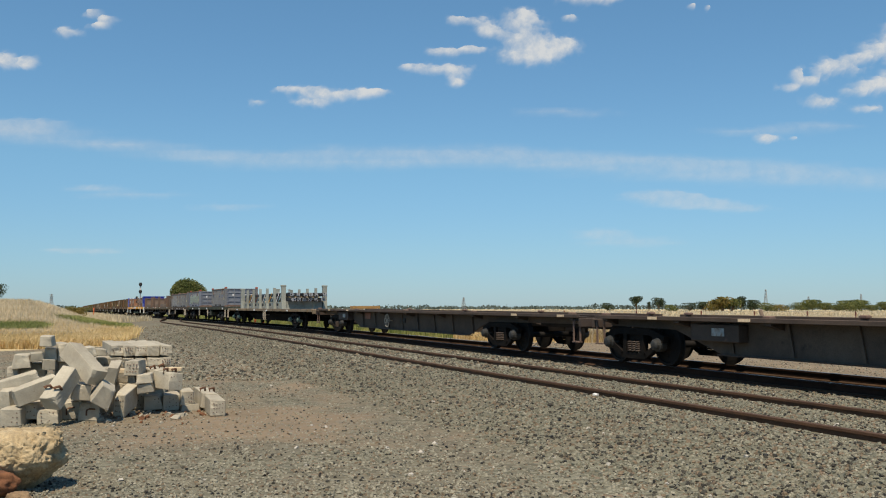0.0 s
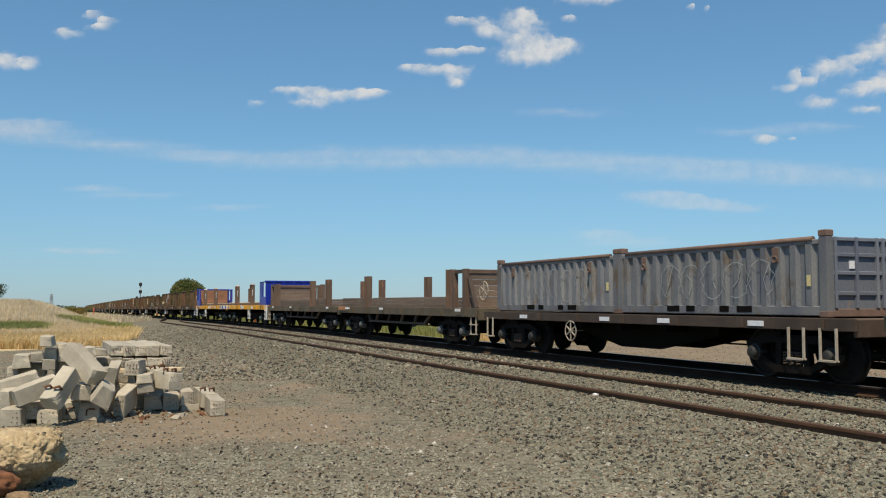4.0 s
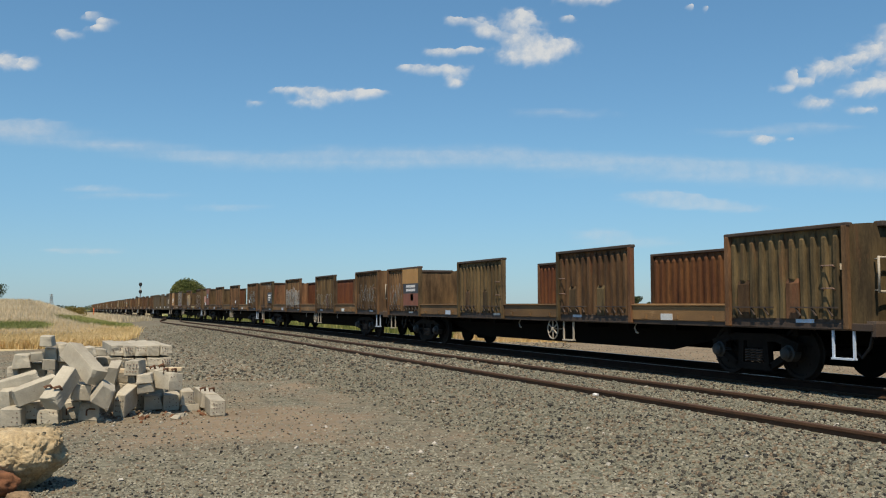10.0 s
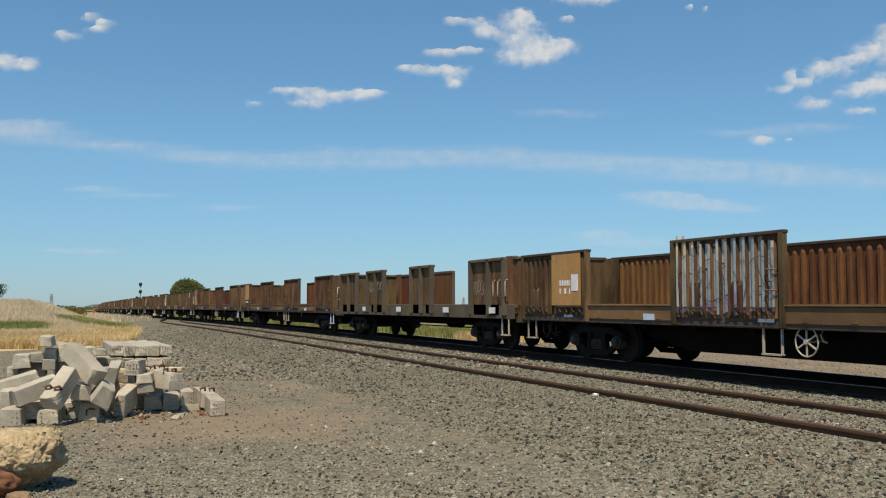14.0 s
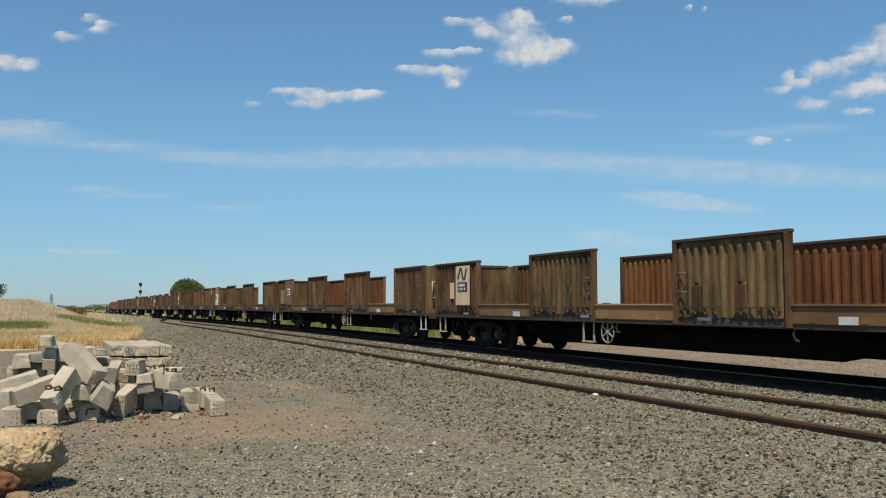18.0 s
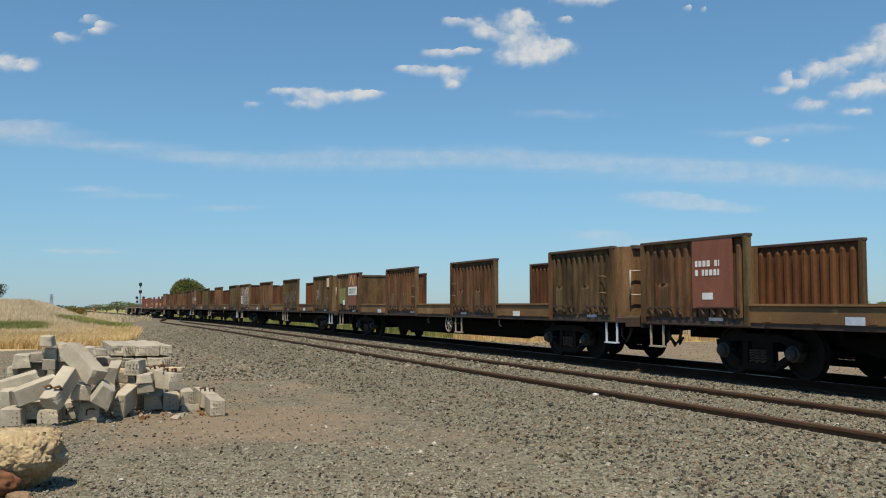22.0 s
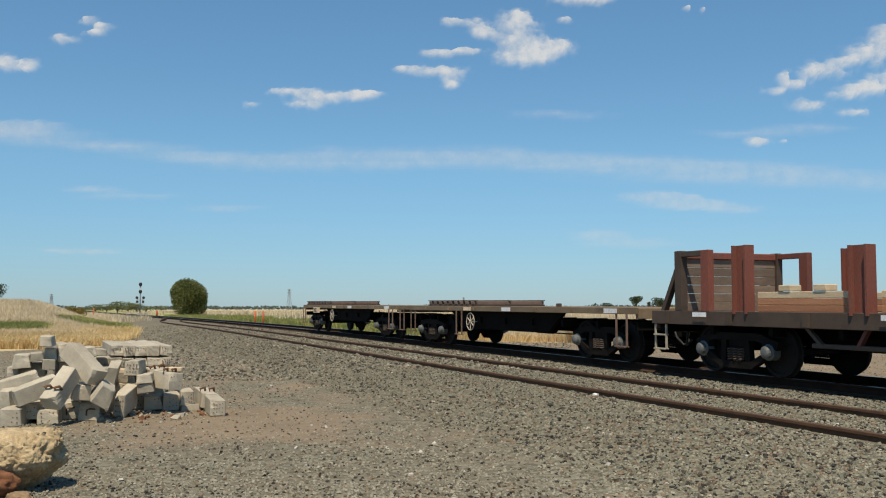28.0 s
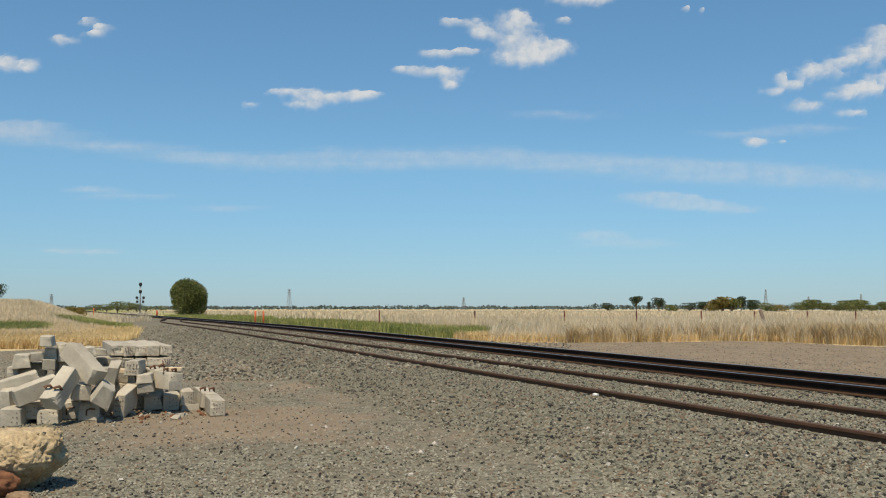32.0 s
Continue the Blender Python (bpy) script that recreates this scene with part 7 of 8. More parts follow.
LEAF = leaf_material("dull_green_leaves", (0.081, 0.101, 0.0338), (0.216, 0.223, 0.081), (0.142, 0.155, 0.054))
# Conifer greens are raised a little to paint in the haze of distance.
LEAF_DARK = leaf_material("hazed_dark_conifer_leaves", (0.0408, 0.0576, 0.0336), (0.09, 0.108, 0.054), (0.0624, 0.0816, 0.0432))
LEAF_GOLD = leaf_material("yellowing_scrub_leaves", (0.12, 0.11, 0.035), (0.28, 0.20, 0.065), (0.19, 0.16, 0.05))
BARK = material("grey_brown_bark", (0.12, 0.09, 0.065), (0.18, 0.14, 0.10), 3.0, 0.9, bump=0.5, stretch=(1, 1, 0.25))


def tree(name, label, x, y, height, width, seed, leaf=LEAF, lobes=9, n=2600, trunk=0.25, low=0.0, size=0.10, flat=0.6, dome=False):
    """A tapered trunk with limbs, and a crown of many small leaf clumps in uneven lobes."""
    rng = np.random.default_rng(seed)
    z0 = ground_z(x, y)
    t = thing(name, label, "tree", m=Matrix.Translation((x, y, z0 - 0.05)))
    g = Geo()
    base = max(low, trunk) * height
    g.tube([(0, 0, 0), (0.02 * height, 0.01 * height, base * 0.6), (0, 0, base + 0.25 * height)], 0.035 * height + 0.05, 8, 0.015 * height)
    lobe = []
    for k in range(lobes):
        a = k * 2.4 + rng.random()
        r = width / 2 * (0.25 + 0.42 * rng.random())
        zc = base + (height - base) * (0.22 + 0.55 * rng.random())
        q = (r * math.cos(a), r * math.sin(a), zc, width * (0.20 + 0.13 * rng.random()))
        lobe.append(q)
        g.tube([(0, 0, base * 0.7), (q[0] * 0.5, q[1] * 0.5, (base + zc) / 2), q[:3]], 0.018 * height + 0.02, 5, 0.006 * height)
    lobe.append((0, 0, base + (height - base) * 0.62, width * 0.30))
    part("trunk", g, BARK, t)
    c = np.array(lobe)
    pick = rng.integers(0, len(lobe), n)
    d = rng.normal(size=(n, 3))
    d /= np.linalg.norm(d, axis=1)[:, None]
    rad = c[pick, 3] * (0.55 + 0.5 * rng.random(n) ** 0.5)
    p = c[pick, :3] + d * rad[:, None] * np.array([1, 1, flat + 0.15])
    if dome:
        mid = np.array([0, 0, 0.48 * height])
        p[:, 2] = mid[2] + (p[:, 2] - mid[2]) * np.where(p[:, 2] < mid[2], 1.35, 1.0)
        tall = np.where(p[:, 2] < mid[2], 0.72, 0.52) * height
        far = np.sqrt((p[:, 0] ** 2 + p[:, 1] ** 2) / (0.53 * width) ** 2 + ((p[:, 2] - mid[2]) / tall) ** 2)
        p = mid + (p - mid) * np.minimum(1.0, (0.86 + 0.15 * rng.random(n)) / far)[:, None]
    over = np.maximum(p[:, 2] - (1.1 if dome else 0.86) * height, 0.0)
    p[:, 2] = np.maximum(p[:, 2] - over * (0.55 + 0.4 * rng.random(n)), low * height + 0.1)
    s = size * height * 0.2 * (0.6 + 0.9 * rng.random(n))
    e1 = rng.normal(size=(n, 3))
    e1 /= np.linalg.norm(e1, axis=1)[:, None]
    e2 = np.cross(e1, d + rng.normal(size=(n, 3)) * 0.5)
    e2 /= np.linalg.norm(e2, axis=1)[:, None]
    v = np.stack([p - e1 * s[:, None], p + e2 * (s * 0.6)[:, None], p + e1 * s[:, None], p - e2 * (s * 0.6)[:, None] + d * (s * 0.35)[:, None]], 1)
    part("crown", raw_mesh("crown", v.reshape(-1, 3), np.arange(n * 4).reshape(-1, 4), leaf), None, t)
    return t


def at_bearing(off, dist):
    """A plan place by its bearing from the view's axis, in degrees to the right, and its distance ahead."""
    return eye_frame(math.tan(radians(off)) * dist, dist)


def trees():
    def put(name, label, off, dist, h, w, seed, **kw):
        x, y = at_bearing(off, dist)
        tree(name, label, x, y, h, w, seed, **kw)

    put("round_tree", "dense round olive-green tree beside the line", -15.62, 165, 7.1, 6.6, 1, lobes=26, n=32000, low=0.0, trunk=0.06, size=0.085, flat=0.95, dome=True)
    put("conifer", "dark wind-blown conifer behind the mound", -26.6, 130, 5.6, 5.0, 2, leaf=LEAF_DARK, n=3000, low=0.1)
    put("bush", "low green bush on the mound", -22.05, 80, 1.0, 2.0, 3, leaf=LEAF_GOLD, n=1800, low=0.0, trunk=0.1, size=0.3)
    for i, (off, dist, h, w) in enumerate(((-20.9, 330, 3.0, 6), (-20.3, 330, 3.3, 6), (-19.7, 320, 4.3, 7), (-19.1, 330, 3.8, 7), (-18.6, 330, 3.3, 6), (-21.6, 350, 2.2, 6), (-22.3, 360, 2.8, 5), (-17.2, 420, 3.0, 8), (-18.1, 380, 2.7, 7))):
        put("gum_tree", "grey-green gum tree far beside the line", off, dist, h, w, 10 + i, n=1100, low=0.12, size=0.2)
    # over the field
    put("pine", "dark rounded pine far over the field", 10.25, 330, 3.8, 5.0, 30, leaf=LEAF_DARK, n=1300, low=0.1, size=0.2)
    put("pine", "dark umbrella-shaped pine far over the field", 12.0, 330, 6.6, 4.6, 31, leaf=LEAF_DARK, n=1300, low=0.35, trunk=0.4, size=0.16)
    put("pine", "dark umbrella-shaped pine far over the field", 13.35, 330, 6.0, 5.0, 32, leaf=LEAF_DARK, n=1300, low=0.3, trunk=0.35, size=0.16)
    put("pine", "thin dark pine far over the field", 12.75, 330, 4.6, 1.6, 33, leaf=LEAF_DARK, n=500, low=0.2, size=0.16)
    put("pine", "dark pine far over the field", 15.2, 330, 3.8, 5.6, 34, leaf=LEAF_DARK, n=1200, low=0.15, size=0.2)
    put("pine", "dark pine far over the field", 15.95, 330, 4.4, 4.4, 35, leaf=LEAF_DARK, n=1200, low=0.15, size=0.2)
    put("pine", "dark pine far over the field", 18.15, 340, 6.9, 4.6, 36, leaf=LEAF_DARK, n=1300, low=0.3, size=0.18)
    put("pine", "dark spreading pine far over the field", 18.8, 340, 5.2, 6.6, 37, leaf=LEAF_DARK, n=1500, low=0.2, size=0.2)
    for i, (off, w, h, lf) in enumerate(((16.6, 6, 5.0, LEAF_GOLD), (17.1, 7, 5.8, LEAF_GOLD), (17.6, 6, 5.0, LEAF), (14.1, 4, 3.0, LEAF), (19.6, 6, 3.6, LEAF), (20.3, 7, 3.0, LEAF_GOLD), (24.3, 6, 4.0, LEAF))):
        put("scrub", "low yellowing scrub far over the field", off, 300, h, w, 50 + i, leaf=lf, n=900, low=0.0, trunk=0.1, size=0.3)
    for i, (off, w, h) in enumerate(((21.5, 12, 5.2), (22.1, 12, 6.8), (22.8, 10, 5.0), (23.4, 8, 3.6), (23.9, 11, 6.4), (24.6, 12, 6.6), (25.2, 9, 3.8), (25.9, 10, 5.6), (26.6, 12, 4.6))):
        put("gum_tree", "dull green gum tree on the skyline", off, 480, h, w, 70 + i, n=2600, low=0.02, size=0.2, lobes=14)


trees()


def far_woods():
    """The low line of woods along the horizon."""
    rng = np.random.default_rng(77)
    v = []
    for k in range(620):
        off = -27 + 54 * k / 620 + rng.normal() * 0.03
        dist = 1750 + 250 * rng.random()
        x, y = at_bearing(off, dist)
        z = ground_z(x, y)
        tall = 3.5 + 5.5 * max(0.0, noise.noise(Vector((off * 1.3, 3, 0))) + 0.45) + (3 if off > 9 else 0)
        for _ in range(9):
            p = np.array([x, y, z]) + np.array([rng.normal() * 9, rng.normal() * 9, tall * (0.15 + 0.8 * rng.random())])
            e = rng.normal(size=(2, 3))
            e /= np.linalg.norm(e, axis=1)[:, None]
            s = 2.2 + 1.8 * rng.random()
            v += [p - e[0] * s, p + e[1] * s * 0.7, p + e[0] * s, p - e[1] * s * 0.7]
    # Air haze is mixed into these greyed, bluish leaf colours.
    me = raw_mesh("far_woods", np.array(v), np.arange(len(v)).reshape(-1, 4), leaf_material("haze_tinted_far_leaves", (0.07, 0.095, 0.085), (0.14, 0.16, 0.14), (0.10, 0.125, 0.11)))
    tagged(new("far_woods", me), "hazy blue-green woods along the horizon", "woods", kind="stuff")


far_woods()


# ---- signal, posts, fence, pylons ----
def signal():
    x, y = at_bearing(-18.42, 150)
    z = ground_z(x, y)
    s = thing("railway_signal", "tall railway signal with black round targets beside the line", "signal", m=Matrix.Translation((x, y, z)) @ Matrix.Rotation(radians(-6), 4, "Z"))
    H = 5.5
    part("mast", Geo().tube([(0, 0, 0), (0, 0, H - 0.5)], 0.09, 8), GALV, s)
    part("base", Geo().box(-0.4, 0.4, -0.35, 0.35, 0, 0.5, 0.03), CONCRETE, s)
    for zz, r in ((H - 0.3, 0.28), (H - 1.5, 0.27)):
        h = part("signal_head", Geo().lathe((0, -0.1, zz), [(-0.05, r), (0.03, r)], 18, "y"), BLACK, s, "black round signal target")
        part("lamp_hood", Geo().lathe((0, -0.3, zz), [(-0.25, 0.16), (0.15, 0.14)], 10, "y"), BLACK, h)
        part("lamp_box", Geo().box(-0.2, 0.2, -0.04, 0.3, zz - 0.3, zz + 0.3, 0.03), BLACK, h)
    for sx in (-1, 1):
        part("arm", Geo().tube([(0, 0, H - 2.9), (sx * 0.52, -0.05, H - 2.75)], 0.04, 6), GALV, s)
        part("side_head", Geo().lathe((sx * 0.52, -0.1, H - 2.5), [(-0.05, 0.24), (0.03, 0.24)], 14, "y"), BLACK, s)
        part("side_box", Geo().box(sx * 0.45 - 0.18, sx * 0.45 + 0.18, -0.1, 0.12, H - 3.35, H - 2.95, 0.03), BLACK, s)
    part("platform", Geo().box(-0.55, 0.55, -0.2, 0.5, H - 3.5, H - 3.45), GALV, s)
    lad = Geo()
    for sx in (-0.16, 0.16):
        lad.tube([(sx, 0.45, 0), (sx, 0.25, H - 3.45)], 0.02, 5)
    for k in range(8):
        lad.tube([(-0.16, 0.42 - k * 0.02, 0.3 + k * 0.33), (0.16, 0.42 - k * 0.02, 0.3 + k * 0.33)], 0.015, 5)
    part("ladder", lad, GALV, s)


signal()


def marker(name, label, x, y, h, r, mat, lean=0.0, star=False):
    g = Geo()
    if star:
        for k in range(3):
            a = k * 2.094
            g.beam((0.02 * math.cos(a), 0.02 * math.sin(a), 0), (0.02 * math.cos(a), 0.02 * math.sin(a), h), 0.012, 0.05)
    else:
        g.tube([(0, 0, -0.1), (0, 0, h * 0.5), (lean, 0, h)], r, 9, r * 0.9)
    return thing(name, label, "post", g, mat, Matrix.Translation((x, y, ground_z(x, y))))


def posts():
    for off, d in ((-11.65, 82), (-11.16, 81.5)):
        x, y = at_bearing(off, d)
        marker("marker_post", "orange-red painted marker post beside the line", x, y, 1.15, 0.085, GLOSSRED)
    x, y = at_bearing(-17.45, 150)
    marker("marker_post", "small orange-red marker post by the far turnout", x, y, 0.95, 0.16, GLOSSRED)
    x, y = at_bearing(-21.0, 150)
    marker("marker_post", "thin red-brown marker post on the bank", x, y, 1.5, 0.07, GLOSSRED)
    fence = tagged(new("field_fence"), "rusty star-picket wire fence along the field", "fence")
    fence.location = (0, 0, 0)
    ps = []
    for off, d in ((-4.0, 64), (2.0, 62.5), (7.6, 61), (12.0, 60.0), (15.85, 58.5), (18.9, 57.2), (21.83, 56), (24.4, 55), (26.8, 54)):
        x, y = at_bearing(off, d)
        z = ground_z(x, y)
        g = Geo()
        for k in range(3):
            a = k * 2.094
            g.beam((x + 0.03 * math.cos(a), y + 0.03 * math.sin(a), z - 0.2), (x + 0.03 * math.cos(a), y + 0.03 * math.sin(a), z + 1.25), 0.018, 0.04)
        part("picket", g, REDPOST, fence)
        ps.append((x, y, z))
    for hgt in (0.4, 0.8, 1.22):
        part("wire", Geo().tube([(p[0], p[1], p[2] + hgt) for p in ps], 0.006, 4), GALV, fence)
    x, y = at_bearing(19.45, 48.5)
    marker("leaning_post", "grey weathered leaning timber post in the grass", x, y, 1.35, 0.11, GREYTIMBER, lean=-0.28)
    boulder("field_stone", "pale rounded stone at the field's edge", math.tan(radians(16.45)) * 44, 44, 0.28, (1.3, 0.8, 0.6), LIMESTONE, 12.0, 0.3)


posts()


def pylon(off, dist, h):
    x, y = at_bearing(off, dist)
    t = thing("pylon", "grey lattice power pylon far on the plain", "pylon", m=Matrix.Translation((x, y, ground_z(x, y) - 1)) @ Matrix.Rotation(radians(30), 4, "Z"), group="power pylons")
    g = Geo()
    n = 7
    for k in range(n):
        z0, z1 = h * k / n, h * (k + 1) / n
        w0, w1 = 3.0 * (1 - k / n) ** 1.4 + 0.7, 3.0 * (1 - (k + 1) / n) ** 1.4 + 0.7
        for i in range(4):
            sx, sy = (1, 1, -1, -1)[i], (1, -1, -1, 1)[i]
            tx, ty = (1, 1, -1, -1)[(i + 1) % 4], (1, -1, -1, 1)[(i + 1) % 4]
            g.beam((sx * w0, sy * w0, z0), (sx * w1, sy * w1, z1), 0.35, 0.35)
            g.beam((sx * w0, sy * w0, z0), (tx * w1, ty * w1, z1), 0.2, 0.2)
            g.beam((tx * w0, ty * w0, z0), (sx * w1, sy * w1, z1), 0.2, 0.2)
    part("lattice_mast", g, GALV, t)
    for zz in (h * 0.72, h * 0.84, h * 0.95):
        part("cross_arm", Geo().beam((-h * 0.13, 0, zz), (h * 0.13, 0, zz), 0.35, 0.5), GALV, t)


for off, h in ((-23.3, 26), (-9.6, 33), (1.3, 20), (19.55, 33), (21.9, 22), (24.7, 26)):
    pylon(off, 1400, h)


# ---- clouds, far off in the sky ----
CLOUD_FAR = 4000.0
SKY_SCALE = CLOUD_FAR * math.tan(radians(52.03 / 2)) / 784.0


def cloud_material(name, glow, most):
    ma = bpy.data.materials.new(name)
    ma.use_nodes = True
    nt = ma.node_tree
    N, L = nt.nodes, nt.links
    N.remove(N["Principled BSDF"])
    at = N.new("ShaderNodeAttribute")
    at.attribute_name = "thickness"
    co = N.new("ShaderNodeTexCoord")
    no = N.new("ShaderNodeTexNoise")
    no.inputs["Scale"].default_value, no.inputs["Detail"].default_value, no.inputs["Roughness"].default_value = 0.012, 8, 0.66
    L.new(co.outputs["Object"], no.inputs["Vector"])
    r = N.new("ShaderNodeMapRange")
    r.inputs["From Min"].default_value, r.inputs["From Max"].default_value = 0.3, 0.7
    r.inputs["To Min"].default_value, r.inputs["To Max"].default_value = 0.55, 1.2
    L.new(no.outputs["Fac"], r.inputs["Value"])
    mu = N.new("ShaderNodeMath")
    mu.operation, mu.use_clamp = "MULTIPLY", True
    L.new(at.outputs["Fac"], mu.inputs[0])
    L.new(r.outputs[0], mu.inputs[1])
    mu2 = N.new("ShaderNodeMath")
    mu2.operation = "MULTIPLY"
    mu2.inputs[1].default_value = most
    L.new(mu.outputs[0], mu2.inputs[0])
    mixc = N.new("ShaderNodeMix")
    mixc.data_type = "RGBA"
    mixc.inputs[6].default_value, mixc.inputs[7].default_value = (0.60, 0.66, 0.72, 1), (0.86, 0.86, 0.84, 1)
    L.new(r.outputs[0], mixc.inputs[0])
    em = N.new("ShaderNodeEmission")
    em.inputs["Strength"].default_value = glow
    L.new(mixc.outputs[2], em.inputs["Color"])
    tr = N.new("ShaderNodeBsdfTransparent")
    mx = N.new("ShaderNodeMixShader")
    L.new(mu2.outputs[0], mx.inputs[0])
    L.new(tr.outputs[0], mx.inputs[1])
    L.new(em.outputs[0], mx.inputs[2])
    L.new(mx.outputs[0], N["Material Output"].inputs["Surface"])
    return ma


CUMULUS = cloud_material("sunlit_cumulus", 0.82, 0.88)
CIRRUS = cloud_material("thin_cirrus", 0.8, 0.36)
CLOUDS = []


def fbm(x, y, seed):
    q, a, s = 0.0, 0.5, 1.0
    for _ in range(5):
        q += a * noise.noise(Vector((x * s, y * s, seed)))
        a, s = a * 0.55, s * 2.05
    return q


def cloud(label, cx, cy, puffs, drift, seed, mat=None, cell=2.2, rough=1.55, stretch=(24.0, 17.0), soft=1.2, cut=0.08):
    """A ragged sheet of cloud bulging by its thickness; puffs: (right, up, half width, half height), in the sky's own units round (cx, cy)."""
    x0 = min(p[0] - p[2] * 1.7 for p in puffs)
    x1 = max(p[0] + p[2] * 1.7 for p in puffs)
    y0 = min(p[1] - p[3] * 1.9 for p in puffs)
    y1 = max(p[1] + p[3] * 1.9 for p in puffs)
    nx, ny = int((x1 - x0) / cell) + 1, int((y1 - y0) / cell) + 1
    dens = {}
    for j in range(ny + 1):
        for i in range(nx + 1):
            x, y = x0 + i * cell, y0 + j * cell
            wx, wy = x + 6 * fbm(x / 30, y / 20, seed + 5), y + 5 * fbm(x / 30, y / 20, seed + 9)
            e = 0.0
            for a, b, rx, ry in puffs:
                e += math.exp(-((wx - a) / rx) ** 2 - ((wy - b) / ry) ** 2)
            q = min(e, 1.15) + rough * 0.62 * fbm(x / stretch[0], y / stretch[1], seed) - cut
            dens[i, j] = smooth01(q / soft) * min(1.0, e * 2.2)
    idx, vs, col, fs = {}, [], [], []
    for j in range(ny):
        for i in range(nx):
            cs = ((i, j), (i + 1, j), (i + 1, j + 1), (i, j + 1))
            if max(dens[c] for c in cs) < 0.015:
                continue
            for c in cs:
                if c not in idx:
                    idx[c] = len(vs)
                    vs.append(((x0 + c[0] * cell) * SKY_SCALE, (y0 + c[1] * cell) * SKY_SCALE, dens[c] * 55.0))
                    col.append(dens[c])
            fs.append(tuple(idx[c] for c in cs))
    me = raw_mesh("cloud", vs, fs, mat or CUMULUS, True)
    at = me.attributes.new("thickness", "FLOAT", "POINT")
    at.data.foreach_set("value", col)
    ob = thing("cloud", label, "cloud", me)
    CLOUDS.append((ob, cx, cy, drift))
    return ob


def sky_pose(cx, cy):
    m = camera_pose()
    return m @ Matrix.Translation(((cx - 784) * SKY_SCALE, (441 - cy) * SKY_SCALE, -CLOUD_FAR))


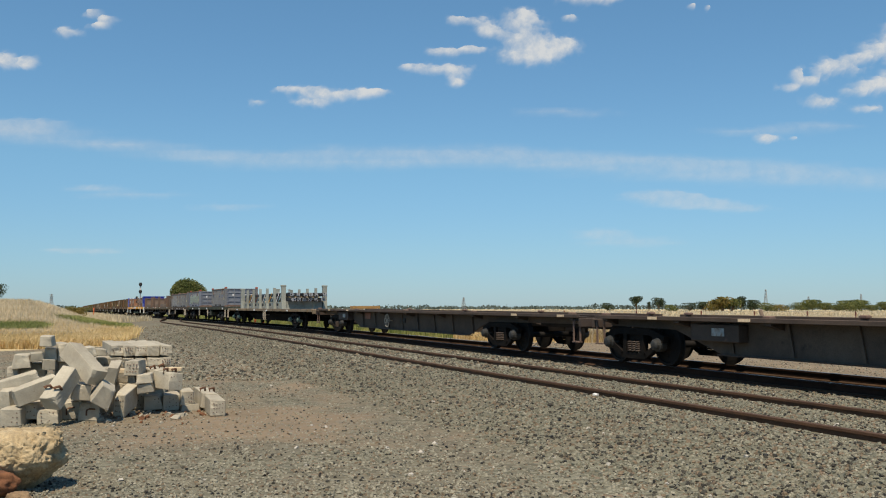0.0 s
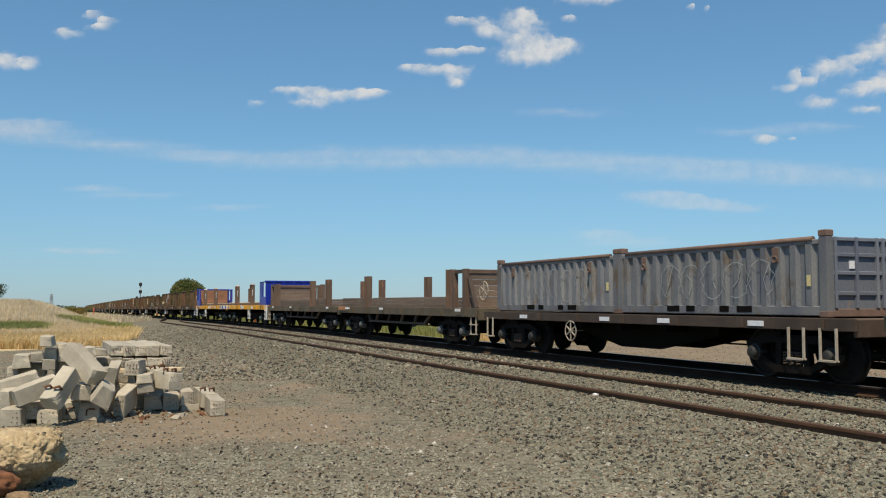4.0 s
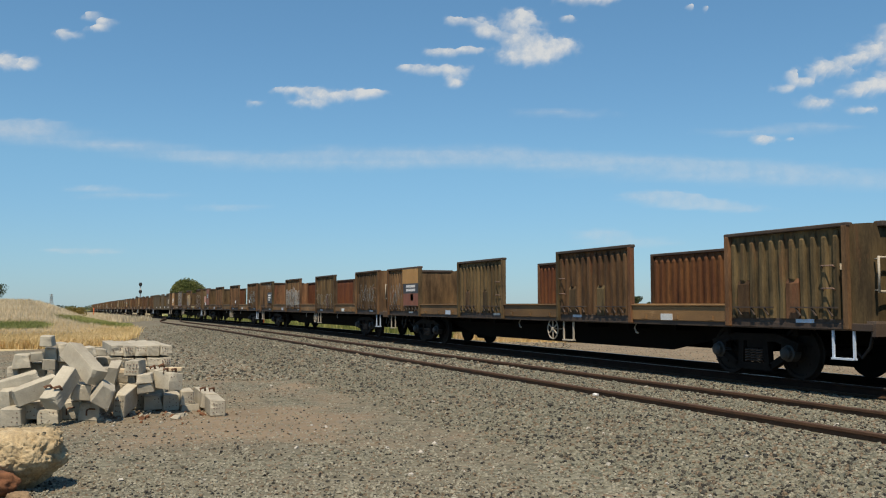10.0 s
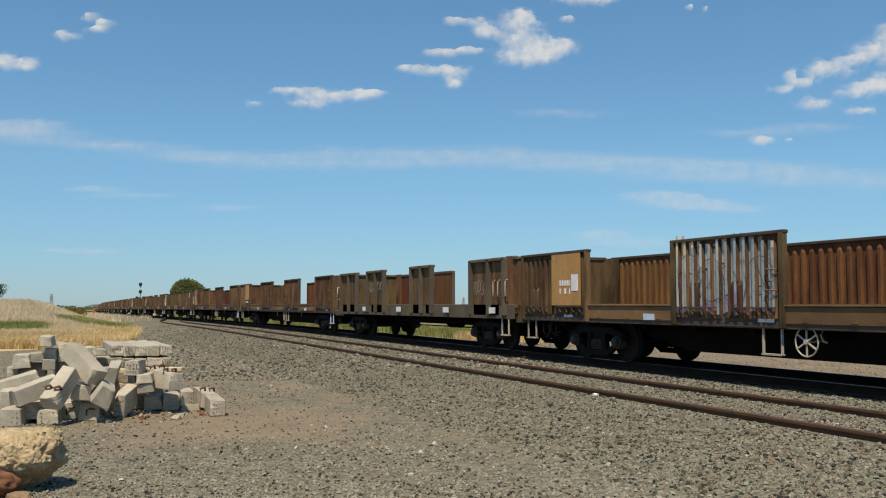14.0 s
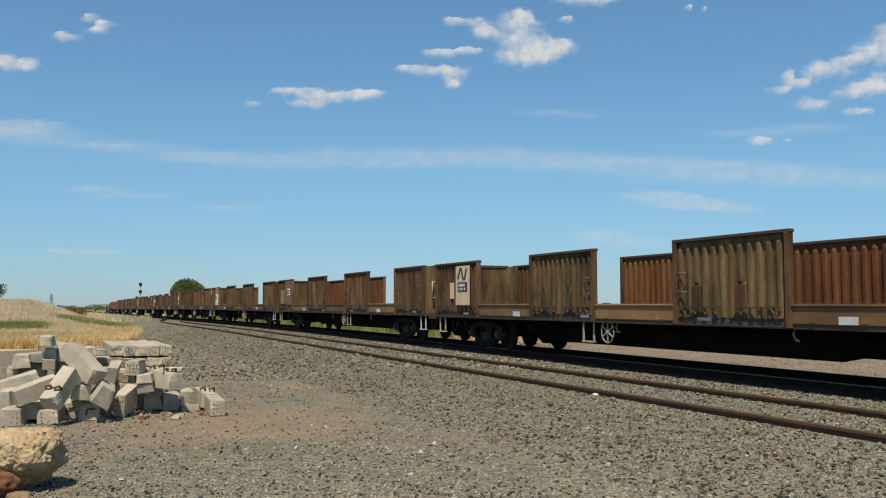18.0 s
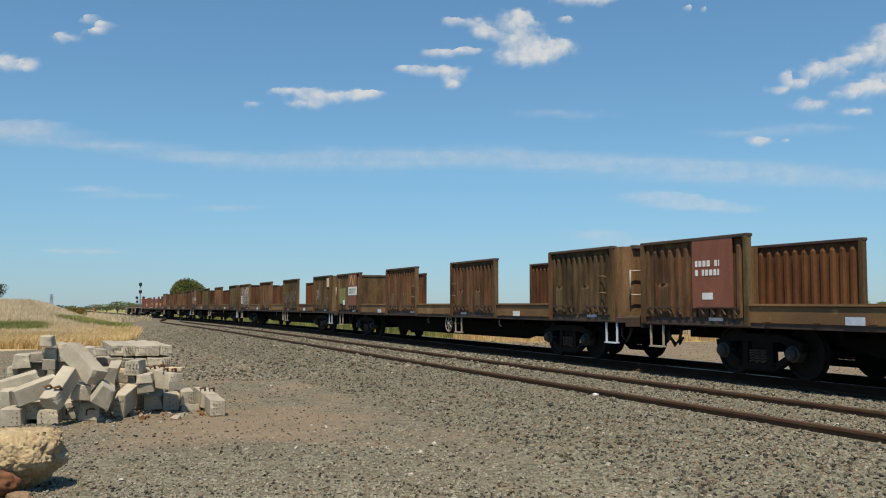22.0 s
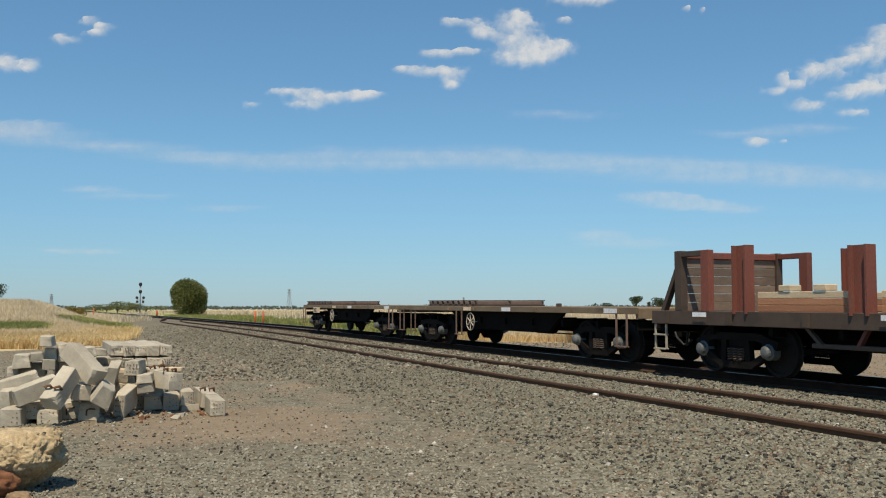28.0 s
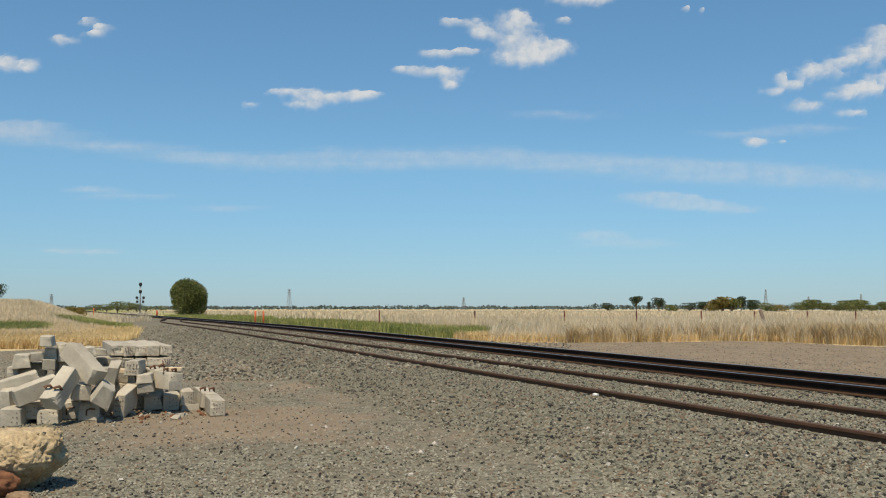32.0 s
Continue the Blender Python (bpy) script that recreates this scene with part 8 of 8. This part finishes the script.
def clouds():
    puff = "small white fair-weather cloud against the blue sky"
    cloud("ragged white cumulus cloud high in the blue sky", 929, 67, [(-3, 38, 26, 15), (-7, 2, 44, 28), (-4, -36, 42, 13), (43, -21, 38, 20), (78, -12, 18, 11), (-66, 12, 20, 12), (-82, 29, 20, 9), (-118, 30, 20, 7)], (-12, 3), 1.0)
    cloud("flat white cloud scrap against the blue sky", 807, 92, [(0, 0, 34, 8), (-32, -2, 20, 7), (30, 3, 22, 6)], (-12, 3), 2.0)
    cloud("flat white cloud scrap against the blue sky", 787, 126, [(-30, 3, 34, 9), (18, 0, 32, 11), (24, -20, 15, 9), (-58, 6, 18, 5)], (-12, 4), 3.0)
    cloud(puff, 1046, 3, [(0, 4, 38, 11), (30, 8, 26, 9), (-30, 6, 24, 7)], (-17, 3), 4.0)
    cloud(puff, 1008, 33, [(0, 0, 12, 6)], (-10, 4), 5.0)
    cloud(puff, 1232, 12, [(-9, 0, 6, 4), (18, -3, 5, 5)], (-10, 4), 18.0)
    cloud("large white cumulus cloud heaped to one side", 1517, 123, [(-124, -33, 22, 7), (-92, -20, 26, 9), (-108, -6, 8, 9), (-55, 0, 32, 14), (-10, 13, 34, 16), (38, 34, 34, 19), (64, 66, 20, 17), (92, 50, 30, 30)], (-28, 7), 6.0)
    cloud("lower bank of a large white cumulus cloud", 1517, 123, [(-2, -40, 28, 11), (36, -28, 38, 13), (82, -10, 38, 16), (-66, -58, 28, 12), (16, -70, 28, 7)], (-28, 7), 19.0)
    cloud(puff, 1359, 245, [(0, 0, 22, 8), (-8, -3, 14, 7), (44, 0, 7, 3)], (-20, 6), 7.0)
    cloud(puff, 124, 56, [(-2, 0, 26, 9), (43, 31, 15, 9), (70, 19, 16, 6), (52, 8, 20, 5)], (-8, 14), 8.0)
    cloud(puff, 26, 109, [(0, 0, 32, 13), (22, -6, 18, 7), (-28, 4, 22, 10)], (2, 5), 9.0)
    cloud("long flat white cloud in the blue sky", 587, 168, [(-69, 9, 30, 6), (-27, 0, 36, 13), (-34, -16, 26, 7), (29, 1, 36, 10), (64, 0, 24, 8), (90, 6, 18, 5), (-133, -14, 13, 6)], (-12, 4), 10.0)
    thin = "long thin veil of cirrus across the sky"
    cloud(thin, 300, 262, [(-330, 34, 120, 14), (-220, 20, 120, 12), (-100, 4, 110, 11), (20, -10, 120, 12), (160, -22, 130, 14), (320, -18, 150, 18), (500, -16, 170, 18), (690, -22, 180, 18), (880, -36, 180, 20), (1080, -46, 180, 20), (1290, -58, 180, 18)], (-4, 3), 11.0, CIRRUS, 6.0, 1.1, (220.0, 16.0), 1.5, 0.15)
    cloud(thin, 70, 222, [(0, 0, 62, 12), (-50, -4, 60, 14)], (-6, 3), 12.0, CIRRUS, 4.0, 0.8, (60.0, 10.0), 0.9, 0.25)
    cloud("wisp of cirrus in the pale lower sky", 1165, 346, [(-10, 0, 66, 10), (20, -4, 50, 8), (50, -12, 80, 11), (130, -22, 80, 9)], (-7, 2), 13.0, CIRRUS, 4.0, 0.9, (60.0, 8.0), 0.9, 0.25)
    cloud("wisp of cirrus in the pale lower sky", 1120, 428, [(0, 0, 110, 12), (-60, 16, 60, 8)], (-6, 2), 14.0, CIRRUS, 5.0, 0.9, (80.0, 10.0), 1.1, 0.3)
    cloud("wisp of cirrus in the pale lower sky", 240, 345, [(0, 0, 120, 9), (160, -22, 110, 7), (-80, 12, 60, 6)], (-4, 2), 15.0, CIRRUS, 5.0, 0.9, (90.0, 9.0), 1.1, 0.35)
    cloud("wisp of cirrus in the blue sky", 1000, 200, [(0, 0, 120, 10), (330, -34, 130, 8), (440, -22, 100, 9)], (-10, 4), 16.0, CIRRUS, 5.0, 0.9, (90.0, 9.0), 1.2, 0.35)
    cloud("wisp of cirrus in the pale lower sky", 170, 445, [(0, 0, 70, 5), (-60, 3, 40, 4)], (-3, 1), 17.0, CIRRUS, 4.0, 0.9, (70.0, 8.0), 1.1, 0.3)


clouds()


# ---- what moves ----
def share_keys(obs):
    """Give all the objects the first one's keys."""
    act = obs[0].animation_data.action
    for o in obs[1:]:
        o.rotation_mode = "QUATERNION"
        ad = o.animation_data_create()
        ad.action = act
        ad.action_slot = act.slots[0]


def motions():
    for w, u in TRAIN:
        times = [0.0]
        for k in range(1, 32):
            if u - run(k) > 90 or k % 4 == 0:
                times.append(float(k))
        times.append(32.0)
        walk(w, [(x, train_pose(u, x)) for x in times])
    for ob, cx, cy, (dx, dy) in CLOUDS:
        walk(ob, [(0, sky_pose(cx, cy)), (32, sky_pose(cx + dx, cy + dy))])
    # the wheels roll with the train
    for sg in (-1, 1):
        base = AXLES[sg][0].location.copy()
        rows = [(k / FPS, Matrix.Translation(base) @ Matrix.Rotation(run(k / FPS) / 0.46, 4, "X")) for k in range(0, 32 * FPS + 1)]
        walk(AXLES[sg][0], rows)
        share_keys(AXLES[sg])


motions()
